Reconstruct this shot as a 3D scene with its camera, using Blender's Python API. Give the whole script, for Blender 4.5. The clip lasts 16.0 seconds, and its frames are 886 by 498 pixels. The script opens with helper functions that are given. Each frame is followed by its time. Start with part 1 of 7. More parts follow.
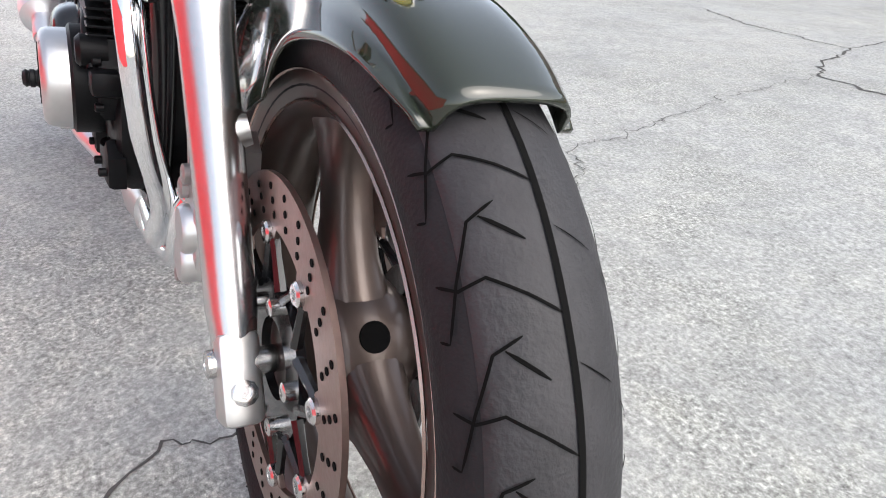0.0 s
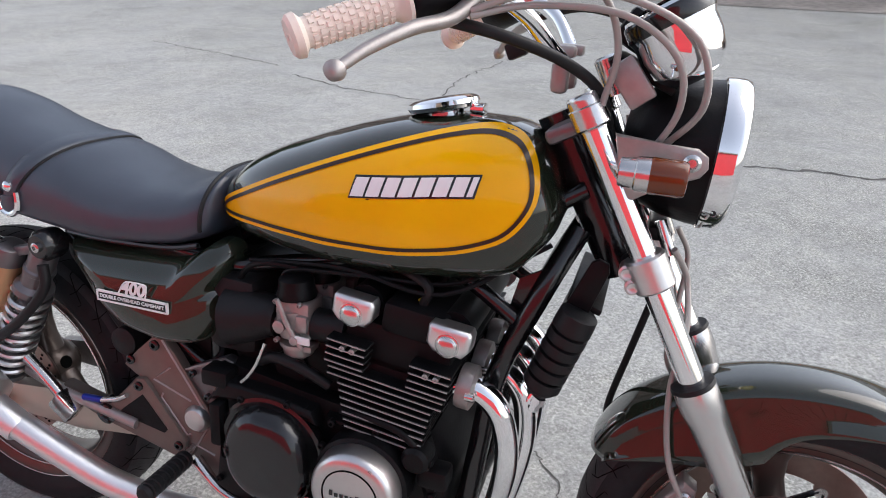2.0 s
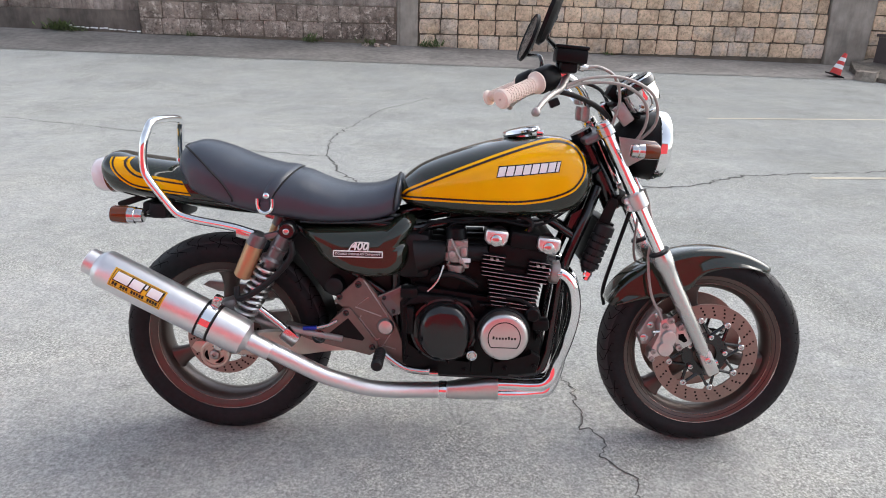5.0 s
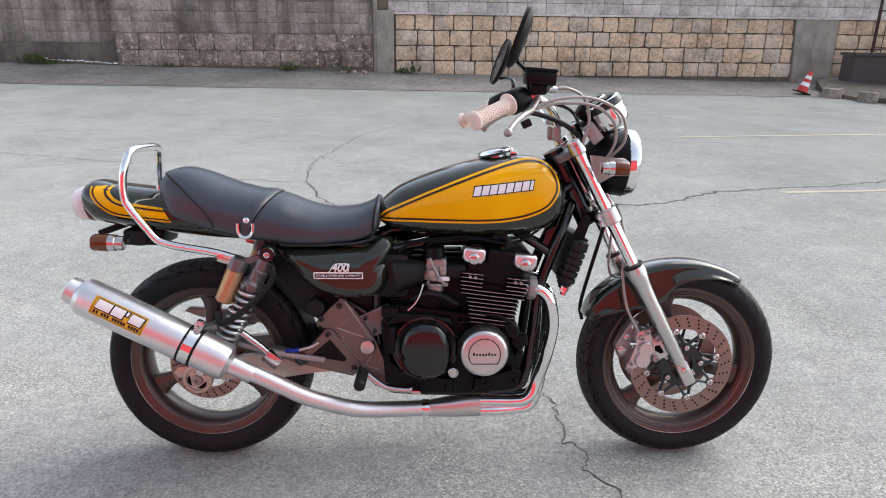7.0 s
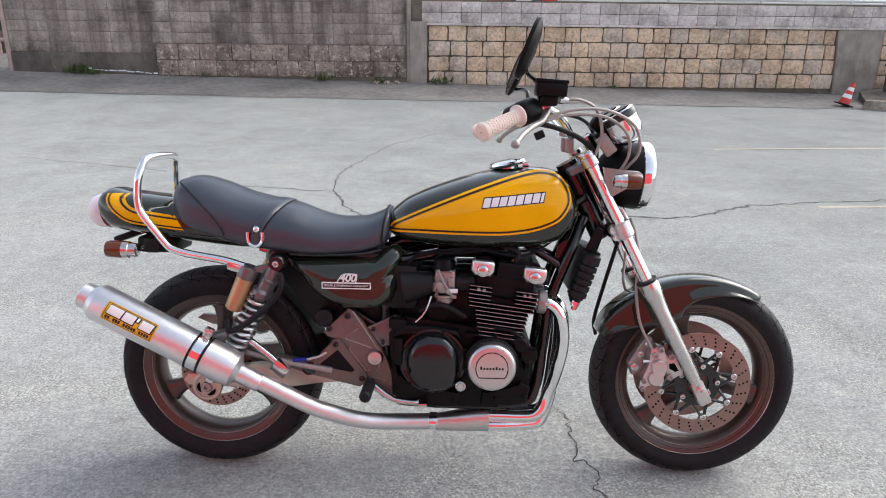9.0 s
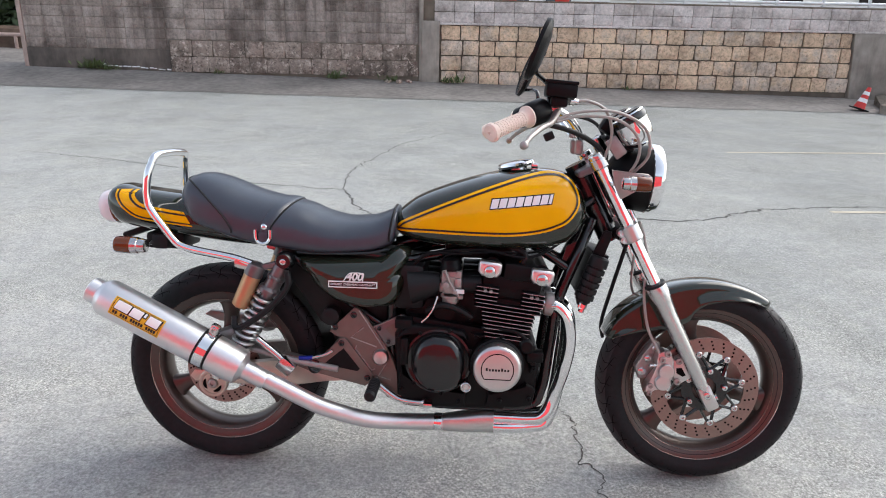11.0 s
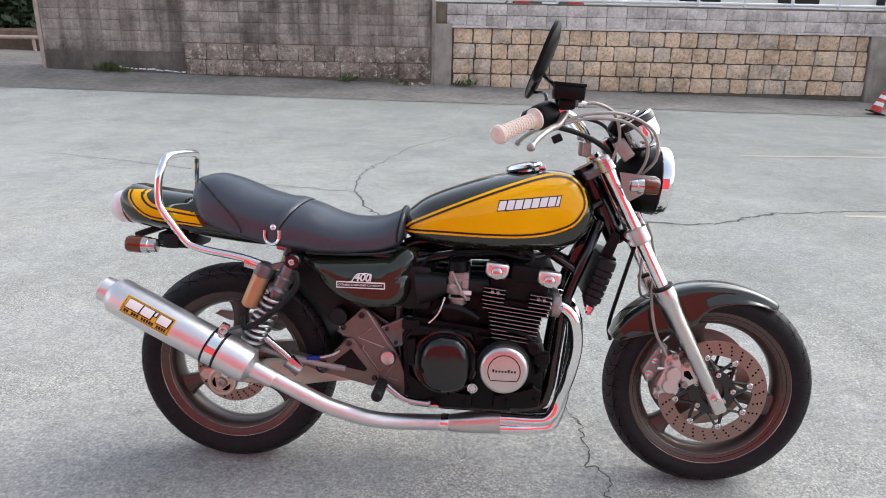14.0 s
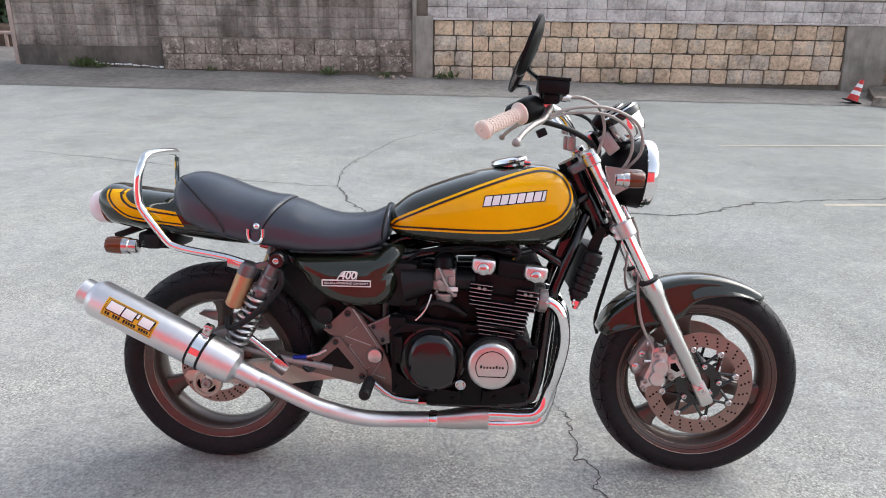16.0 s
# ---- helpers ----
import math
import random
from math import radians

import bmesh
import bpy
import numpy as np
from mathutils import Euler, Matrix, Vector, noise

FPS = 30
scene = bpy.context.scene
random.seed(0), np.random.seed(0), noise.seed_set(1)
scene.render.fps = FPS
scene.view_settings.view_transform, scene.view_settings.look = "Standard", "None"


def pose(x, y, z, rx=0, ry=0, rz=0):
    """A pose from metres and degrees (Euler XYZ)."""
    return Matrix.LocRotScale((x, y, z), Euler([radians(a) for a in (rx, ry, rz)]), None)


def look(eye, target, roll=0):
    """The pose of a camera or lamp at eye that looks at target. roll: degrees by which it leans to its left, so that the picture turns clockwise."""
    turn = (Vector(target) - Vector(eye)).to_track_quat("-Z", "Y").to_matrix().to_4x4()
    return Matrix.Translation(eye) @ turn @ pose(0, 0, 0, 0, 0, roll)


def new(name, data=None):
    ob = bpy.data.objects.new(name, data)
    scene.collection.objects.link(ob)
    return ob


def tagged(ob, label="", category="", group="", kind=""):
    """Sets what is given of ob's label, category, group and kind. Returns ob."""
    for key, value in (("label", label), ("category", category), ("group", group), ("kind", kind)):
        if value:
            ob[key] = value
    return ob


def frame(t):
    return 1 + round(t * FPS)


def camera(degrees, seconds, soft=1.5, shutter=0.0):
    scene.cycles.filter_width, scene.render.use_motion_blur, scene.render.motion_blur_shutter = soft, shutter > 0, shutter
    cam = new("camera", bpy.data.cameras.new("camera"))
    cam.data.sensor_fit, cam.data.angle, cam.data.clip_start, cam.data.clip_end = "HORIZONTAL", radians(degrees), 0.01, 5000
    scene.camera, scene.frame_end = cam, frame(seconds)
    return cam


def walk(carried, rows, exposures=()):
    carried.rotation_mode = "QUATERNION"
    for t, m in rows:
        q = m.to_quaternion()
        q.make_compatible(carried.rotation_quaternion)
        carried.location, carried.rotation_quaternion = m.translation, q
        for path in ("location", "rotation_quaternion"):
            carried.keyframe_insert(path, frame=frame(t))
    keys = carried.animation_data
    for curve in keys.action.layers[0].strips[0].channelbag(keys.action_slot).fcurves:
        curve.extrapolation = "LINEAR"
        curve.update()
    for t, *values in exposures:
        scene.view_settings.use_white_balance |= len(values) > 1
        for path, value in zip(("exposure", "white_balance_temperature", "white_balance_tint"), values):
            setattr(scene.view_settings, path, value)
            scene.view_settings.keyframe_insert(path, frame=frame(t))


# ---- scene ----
cam = camera(67.7, 16.0, soft=1.0)
PATH = [
    (0, (1.2125, -0.0749, 0.6606), (-0.4184, 0.7400, -0.2966), 2.44),
    (0.2, (1.1754, -0.0839, 0.7887), (-0.3464, 0.7901, -0.2886), 6.61),
    (0.5, (1.1525, -0.1280, 1.0073), (-0.2427, 0.8476, -0.0426), 6.2),
    (1, (1.0508, -0.3811, 1.1749), (-0.1411, 0.8679, 0.1650), 5.0),
    (1.5, (0.8340, -0.6005, 1.1750), (-0.1750, 0.9050, 0.3285), 2.0),
    (2, (0.5030, -0.8005, 1.1890), (-0.1430, 0.8750, 0.3080), 1.2),
    (2.5, (0.2156, -1.0209, 1.2332), (-0.1728, 0.7522, 0.3930), -1.9),
    (3, (0.0116, -1.1996, 1.2353), (-0.2161, 0.5934, 0.3790), 0.72),
    (3.5, (-0.0559, -1.4824, 1.2807), (-0.0818, 0.3666, 0.5187), 0.86),
    (4, (-0.0078, -1.7041, 1.3033), (-0.1173, 0.1466, 0.5530), 1.72),
    (6.5, (0.0525, -1.8646, 1.3034), (-0.0311, 0.0298, 0.6676), 0.87),
    (7, (0.0515, -1.8666, 1.3034), (-0.0070, 0.0281, 0.6658), 0.67),
    (7.5, (0.0966, -1.8607, 1.3058), (-0.0484, 0.0375, 0.6926), 0.34),
    (8, (0.1176, -1.8568, 1.3048), (-0.0554, 0.0357, 0.6815), 0.63),
    (8.5, (0.1177, -1.8508, 1.3028), (-0.0324, 0.0446, 0.6823), 0.94),
    (9, (0.1197, -1.8448, 1.3038), (-0.0393, 0.0532, 0.6934), 0.63),
    (11.5, (0.1268, -1.8389, 1.3048), (-0.0682, 0.0551, 0.6925), 1.23),
    (12, (0.1277, -1.8429, 1.3049), (-0.0752, 0.0521, 0.6985), 1.03),
    (12.5, (0.1358, -1.8409, 1.3038), (-0.0602, 0.0494, 0.6807), 0.93),
    (13, (0.1418, -1.8400, 1.3048), (-0.0602, 0.0587, 0.7096), 1.03),
    (13.5, (0.1427, -1.8440, 1.3058), (-0.0803, 0.0506, 0.7054), 0.93),
    (14, (0.1397, -1.8470, 1.3038), (-0.0843, 0.0460, 0.6985), 1.23),
    (14.5, (0.1377, -1.8419, 1.3048), (-0.0863, 0.0523, 0.7035), 0.83),
    (15, (0.1328, -1.8339, 1.3068), (-0.0732, 0.0628, 0.7066), 1.33),
    (15.5, (0.1308, -1.8328, 1.3078), (-0.0533, 0.0576, 0.6813), 0.83),
    (16, (0.1318, -1.8328, 1.3098), (-0.0423, 0.0589, 0.6845), 0.83),
]
EXPOSURES = [(0, 1.97, 6600, 11), (0.5, 1.48, 6350, 13), (1.5, 1.36, 6250, 14), (2.5, 1.66, 6600, 11), (4, 1.62, 6500, 10), (16, 1.65, 6450, 9)]
walk(cam, [(t, look(eye, target, roll)) for t, eye, target, roll in PATH], EXPOSURES)

# ---- light: bright, veiled sky ----
SUN_UP, SUN_TURN = radians(42), radians(60)
world = bpy.data.worlds.new("world")
scene.world = world
world.use_nodes = True
wn = world.node_tree
sky = wn.nodes.new("ShaderNodeTexSky")
sky.sky_type = "NISHITA"
sky.sun_disc = False
sky.sun_elevation = SUN_UP
sky.sun_rotation = SUN_TURN
sky.dust_density = 2.0
sky.air_density = 1.0
sky.ozone_density = 1.0
veil = wn.nodes.new("ShaderNodeHueSaturation")
veil.inputs["Saturation"].default_value = 0.5
wn.links.new(sky.outputs[0], veil.inputs["Color"])
wn.links.new(veil.outputs[0], wn.nodes["Background"].inputs[0])
wn.nodes["Background"].inputs[1].default_value = 0.10
sun = new("sun", bpy.data.lights.new("sun", "SUN"))
sun.data.energy = 0.55
sun.data.angle = radians(60)
sun.data.color = (1.0, 0.95, 0.88)
sun.matrix_world = look((0, 0, 0), (-math.cos(SUN_UP) * math.sin(SUN_TURN), -math.cos(SUN_UP) * math.cos(SUN_TURN), -math.sin(SUN_UP)))


# ---- materials ----
def mat(name, color, rough=0.5, metal=0.0, coat=0.0, var=0.12, scale=30.0, bump=0.0, bump_scale=200.0, spec=0.5, island=0.0, obj=0.0, trans=0.0, streak=0.0, color2=None):
    m = bpy.data.materials.new(name)
    m.use_nodes = True
    nt = m.node_tree
    n, l = nt.nodes, nt.links
    b = n["Principled BSDF"]
    b.inputs["Roughness"].default_value = rough
    b.inputs["Metallic"].default_value = metal
    b.inputs["Coat Weight"].default_value = coat
    b.inputs["Coat Roughness"].default_value = 0.03
    b.inputs["Specular IOR Level"].default_value = spec
    b.inputs["Transmission Weight"].default_value = trans
    co = n.new("ShaderNodeTexCoord")
    src = co.outputs["Object"]
    n1 = n.new("ShaderNodeTexNoise")
    n1.inputs["Scale"].default_value = scale
    n1.inputs["Detail"].default_value = 8
    l.new(src, n1.inputs["Vector"])
    n2 = n.new("ShaderNodeTexNoise")
    n2.inputs["Scale"].default_value = scale * 0.13
    n2.inputs["Detail"].default_value = 4
    l.new(src, n2.inputs["Vector"])
    add = n.new("ShaderNodeMath")
    l.new(n1.outputs["Fac"], add.inputs[0])
    l.new(n2.outputs["Fac"], add.inputs[1])
    rng = n.new("ShaderNodeMapRange")
    rng.inputs["From Min"].default_value = 0.6
    rng.inputs["From Max"].default_value = 1.4
    rng.inputs["To Min"].default_value = 1 - var
    rng.inputs["To Max"].default_value = 1 + var
    l.new(add.outputs[0], rng.inputs["Value"])
    val = rng.outputs[0]
    if streak:
        mp = n.new("ShaderNodeMapping")
        mp.inputs["Scale"].default_value = (1.7, 1.7, 0.35)
        l.new(src, mp.inputs["Vector"])
        ns = n.new("ShaderNodeTexNoise")
        ns.inputs["Scale"].default_value = 1.5
        ns.inputs["Detail"].default_value = 9
        ns.inputs["Roughness"].default_value = 0.7
        l.new(mp.outputs[0], ns.inputs["Vector"])
        rs_ = n.new("ShaderNodeMapRange")
        rs_.inputs["From Min"].default_value = 0.34
        rs_.inputs["From Max"].default_value = 0.62
        rs_.inputs["To Min"].default_value = 1 - streak
        rs_.inputs["To Max"].default_value = 1 + streak * 0.45
        l.new(ns.outputs["Fac"], rs_.inputs["Value"])
        ms = n.new("ShaderNodeMath")
        ms.operation = "MULTIPLY"
        l.new(val, ms.inputs[0])
        l.new(rs_.outputs[0], ms.inputs[1])
        val = ms.outputs[0]
    if island or obj:
        src2 = n.new("ShaderNodeNewGeometry").outputs["Random Per Island"] if island else n.new("ShaderNodeObjectInfo").outputs["Random"]
        r2 = n.new("ShaderNodeMapRange")
        k = island or obj
        r2.inputs["To Min"].default_value = 1 - k
        r2.inputs["To Max"].default_value = 1 + k
        l.new(src2, r2.inputs["Value"])
        mu = n.new("ShaderNodeMath")
        mu.operation = "MULTIPLY"
        l.new(val, mu.inputs[0])
        l.new(r2.outputs[0], mu.inputs[1])
        val = mu.outputs[0]
    sc = n.new("ShaderNodeVectorMath")
    sc.operation = "SCALE"
    sc.inputs[0].default_value = color
    if color2:
        oi = n.new("ShaderNodeObjectInfo").outputs["Random"]
        pick = n.new("ShaderNodeMath")
        pick.operation = "MULTIPLY"
        pick.inputs[1].default_value = 7.31
        l.new(oi, pick.inputs[0])
        fr = n.new("ShaderNodeMath")
        fr.operation = "FRACT"
        l.new(pick.outputs[0], fr.inputs[0])
        hue = n.new("ShaderNodeMix")
        hue.data_type = "RGBA"
        hue.inputs[6].default_value = (*color, 1)
        hue.inputs[7].default_value = (*color2, 1)
        l.new(fr.outputs[0], hue.inputs[0])
        l.new(hue.outputs[2], sc.inputs[0])
    l.new(val, sc.inputs["Scale"])
    l.new(sc.outputs[0], b.inputs["Base Color"])
    rr = n.new("ShaderNodeMapRange")
    rr.inputs["To Min"].default_value = max(0.0, rough * 0.8)
    rr.inputs["To Max"].default_value = min(1.0, rough * 1.2)
    l.new(n2.outputs["Fac"], rr.inputs["Value"])
    l.new(rr.outputs[0], b.inputs["Roughness"])
    if bump:
        n3 = n.new("ShaderNodeTexNoise")
        n3.inputs["Scale"].default_value = bump_scale
        n3.inputs["Detail"].default_value = 6
        l.new(src, n3.inputs["Vector"])
        bp = n.new("ShaderNodeBump")
        bp.inputs["Strength"].default_value = bump
        bp.inputs["Distance"].default_value = 0.004
        l.new(n3.outputs["Fac"], bp.inputs["Height"])
        l.new(bp.outputs[0], b.inputs["Normal"])
    return m


CHROME = mat("chrome", (0.86, 0.87, 0.88), 0.05, 1.0, var=0.02)
ALLOY = mat("polished_alloy", (0.62, 0.61, 0.60), 0.20, 1.0, var=0.07, scale=60, bump=0.05)
SATIN = mat("satin_aluminium", (0.62, 0.61, 0.605), 0.34, 1.0, var=0.05, scale=90)
CAST = mat("cast_alloy", (0.37, 0.345, 0.33), 0.46, 0.7, var=0.12, scale=80, bump=0.12)
BRONZE = mat("bronze_wheel_paint", (0.086, 0.064, 0.056), 0.36, 0.6, var=0.10, scale=60, coat=0.25)
DISC = mat("brake_disc_steel", (0.30, 0.215, 0.19), 0.34, 0.9, var=0.12, scale=120, bump=0.08)
RIMEDGE = mat("bronze_rim_edge", (0.42, 0.31, 0.27), 0.25, 0.9, var=0.06)
GREEN = mat("dark_green_paint", (0.017, 0.022, 0.014), 0.10, 0.0, coat=1.0, var=0.08, spec=0.2)
YELLOW = mat("yellow_paint", (0.86, 0.445, 0.0), 0.20, 0.0, coat=0.22, var=0.03, spec=0.2)
BROWN = mat("brown_pinstripe", (0.028, 0.013, 0.008), 0.35, 0.0, coat=0.15, spec=0.3)
BRUSHED = mat("brushed_aluminium", (0.78, 0.78, 0.79), 0.40, 1.0, var=0.05, scale=50)
SHOCKMETAL = mat("dark_shock_alloy", (0.16, 0.15, 0.155), 0.34, 0.7, var=0.15)
FINEDGE = mat("bare_fin_edge", (0.40, 0.37, 0.37), 0.40, 0.5, var=0.15)
BRACKET = mat("bronze_cast_bracket", (0.165, 0.135, 0.118), 0.46, 0.5, var=0.1, scale=50, bump=0.06)
ARMALLOY = mat("alloy_arm", (0.52, 0.44, 0.38), 0.38, 0.85, var=0.06)
FORKMETAL = mat("polished_fork_alloy", (0.60, 0.59, 0.59), 0.25, 1.0, var=0.05, scale=70)
CAPMETAL = mat("polished_cap_metal", (0.74, 0.73, 0.73), 0.36, 1.0, var=0.05, scale=40)
BLACK = mat("black_gloss_paint", (0.006, 0.006, 0.007), 0.20, 0.0, coat=0.3, var=0.15)
SATINBLACK = mat("satin_black_paint", (0.0055, 0.0055, 0.0062), 0.42, 0.0, var=0.3, bump=0.10, spec=0.15)
RUBBER = mat("tyre_rubber", (0.0140, 0.0138, 0.0155), 0.58, 0.0, spec=0.18, var=0.30, scale=70, bump=0.18, bump_scale=350)
# near-black that paints the shade inside grooves, holes and slots
RECESS_SHADE = mat("recess_shade", (0.0025, 0.0025, 0.0025), 0.9, spec=0.1)
TREAD = mat("dusty_tread_rubber", (0.0245, 0.024, 0.0265), 0.60, 0.0, spec=0.36, var=0.35, scale=55, bump=0.25, bump_scale=260)
SOFTBLACK = mat("black_rubber", (0.0085, 0.0085, 0.0095), 0.50, 0.0, var=0.15, bump=0.1, spec=0.28)
SEATMAT = mat("black_vinyl", (0.038, 0.048, 0.066), 0.34, 0.0, var=0.10, scale=40, bump=0.12, bump_scale=600, spec=0.6)
GRIPMAT = mat("cream_rubber", (0.79, 0.69, 0.60), 0.55, 0.0, var=0.06, bump=0.06)
AMBER = mat("amber_lens", (0.12, 0.028, 0.005), 0.15, 0.0, coat=0.25, var=0.06)
LENSY = mat("yellow_headlamp_glass", (1.0, 0.88, 0.01), 0.06, 0.0, coat=0.3, var=0.05, scale=14, trans=0.55)
LENSR = mat("pale_tail_lens", (0.80, 0.80, 0.82), 0.12, 0.0, coat=0.4, var=0.04)
GOLD = mat("gold_anodised", (0.50, 0.31, 0.17), 0.42, 0.75, var=0.05)
HOSE = mat("grey_hose", (0.34, 0.32, 0.30), 0.4, 0.3, var=0.06)
WHITE = mat("white_paint", (0.80, 0.80, 0.80), 0.4, 0.0, var=0.03)
REDPAINT = mat("red_plastic", (0.55, 0.03, 0.02), 0.35, 0.0, var=0.05)
LABELY = mat("yellow_label", (0.75, 0.42, 0.02), 0.35, 0.0, var=0.04)
GLASS = mat("mirror_glass", (0.85, 0.87, 0.88), 0.02, 1.0, var=0.01)
BLUE = mat("blue_anodised", (0.02, 0.04, 0.35), 0.3, 0.6)
CRACK = mat("crack_shadow", (0.075, 0.072, 0.068), 0.95, var=0.3, scale=120)
LINE = mat("faded_yellow_line", (0.46, 0.41, 0.32), 0.8, var=0.25, scale=25)
ASPHALT = mat("old_asphalt", (0.185, 0.170, 0.158), 0.88, var=0.45, scale=9, bump=0.5, bump_scale=60)


def stone_material(name, tones, pit, soil, lichen=None, streaks=0.0):
    """Rough stone: a tone of its own for each piece, pits, soiling and pale lichen."""
    m = bpy.data.materials.new(name)
    m.use_nodes = True
    nt = m.node_tree
    n, l = nt.nodes, nt.links
    b = n["Principled BSDF"]
    b.inputs["Roughness"].default_value = 0.92
    b.inputs["Specular IOR Level"].default_value = 0.2
    co = n.new("ShaderNodeTexCoord").outputs["Object"]

    def noise_tex(scale, detail, rough):
        t = n.new("ShaderNodeTexNoise")
        t.inputs["Scale"].default_value, t.inputs["Detail"].default_value, t.inputs["Roughness"].default_value = scale, detail, rough
        l.new(co, t.inputs["Vector"])
        return t.outputs["Fac"]

    def ramp(src, stops):
        q = n.new("ShaderNodeValToRGB")
        while len(q.color_ramp.elements) < len(stops):
            q.color_ramp.elements.new(0.5)
        for e, (p, c) in zip(q.color_ramp.elements, stops):
            e.position, e.color = p, (*c, 1)
        l.new(src, q.inputs[0])
        return q.outputs[0]

    def times(a, c):
        x = n.new("ShaderNodeMix")
        x.data_type, x.blend_type = "RGBA", "MULTIPLY"
        x.inputs[0].default_value = 1.0
        l.new(a, x.inputs[6])
        l.new(c, x.inputs[7])
        return x.outputs[2]

    own = n.new("ShaderNodeMath")
    own.operation = "MULTIPLY_ADD"
    own.inputs[1].default_value = 0.55
    l.new(n.new("ShaderNodeObjectInfo").outputs["Random"], own.inputs[0])
    shift = n.new("ShaderNodeMapRange")
    shift.inputs["From Min"].default_value, shift.inputs["From Max"].default_value = 0.3, 0.7
    shift.inputs["To Max"].default_value = 0.45
    l.new(noise_tex(4.5, 8, 0.7), shift.inputs["Value"])
    l.new(shift.outputs[0], own.inputs[2])
    base = ramp(own.outputs[0], [(k / (len(tones) - 1), c) for k, c in enumerate(tones)])
    pits = ramp(noise_tex(19, 8, 0.75), [(0.34, (pit, pit, pit)), (0.47, (0.93, 0.93, 0.93)), (0.68, (1.18, 1.17, 1.15))])
    stain = ramp(noise_tex(1.4, 9, 0.75), [(0.36, (soil, soil * 0.98, soil * 0.96)), (0.56, (1.05, 1.05, 1.05))])
    col = times(times(base, pits), stain)
    if streaks:
        # rain streaks: noise drawn out down the wall
        mp = n.new("ShaderNodeMapping")
        mp.inputs["Scale"].default_value = (2.6, 2.6, 0.22)
        l.new(n.new("ShaderNodeNewGeometry").outputs["Position"], mp.inputs["Vector"])
        run = n.new("ShaderNodeTexNoise")
        run.inputs["Scale"].default_value, run.inputs["Detail"].default_value, run.inputs["Roughness"].default_value = 1.3, 8, 0.65
        l.new(mp.outputs[0], run.inputs["Vector"])
        col = times(col, ramp(run.outputs["Fac"], [(0.38, (streaks, streaks * 0.96, streaks * 0.95)), (0.60, (1.06, 1.06, 1.06))]))
    if lichen:
        x = n.new("ShaderNodeMix")
        x.data_type = "RGBA"
        l.new(ramp(noise_tex(9, 9, 0.8), [(0.53, (0, 0, 0)), (0.63, (1, 1, 1))]), x.inputs[0])
        l.new(col, x.inputs[6])
        x.inputs[7].default_value = (*lichen, 1)
        col = x.outputs[2]
    l.new(col, b.inputs["Base Color"])
    bp = n.new("ShaderNodeBump")
    bp.inputs["Strength"].default_value = 0.9
    bp.inputs["Distance"].default_value = 0.02
    l.new(noise_tex(14, 8, 0.7), bp.inputs["Height"])
    l.new(bp.outputs[0], b.inputs["Normal"])
    return m


STONE = stone_material("tuff_stone", [(0.42, 0.30, 0.225), (0.66, 0.475, 0.34), (0.76, 0.56, 0.40), (0.56, 0.46, 0.385), (0.77, 0.60, 0.455)], 0.48, 0.60)
DARKSTONE = stone_material("weathered_stone", [(0.15, 0.115, 0.098), (0.30, 0.235, 0.20), (0.42, 0.335, 0.285)], 0.25, 0.45, (0.60, 0.50, 0.43))
BLOCK = stone_material("concrete_block", [(0.33, 0.272, 0.242), (0.40, 0.332, 0.296), (0.46, 0.386, 0.344)], 0.66, 0.44, streaks=0.5)
BLOCKCAP = stone_material("pale_concrete_block", [(0.55, 0.485, 0.46), (0.62, 0.55, 0.525), (0.68, 0.61, 0.585)], 0.72, 0.55)
MUDSTONE = stone_material("muddy_kerb_stone", [(0.16, 0.135, 0.115), (0.26, 0.22, 0.185), (0.36, 0.31, 0.265)], 0.5, 0.6)
MORTAR = mat("old_mortar", (0.15, 0.118, 0.092), 0.95, var=0.45, scale=5, bump=0.6, bump_scale=40)
CEMENT = mat("cement_render", (0.285, 0.245, 0.212), 0.9, streak=0.3, var=0.45, scale=4, bump=0.5, bump_scale=30)
CONERED = mat("cone_red", (0.55, 0.035, 0.03), 0.5, var=0.12)
REDWALL = mat("red_cladding", (0.86, 0.072, 0.085), 0.6, var=0.08, scale=3)
LEAF = mat("hedge_leaf", (0.035, 0.055, 0.022), 0.6, var=0.4, scale=20, island=0.4)
WEED = mat("weed_leaf", (0.09, 0.12, 0.04), 0.6, var=0.3, scale=20, island=0.3)
DARKRED = mat("brown_painted_metal", (0.06, 0.045, 0.045), 0.5, var=0.2)
FENCE = mat("white_fence_paint", (0.75, 0.75, 0.76), 0.4, var=0.05)


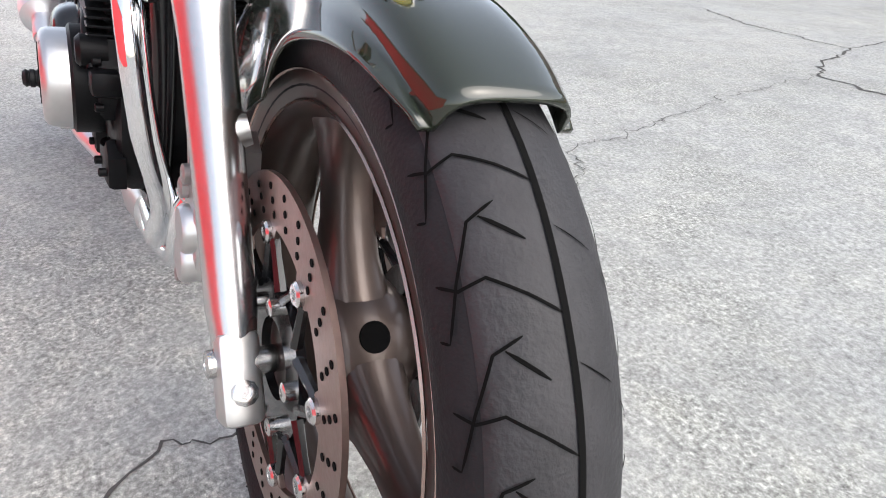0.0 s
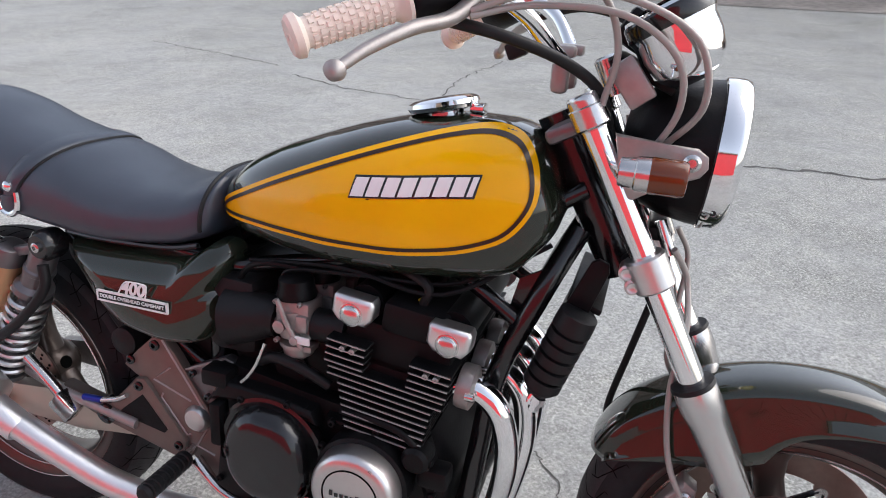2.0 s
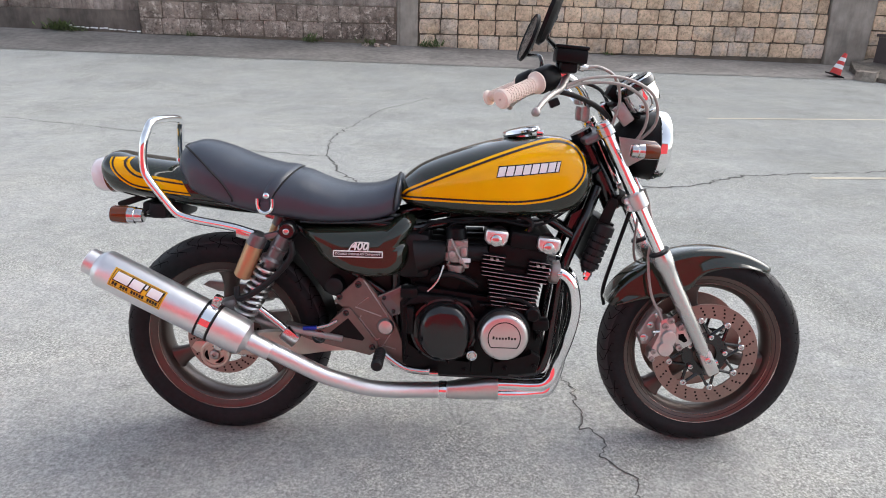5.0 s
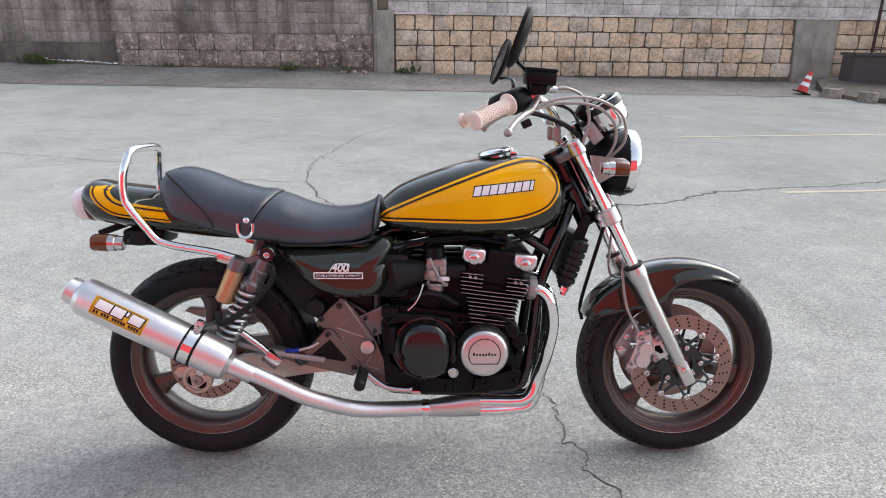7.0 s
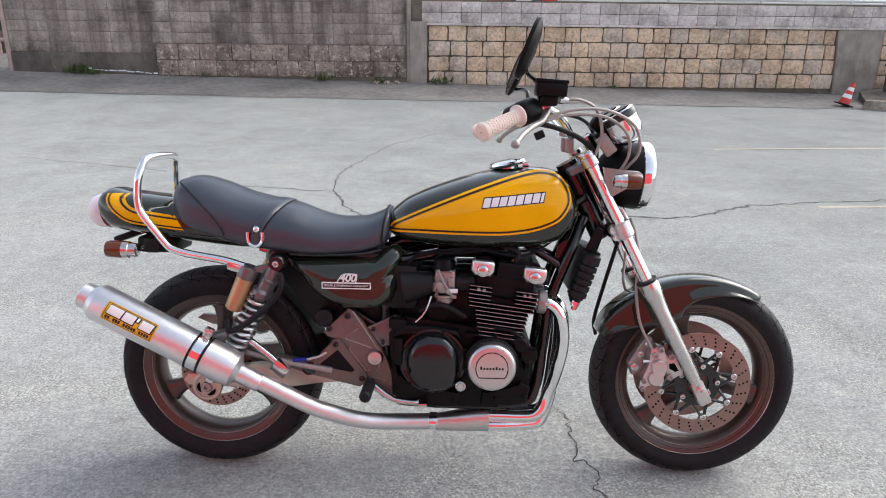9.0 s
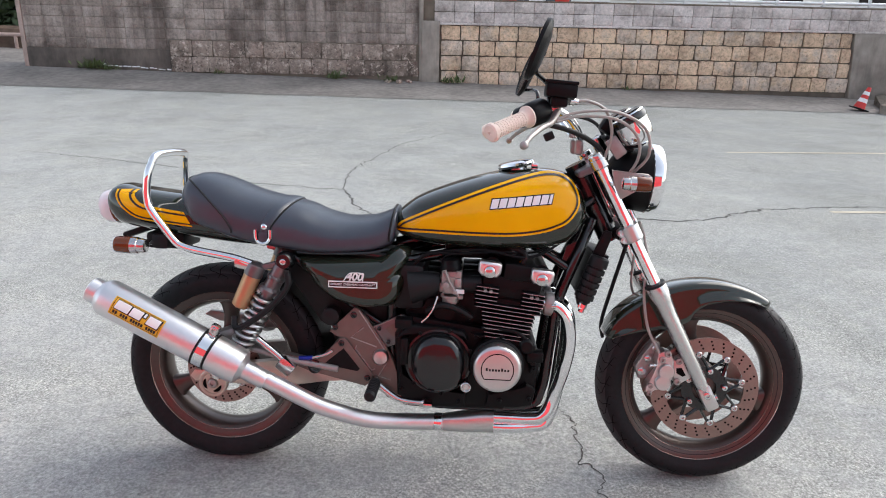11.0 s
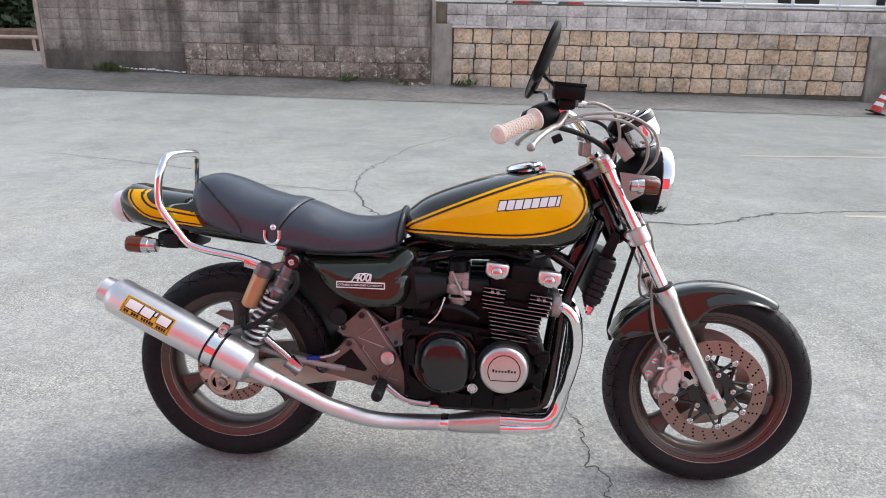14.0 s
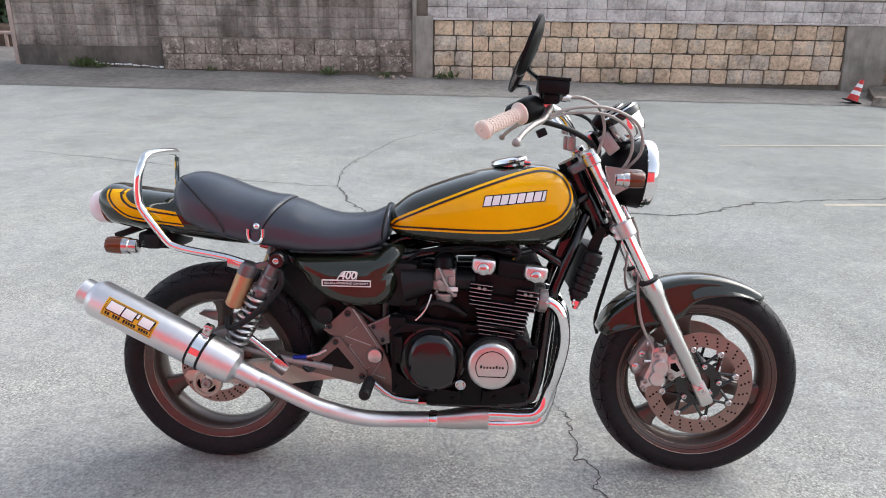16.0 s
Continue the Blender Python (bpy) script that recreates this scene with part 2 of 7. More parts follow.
def ground_material():
    m = bpy.data.materials.new("worn_concrete")
    m.use_nodes = True
    nt = m.node_tree
    n, l = nt.nodes, nt.links
    b = n["Principled BSDF"]
    b.inputs["Roughness"].default_value = 0.88
    b.inputs["Specular IOR Level"].default_value = 0.15
    co = n.new("ShaderNodeTexCoord").outputs["Object"]

    def noise_tex(scale, detail, rough=0.6):
        t = n.new("ShaderNodeTexNoise")
        t.inputs["Scale"].default_value = scale
        t.inputs["Detail"].default_value = detail
        t.inputs["Roughness"].default_value = rough
        l.new(co, t.inputs["Vector"])
        return t.outputs["Fac"]

    def ramp(src, stops):
        r = n.new("ShaderNodeValToRGB")
        while len(r.color_ramp.elements) < len(stops):
            r.color_ramp.elements.new(0.5)
        for e, (p, c) in zip(r.color_ramp.elements, stops):
            e.position, e.color = p, (*c, 1)
        l.new(src, r.inputs[0])
        return r.outputs[0]

    def mix(kind, a, c, fac=1.0):
        x = n.new("ShaderNodeMix")
        x.data_type, x.blend_type = "RGBA", kind
        x.inputs[0].default_value = fac
        l.new(a, x.inputs[6])
        l.new(c, x.inputs[7])
        return x.outputs[2]

    grit = ramp(noise_tex(115, 5, 0.8), [(0.33, (0.13, 0.127, 0.118)), (0.46, (0.285, 0.282, 0.265)), (0.55, (0.41, 0.406, 0.382)), (0.68, (0.74, 0.73, 0.68))])
    paste = ramp(noise_tex(80, 7, 0.8), [(0.34, (0.19, 0.19, 0.183)), (0.5, (0.36, 0.358, 0.347)), (0.66, (0.56, 0.557, 0.535))])
    bare = ramp(noise_tex(1.3, 8, 0.72), [(0.42, (0.08, 0.08, 0.08)), (0.58, (1, 1, 1))])
    worn = n.new("ShaderNodeMix")
    worn.data_type = "RGBA"
    l.new(bare, worn.inputs[0])
    l.new(paste, worn.inputs[6])
    l.new(grit, worn.inputs[7])
    spots = ramp(noise_tex(45, 7, 0.8), [(0.33, (0.80, 0.80, 0.80)), (0.65, (1.18, 1.18, 1.17))])
    stains = ramp(noise_tex(0.75, 9, 0.72), [(0.28, (0.72, 0.737, 0.745)), (0.5, (0.975, 0.99, 1.0)), (0.72, (1.15, 1.155, 1.155))])
    drag = n.new("ShaderNodeMapping")
    drag.inputs["Scale"].default_value = (1.6, 2.2, 1.0)
    drag.inputs["Rotation"].default_value = (0, 0, 0.35)
    l.new(co, drag.inputs["Vector"])
    streak = n.new("ShaderNodeTexNoise")
    streak.inputs["Scale"].default_value = 1.6
    streak.inputs["Detail"].default_value = 8
    streak.inputs["Roughness"].default_value = 0.7
    l.new(drag.outputs[0], streak.inputs["Vector"])
    scuffs = ramp(streak.outputs["Fac"], [(0.38, (0.93, 0.935, 0.935)), (0.60, (0.985, 0.99, 0.985)), (0.74, (1.05, 1.05, 1.04))])
    mottle = ramp(noise_tex(11, 9, 0.78), [(0.34, (0.86, 0.865, 0.87)), (0.52, (0.97, 0.975, 0.97)), (0.66, (1.07, 1.07, 1.03))])
    col = mix("MULTIPLY", mix("MULTIPLY", mix("MULTIPLY", mix("MULTIPLY", worn.outputs[2], spots), stains), scuffs), mottle)
    # brightness falloff painted into the colour: paler in front, darker towards the far right
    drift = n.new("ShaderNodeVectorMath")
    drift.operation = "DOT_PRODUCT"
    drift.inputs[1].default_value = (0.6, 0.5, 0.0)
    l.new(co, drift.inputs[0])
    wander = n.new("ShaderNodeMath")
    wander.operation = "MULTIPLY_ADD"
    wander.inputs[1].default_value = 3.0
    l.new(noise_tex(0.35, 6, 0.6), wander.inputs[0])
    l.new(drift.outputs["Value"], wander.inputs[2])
    falloff = n.new("ShaderNodeMapRange")
    falloff.inputs["From Min"].default_value, falloff.inputs["From Max"].default_value = 0.3, 7.0
    falloff.inputs["To Min"].default_value, falloff.inputs["To Max"].default_value = 1.11, 0.85
    l.new(wander.outputs[0], falloff.inputs["Value"])
    col = mix("MULTIPLY", col, falloff.outputs[0])
    l.new(col, b.inputs["Base Color"])
    bp = n.new("ShaderNodeBump")
    bp.inputs["Strength"].default_value = 0.14
    bp.inputs["Distance"].default_value = 0.004
    l.new(noise_tex(130, 6, 0.7), bp.inputs["Height"])
    l.new(bp.outputs[0], b.inputs["Normal"])
    return m


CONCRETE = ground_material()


# ---- building helpers ----
def mesh_of(name, bm, material, smooth=None):
    bmesh.ops.recalc_face_normals(bm, faces=bm.faces)
    me = bpy.data.meshes.new(name)
    bm.to_mesh(me)
    bm.free()
    me.materials.append(material)
    if smooth:
        me.polygons.foreach_set("use_smooth", [True] * len(me.polygons))
        me.set_sharp_from_angle(angle=radians(smooth))
    return me


def part(name, bm, material, parent, label="", smooth=40):
    ob = new(name, mesh_of(name, bm, material, smooth))
    ob.parent = parent
    if label:
        tagged(ob, label)
    return ob


def parts(name, bm, material, parent, label="", smooth=40):
    """Every separate piece of a bmesh as a part of its own."""
    seen, out = set(), []
    bm.verts.ensure_lookup_table()
    for v in bm.verts:
        if v in seen:
            continue
        stack, isl = [v], []
        seen.add(v)
        while stack:
            w = stack.pop()
            isl.append(w)
            for e in w.link_edges:
                o = e.other_vert(w)
                if o not in seen:
                    seen.add(o)
                    stack.append(o)
        own = bmesh.new()
        idx = {w: own.verts.new(w.co) for w in isl}
        for f in {f for w in isl for f in w.link_faces}:
            own.faces.new([idx[w] for w in f.verts])
        out.append(part(name, own, material, parent, label, smooth))
    bm.free()
    return out


def thing(name, label, category, at=None, group="", kind=""):
    ob = new(name)
    ob.empty_display_size = 0.1
    if at is not None:
        ob.matrix_basis = at
    return tagged(ob, label, category, group, kind)


def V(a, b, h):
    """A point of the motorcycle: ahead, to its right, up."""
    return Vector((a, -b, h))


def spline(pts, n=8):
    """A smooth curve through the points."""
    pts = [Vector(p) for p in pts]
    p = [2 * pts[0] - pts[1], *pts, 2 * pts[-1] - pts[-2]]
    out = []
    for i in range(1, len(p) - 2):
        for k in range(n):
            t = k / n
            out.append(0.5 * (2 * p[i] + (p[i + 1] - p[i - 1]) * t + (2 * p[i - 1] - 5 * p[i] + 4 * p[i + 1] - p[i + 2]) * t * t + (3 * p[i] - p[i - 1] - 3 * p[i + 1] + p[i + 2]) * t ** 3))
    return [*out, pts[-1]]


def curve1(pts):
    """A smooth function y(x) through points, without overshoot."""
    xs, ys = np.array([p[0] for p in pts], float), np.array([p[1] for p in pts], float)
    d = np.diff(ys) / np.diff(xs)
    m = np.zeros(len(xs))
    m[0], m[-1] = d[0], d[-1]
    for i in range(1, len(xs) - 1):
        m[i] = 0 if d[i - 1] * d[i] <= 0 else 2 * d[i - 1] * d[i] / (d[i - 1] + d[i])

    def f(x):
        i = int(np.clip(np.searchsorted(xs, x) - 1, 0, len(d) - 1))
        w = xs[i + 1] - xs[i]
        t = min(1.0, max(0.0, (x - xs[i]) / w))
        return float((2 * t**3 - 3 * t * t + 1) * ys[i] + (t**3 - 2 * t * t + t) * w * m[i] + (3 * t * t - 2 * t**3) * ys[i + 1] + (t**3 - t * t) * w * m[i + 1])

    return f


def loft(bm, rings, closed=True, caps=True):
    vs = [[bm.verts.new(p) for p in r] for r in rings]
    n = len(vs[0])
    for r0, r1 in zip(vs, vs[1:]):
        for i in range(n if closed else n - 1):
            j = (i + 1) % n
            bm.faces.new((r0[i], r0[j], r1[j], r1[i]))
    if caps and closed:
        bm.faces.new(vs[0][::-1])
        bm.faces.new(vs[-1])
    return bm


def tube(pts, r, seg=10, n=6, bm=None, smooth=True):
    bm = bm or bmesh.new()
    line = spline(pts, n) if smooth and len(pts) > 2 else [Vector(p) for p in pts]
    k = len(line)
    rad = [r] * k if isinstance(r, (int, float)) else [float(np.interp(i / (k - 1), np.linspace(0, 1, len(r)), r)) for i in range(k)]
    rings, up = [], None
    for i, p in enumerate(line):
        d = (line[min(i + 1, k - 1)] - line[max(i - 1, 0)]).normalized()
        up = (d.orthogonal() if up is None else up - d * up.dot(d)).normalized()
        side = d.cross(up)
        rings.append([p + rad[i] * (math.cos(2 * math.pi * j / seg) * up + math.sin(2 * math.pi * j / seg) * side) for j in range(seg)])
    return loft(bm, rings)


def lathe(profile, at, axis, seg=32, bm=None, closed=False):
    """Turns (radius, along) round an axis through a point."""
    bm = bm or bmesh.new()
    ax = Vector(axis).normalized()
    u = ax.orthogonal().normalized()
    w = ax.cross(u)
    at = Vector(at)
    rings = [[at + ax * z + max(r, 1e-4) * (math.cos(2 * math.pi * j / seg) * u + math.sin(2 * math.pi * j / seg) * w) for j in range(seg)] for r, z in profile]
    if closed:
        rings.append(rings[0])
    vs = [[bm.verts.new(p) for p in r] for r in rings[: len(rings) - (1 if closed else 0)]]
    if closed:
        vs.append(vs[0])
    for r0, r1 in zip(vs, vs[1:]):
        for i in range(seg):
            j = (i + 1) % seg
            bm.faces.new((r0[i], r0[j], r1[j], r1[i]))
    if not closed:
        bm.faces.new(vs[0][::-1])
        bm.faces.new(vs[-1])
    return bm


def box(c, size, bevel=0.0, rot=None, bm=None, seg=2):
    own = bmesh.new()
    bmesh.ops.create_cube(own, size=1)
    bmesh.ops.scale(own, vec=size, verts=own.verts)
    if bevel:
        bmesh.ops.bevel(own, geom=own.edges[:], offset=bevel, segments=seg, affect="EDGES", profile=0.5)
    m = Matrix.Translation(c) @ (rot or Matrix())
    bmesh.ops.transform(own, matrix=m, verts=own.verts)
    if bm is None:
        return own
    join(bm, own)
    return bm


def join(bm, other):
    idx = {v: bm.verts.new(v.co) for v in other.verts}
    for f in other.faces:
        bm.faces.new([idx[v] for v in f.verts])
    other.free()
    return bm


def plate(poly, b0, b1, bevel=0.003, bm=None, seg=2):
    """A flat piece with an outline of (ahead, up), between two offsets to the right."""
    own = bmesh.new()
    lo = [own.verts.new(V(a, b0, h)) for a, h in poly]
    hi = [own.verts.new(V(a, b1, h)) for a, h in poly]
    n = len(poly)
    own.faces.new(lo)
    own.faces.new(hi[::-1])
    side = [own.faces.new((lo[i], hi[i], hi[(i + 1) % n], lo[(i + 1) % n])) for i in range(n)]
    if bevel:
        bmesh.ops.bevel(own, geom=[e for e in own.edges if all(v in hi for v in e.verts)], offset=bevel, segments=seg, affect="EDGES", profile=0.5)
    if bm is None:
        return own
    join(bm, own)
    return bm


def bolt(bm, at, axis, r=0.006, l=0.006):
    lathe([(r, -0.004), (r, l), (r * 0.7, l + 0.0015), (r * 0.45, l + 0.0015), (r * 0.4, l - 0.003)], at, axis, 10, bm)
    return bm


# ---- the yard ----
EYE_X, EYE_Y, HX, HY, WALL = 0.138, -1.842, -0.1174, 0.9931, 14.0


def yard(u, d):
    """Plan point from metres across and along the view of the wall."""
    return EYE_X + HY * u + HX * d, EYE_Y - HX * u + HY * d


def ground_z(x, y):
    u = (x - EYE_X) * HY - (y - EYE_Y) * HX
    d = (x - EYE_X) * HX + (y - EYE_Y) * HY
    k = min(1.15, max(0.0, (d - 7.0) / 7.0))
    return (0.415 - 0.0195 * max(-14.0, min(14.0, u))) * k * k - 0.0105


def road_point(u, k):
    """The asphalt strip: its near edge runs a little aslant to the wall."""
    near = 12.15 - 0.012 * u + 0.08 * noise.noise(Vector((u * 0.9, 0, 0)))
    return yard(u, near + (14.3 - near) * k)


def sheet(xs, ys, lift, fn=yard):
    bm = bmesh.new()
    grid = []
    for yv in ys:
        row = []
        for xv in xs:
            x, y = fn(xv, yv)
            row.append(bm.verts.new((x, y, ground_z(x, y) + lift)))
        grid.append(row)
    for r0, r1 in zip(grid, grid[1:]):
        for i in range(len(xs) - 1):
            bm.faces.new((r0[i], r0[i + 1], r1[i + 1], r1[i]))
    return bm


gx = [-600, -200, -80, -40, -24, *range(-18, 19, 1), 24, 40, 80, 200, 600]
gy = [-600, -200, -60, -20, -10, -5, 0, 4, 6.5, *np.arange(7.0, 16.6, 0.4), 20, 30, 60, 150, 600]
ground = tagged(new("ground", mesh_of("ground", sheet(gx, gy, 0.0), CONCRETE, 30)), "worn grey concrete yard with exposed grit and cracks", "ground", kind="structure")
road = tagged(new("road", mesh_of("road", sheet([-60, -30, *range(-18, 19, 1), 30, 60], [0.0, 0.2, 0.4, 0.6, 0.8, 1.0], 0.008, road_point), ASPHALT, 30)), "strip of old dark asphalt along the wall", "road", kind="structure")
side_road = tagged(new("side_road", mesh_of("side_road", sheet([-40, -24, *range(-18, -8), -8.3], [*np.arange(13.0, 16.3, 0.4), 20.0], 0.014), ASPHALT, 30)), "dark asphalt lane beyond the wall's end", "road", kind="structure")


def ribbon(pts, width, lift, wobble=0.0, taper=True, fine=0.05):
    """A thin strip on the ground along a line."""
    line = []
    for p, q in zip(pts, pts[1:]):
        p, q = Vector((*p, 0)), Vector((*q, 0))
        k = max(2, int((q - p).length / fine))
        for i in range(k):
            c = p.lerp(q, i / k)
            j = wobble * Vector((noise.noise(c * 9), noise.noise(c * 9 + Vector((7, 3, 1))), 0)) + 0.5 * wobble * Vector((noise.noise(c * 31), noise.noise(c * 31 + Vector((7, 3, 1))), 0)) + 0.18 * wobble * Vector((noise.noise(c * 110), noise.noise(c * 110 + Vector((7, 3, 1))), 0))
            line.append(c + j)
    line.append(Vector((*pts[-1], 0)))
    bm = bmesh.new()
    prev = None
    for i, c in enumerate(line):
        d = (line[min(i + 1, len(line) - 1)] - line[max(i - 1, 0)]).normalized()
        s = Vector((-d.y, d.x, 0))
        w = width * (1.0 if not taper else 0.25 + 0.9 * abs(noise.noise(c * 14)) + 0.5 * abs(noise.noise(c * 3)) + 0.8 * abs(noise.noise(c * 60)))
        z = ground_z(c.x, c.y) + lift
        pair = [bm.verts.new((c.x + s.x * w, c.y + s.y * w, z)), bm.verts.new((c.x - s.x * w, c.y - s.y * w, z))]
        if prev:
            bm.faces.new((prev[0], prev[1], pair[1], pair[0]))
        prev = pair
    return bm


CRACKS = [
    [(-2.88, 4.18), (-2.25, 3.93), (-1.8, 3.84), (-1.34, 3.81)],
    [(-1.34, 3.81), (-1.19, 3.5), (-1.13, 3.31), (-0.88, 2.95)],
    [(-1.34, 3.81), (-1.47, 4.55), (-1.43, 5.19), (-1.24, 6.39), (-0.76, 7.35)],
    [(-0.88, 2.95), (-0.83, 2.63), (-0.74, 2.24), (-0.52, 1.60), (-0.39, 1.22), (-0.18, 1.0), (0.01, 0.81), (0.18, 0.60), (0.33, 0.41), (0.41, 0.24), (0.40, 0.12), (0.44, 0.0), (0.49, -0.11), (0.54, -0.23), (0.58, -0.5)],
    [(-0.88, 2.95), (-0.60, 2.90), (-0.29, 3.0), (0.2, 3.02), (0.8, 3.16), (1.21, 3.245), (1.42, 3.215), (1.65, 3.30), (1.83, 3.40), (1.93, 3.52), (2.21, 3.72), (2.46, 3.78), (2.73, 3.905), (3.29, 4.02), (3.99, 4.28), (6.0, 4.75)],
    [(-5.2, 5.0), (-4.0, 4.7), (-3.2, 4.45)],
]
# flat dark strips laid on the slab paint the shade inside its cracks
for c, w in zip(CRACKS, (0.0090, 0.0100, 0.0085, 0.0025, 0.0150, 0.008)):
    ob = new("ground_crack", mesh_of("ground_crack", ribbon(c, w, 0.002, 0.055 if w < 0.003 else 0.045, True, 0.011 if w < 0.003 else 0.03), CRACK))
    ob.parent = ground
    tagged(ob, "thin dark crack in the concrete")
for c, w in (([(2.81, 6.70), (9.0, 7.85)], 0.035), ([(2.78, 3.75), (6.5, 4.30)], 0.03)):
    ob = new("parking_line", mesh_of("parking_line", ribbon(c, w, 0.003, 0.004, False, 0.2), LINE))
    ob.parent = ground
    tagged(ob, "faded pale yellow parking line")


def wall_at(u, z, d=WALL, off=0.0):
    x, y = yard(u, d + off)
    return Vector((x, y, z))


WROT = Matrix.Rotation(math.atan2(-HX, HY), 4, "Z")


def wall_box(u0, u1, z0, z1, d0, d1, bevel=0.0):
    x, y = yard((u0 + u1) / 2, WALL + (d0 + d1) / 2)
    return box((x, y, (z0 + z1) / 2), (u1 - u0, d1 - d0, z1 - z0), bevel, WROT)


def wall(name, u0, u1, z0, z1, d0, d1, material, label):
    return tagged(new(name, mesh_of(name, wall_box(u0, u1, z0, z1, d0, d1), material)), label, "wall", kind="structure")


rnd = random.Random(5)


def piece(name, u0, u1, z0, z1, d0, d1, material, parent, rough=0.012):
    """One stone or block with uneven worn corners."""
    bm = wall_box(u0 + rough, u1 - rough, z0 + rough, z1 - rough, d0, d1, min(0.02, rough * 1.4))
    for v in bm.verts:
        v.co += Vector([rnd.uniform(-1, 1) * rough * 0.5 for _ in range(3)])
    ob = new(name, mesh_of(name, bm, material, 50))
    ob.parent = parent
    return ob


def rough_piece(name, u0, u1, z0, z1, d0, d1, material, parent, gap=0.011):
    """One hewn stone: wavy edges, rounded corners and an uneven bulging face."""
    bm = bmesh.new()
    nx, nz = 5, 4
    face = []
    for j in range(nz):
        row = []
        for i in range(nx):
            fu, fz = 2 * i / (nx - 1) - 1, 2 * j / (nz - 1) - 1
            edge = max(abs(fu), abs(fz)) > 0.99
            corner = abs(fu) > 0.99 and abs(fz) > 0.99
            hu, hz = (u1 - u0) / 2 - gap, (z1 - z0) / 2 - gap
            sh = 0.965 if corner else 1.0
            u = (u0 + u1) / 2 + fu * hu * sh + rnd.uniform(-1, 1) * (0.007 if edge else 0.02)
            z = (z0 + z1) / 2 + fz * hz * sh + rnd.uniform(-1, 1) * (0.007 if edge else 0.02)
            d = d0 + (0.022 if edge else rnd.uniform(-0.014, 0.010))
            row.append(bm.verts.new(wall_at(u, z, WALL, d)))
        face.append(row)
    for r0, r1 in zip(face, face[1:]):
        for i in range(nx - 1):
            bm.faces.new((r0[i], r0[i + 1], r1[i + 1], r1[i]))
    rim = [*face[0], *[r[-1] for r in face[1:-1]], *face[-1][::-1], *[r[0] for r in face[-2:0:-1]]]
    off = wall_at(0, 0, WALL, d1) - wall_at(0, 0, WALL, d0)
    back = [bm.verts.new(v.co + off) for v in rim]
    for i in range(len(rim)):
        j = (i + 1) % len(rim)
        bm.faces.new((rim[i], back[i], back[j], rim[j]))
    ob = new(name, mesh_of(name, bm, material, 35))
    ob.parent = parent
    return ob


wall_left = wall("wall_west", -8.2, -0.28, 0.2, 4.2, 0.012, 0.40, CEMENT, "weathered grey block wall on a dark stone footing")
wall_right = wall("wall_east", -0.25, 20.0, 0.0, 2.02, 0.06, 0.40, MORTAR, "stone wall of tan tuff blocks with a pale block coping")

# ---- the motorcycle: leans on its left side, seen from its right ----
bike = thing("motorcycle", "dark green and yellow naked motorcycle parked leaning on concrete", "motorcycle", pose(0.005, -0.012, 0, -7.5, 0, 3.2))
FA, FR, RA, RR = 0.738, 0.304, -0.731, 0.308
FTYRE, RTYRE = 0.313, 0.317
SIDE = Vector((0, -1, 0))


def tyre_profile(rim, rad, w):
    """Section of a tyre, from the right bead over the crown to the left bead: (radius, offset)."""
    out = [(rim - 0.006, w * 0.70), (rim + 0.010, w * 0.80), (rim + 0.024, w * 0.95)]
    for k in range(-9, 10):
        ph = radians(k * 9.2)
        out.append((rad - 0.052 + 0.052 * math.cos(ph) ** 0.9, -w * math.sin(ph)))
    return [*out, (rim + 0.024, -w * 0.95), (rim + 0.010, -w * 0.80), (rim - 0.006, -w * 0.70)]


def tyre_point(cx, cz, rad, w, theta, s, lift=0.0):
    ph = radians(82.8) * s
    r = rad - 0.052 + (0.052 + lift) * max(0.0, math.cos(ph)) ** 0.9
    return V(cx + r * math.cos(theta), (w + lift) * math.sin(ph), cz + r * math.sin(theta))


def groove(bm, cx, cz, rad, w, line, width):
    """A black strip for a tread groove's shade, along points of (angle, side)."""
    prev = None
    pts = [p for a, b in zip(line, line[1:]) for p in [(a[0] + (b[0] - a[0]) * k / 4, a[1] + (b[1] - a[1]) * k / 4) for k in range(4)]] + [line[-1]]
    n = len(pts)
    for i, (th, s) in enumerate(pts):
        p = tyre_point(cx, cz, rad, w, th, s, 0.0015)
        a, b = pts[max(i - 1, 0)], pts[min(i + 1, n - 1)]
        d = tyre_point(cx, cz, rad, w, *b) - tyre_point(cx, cz, rad, w, *a)
        nrm = p - V(cx + (rad - 0.05) * math.cos(th), 0, cz + (rad - 0.05) * math.sin(th))
        sd = d.cross(nrm).normalized() * width * (0.35 if i in (0, n - 1) else 1)
        pair = (bm.verts.new(p + sd), bm.verts.new(p - sd))
        if prev:
            bm.faces.new((prev[0], prev[1], pair[1], pair[0]))
        prev = pair


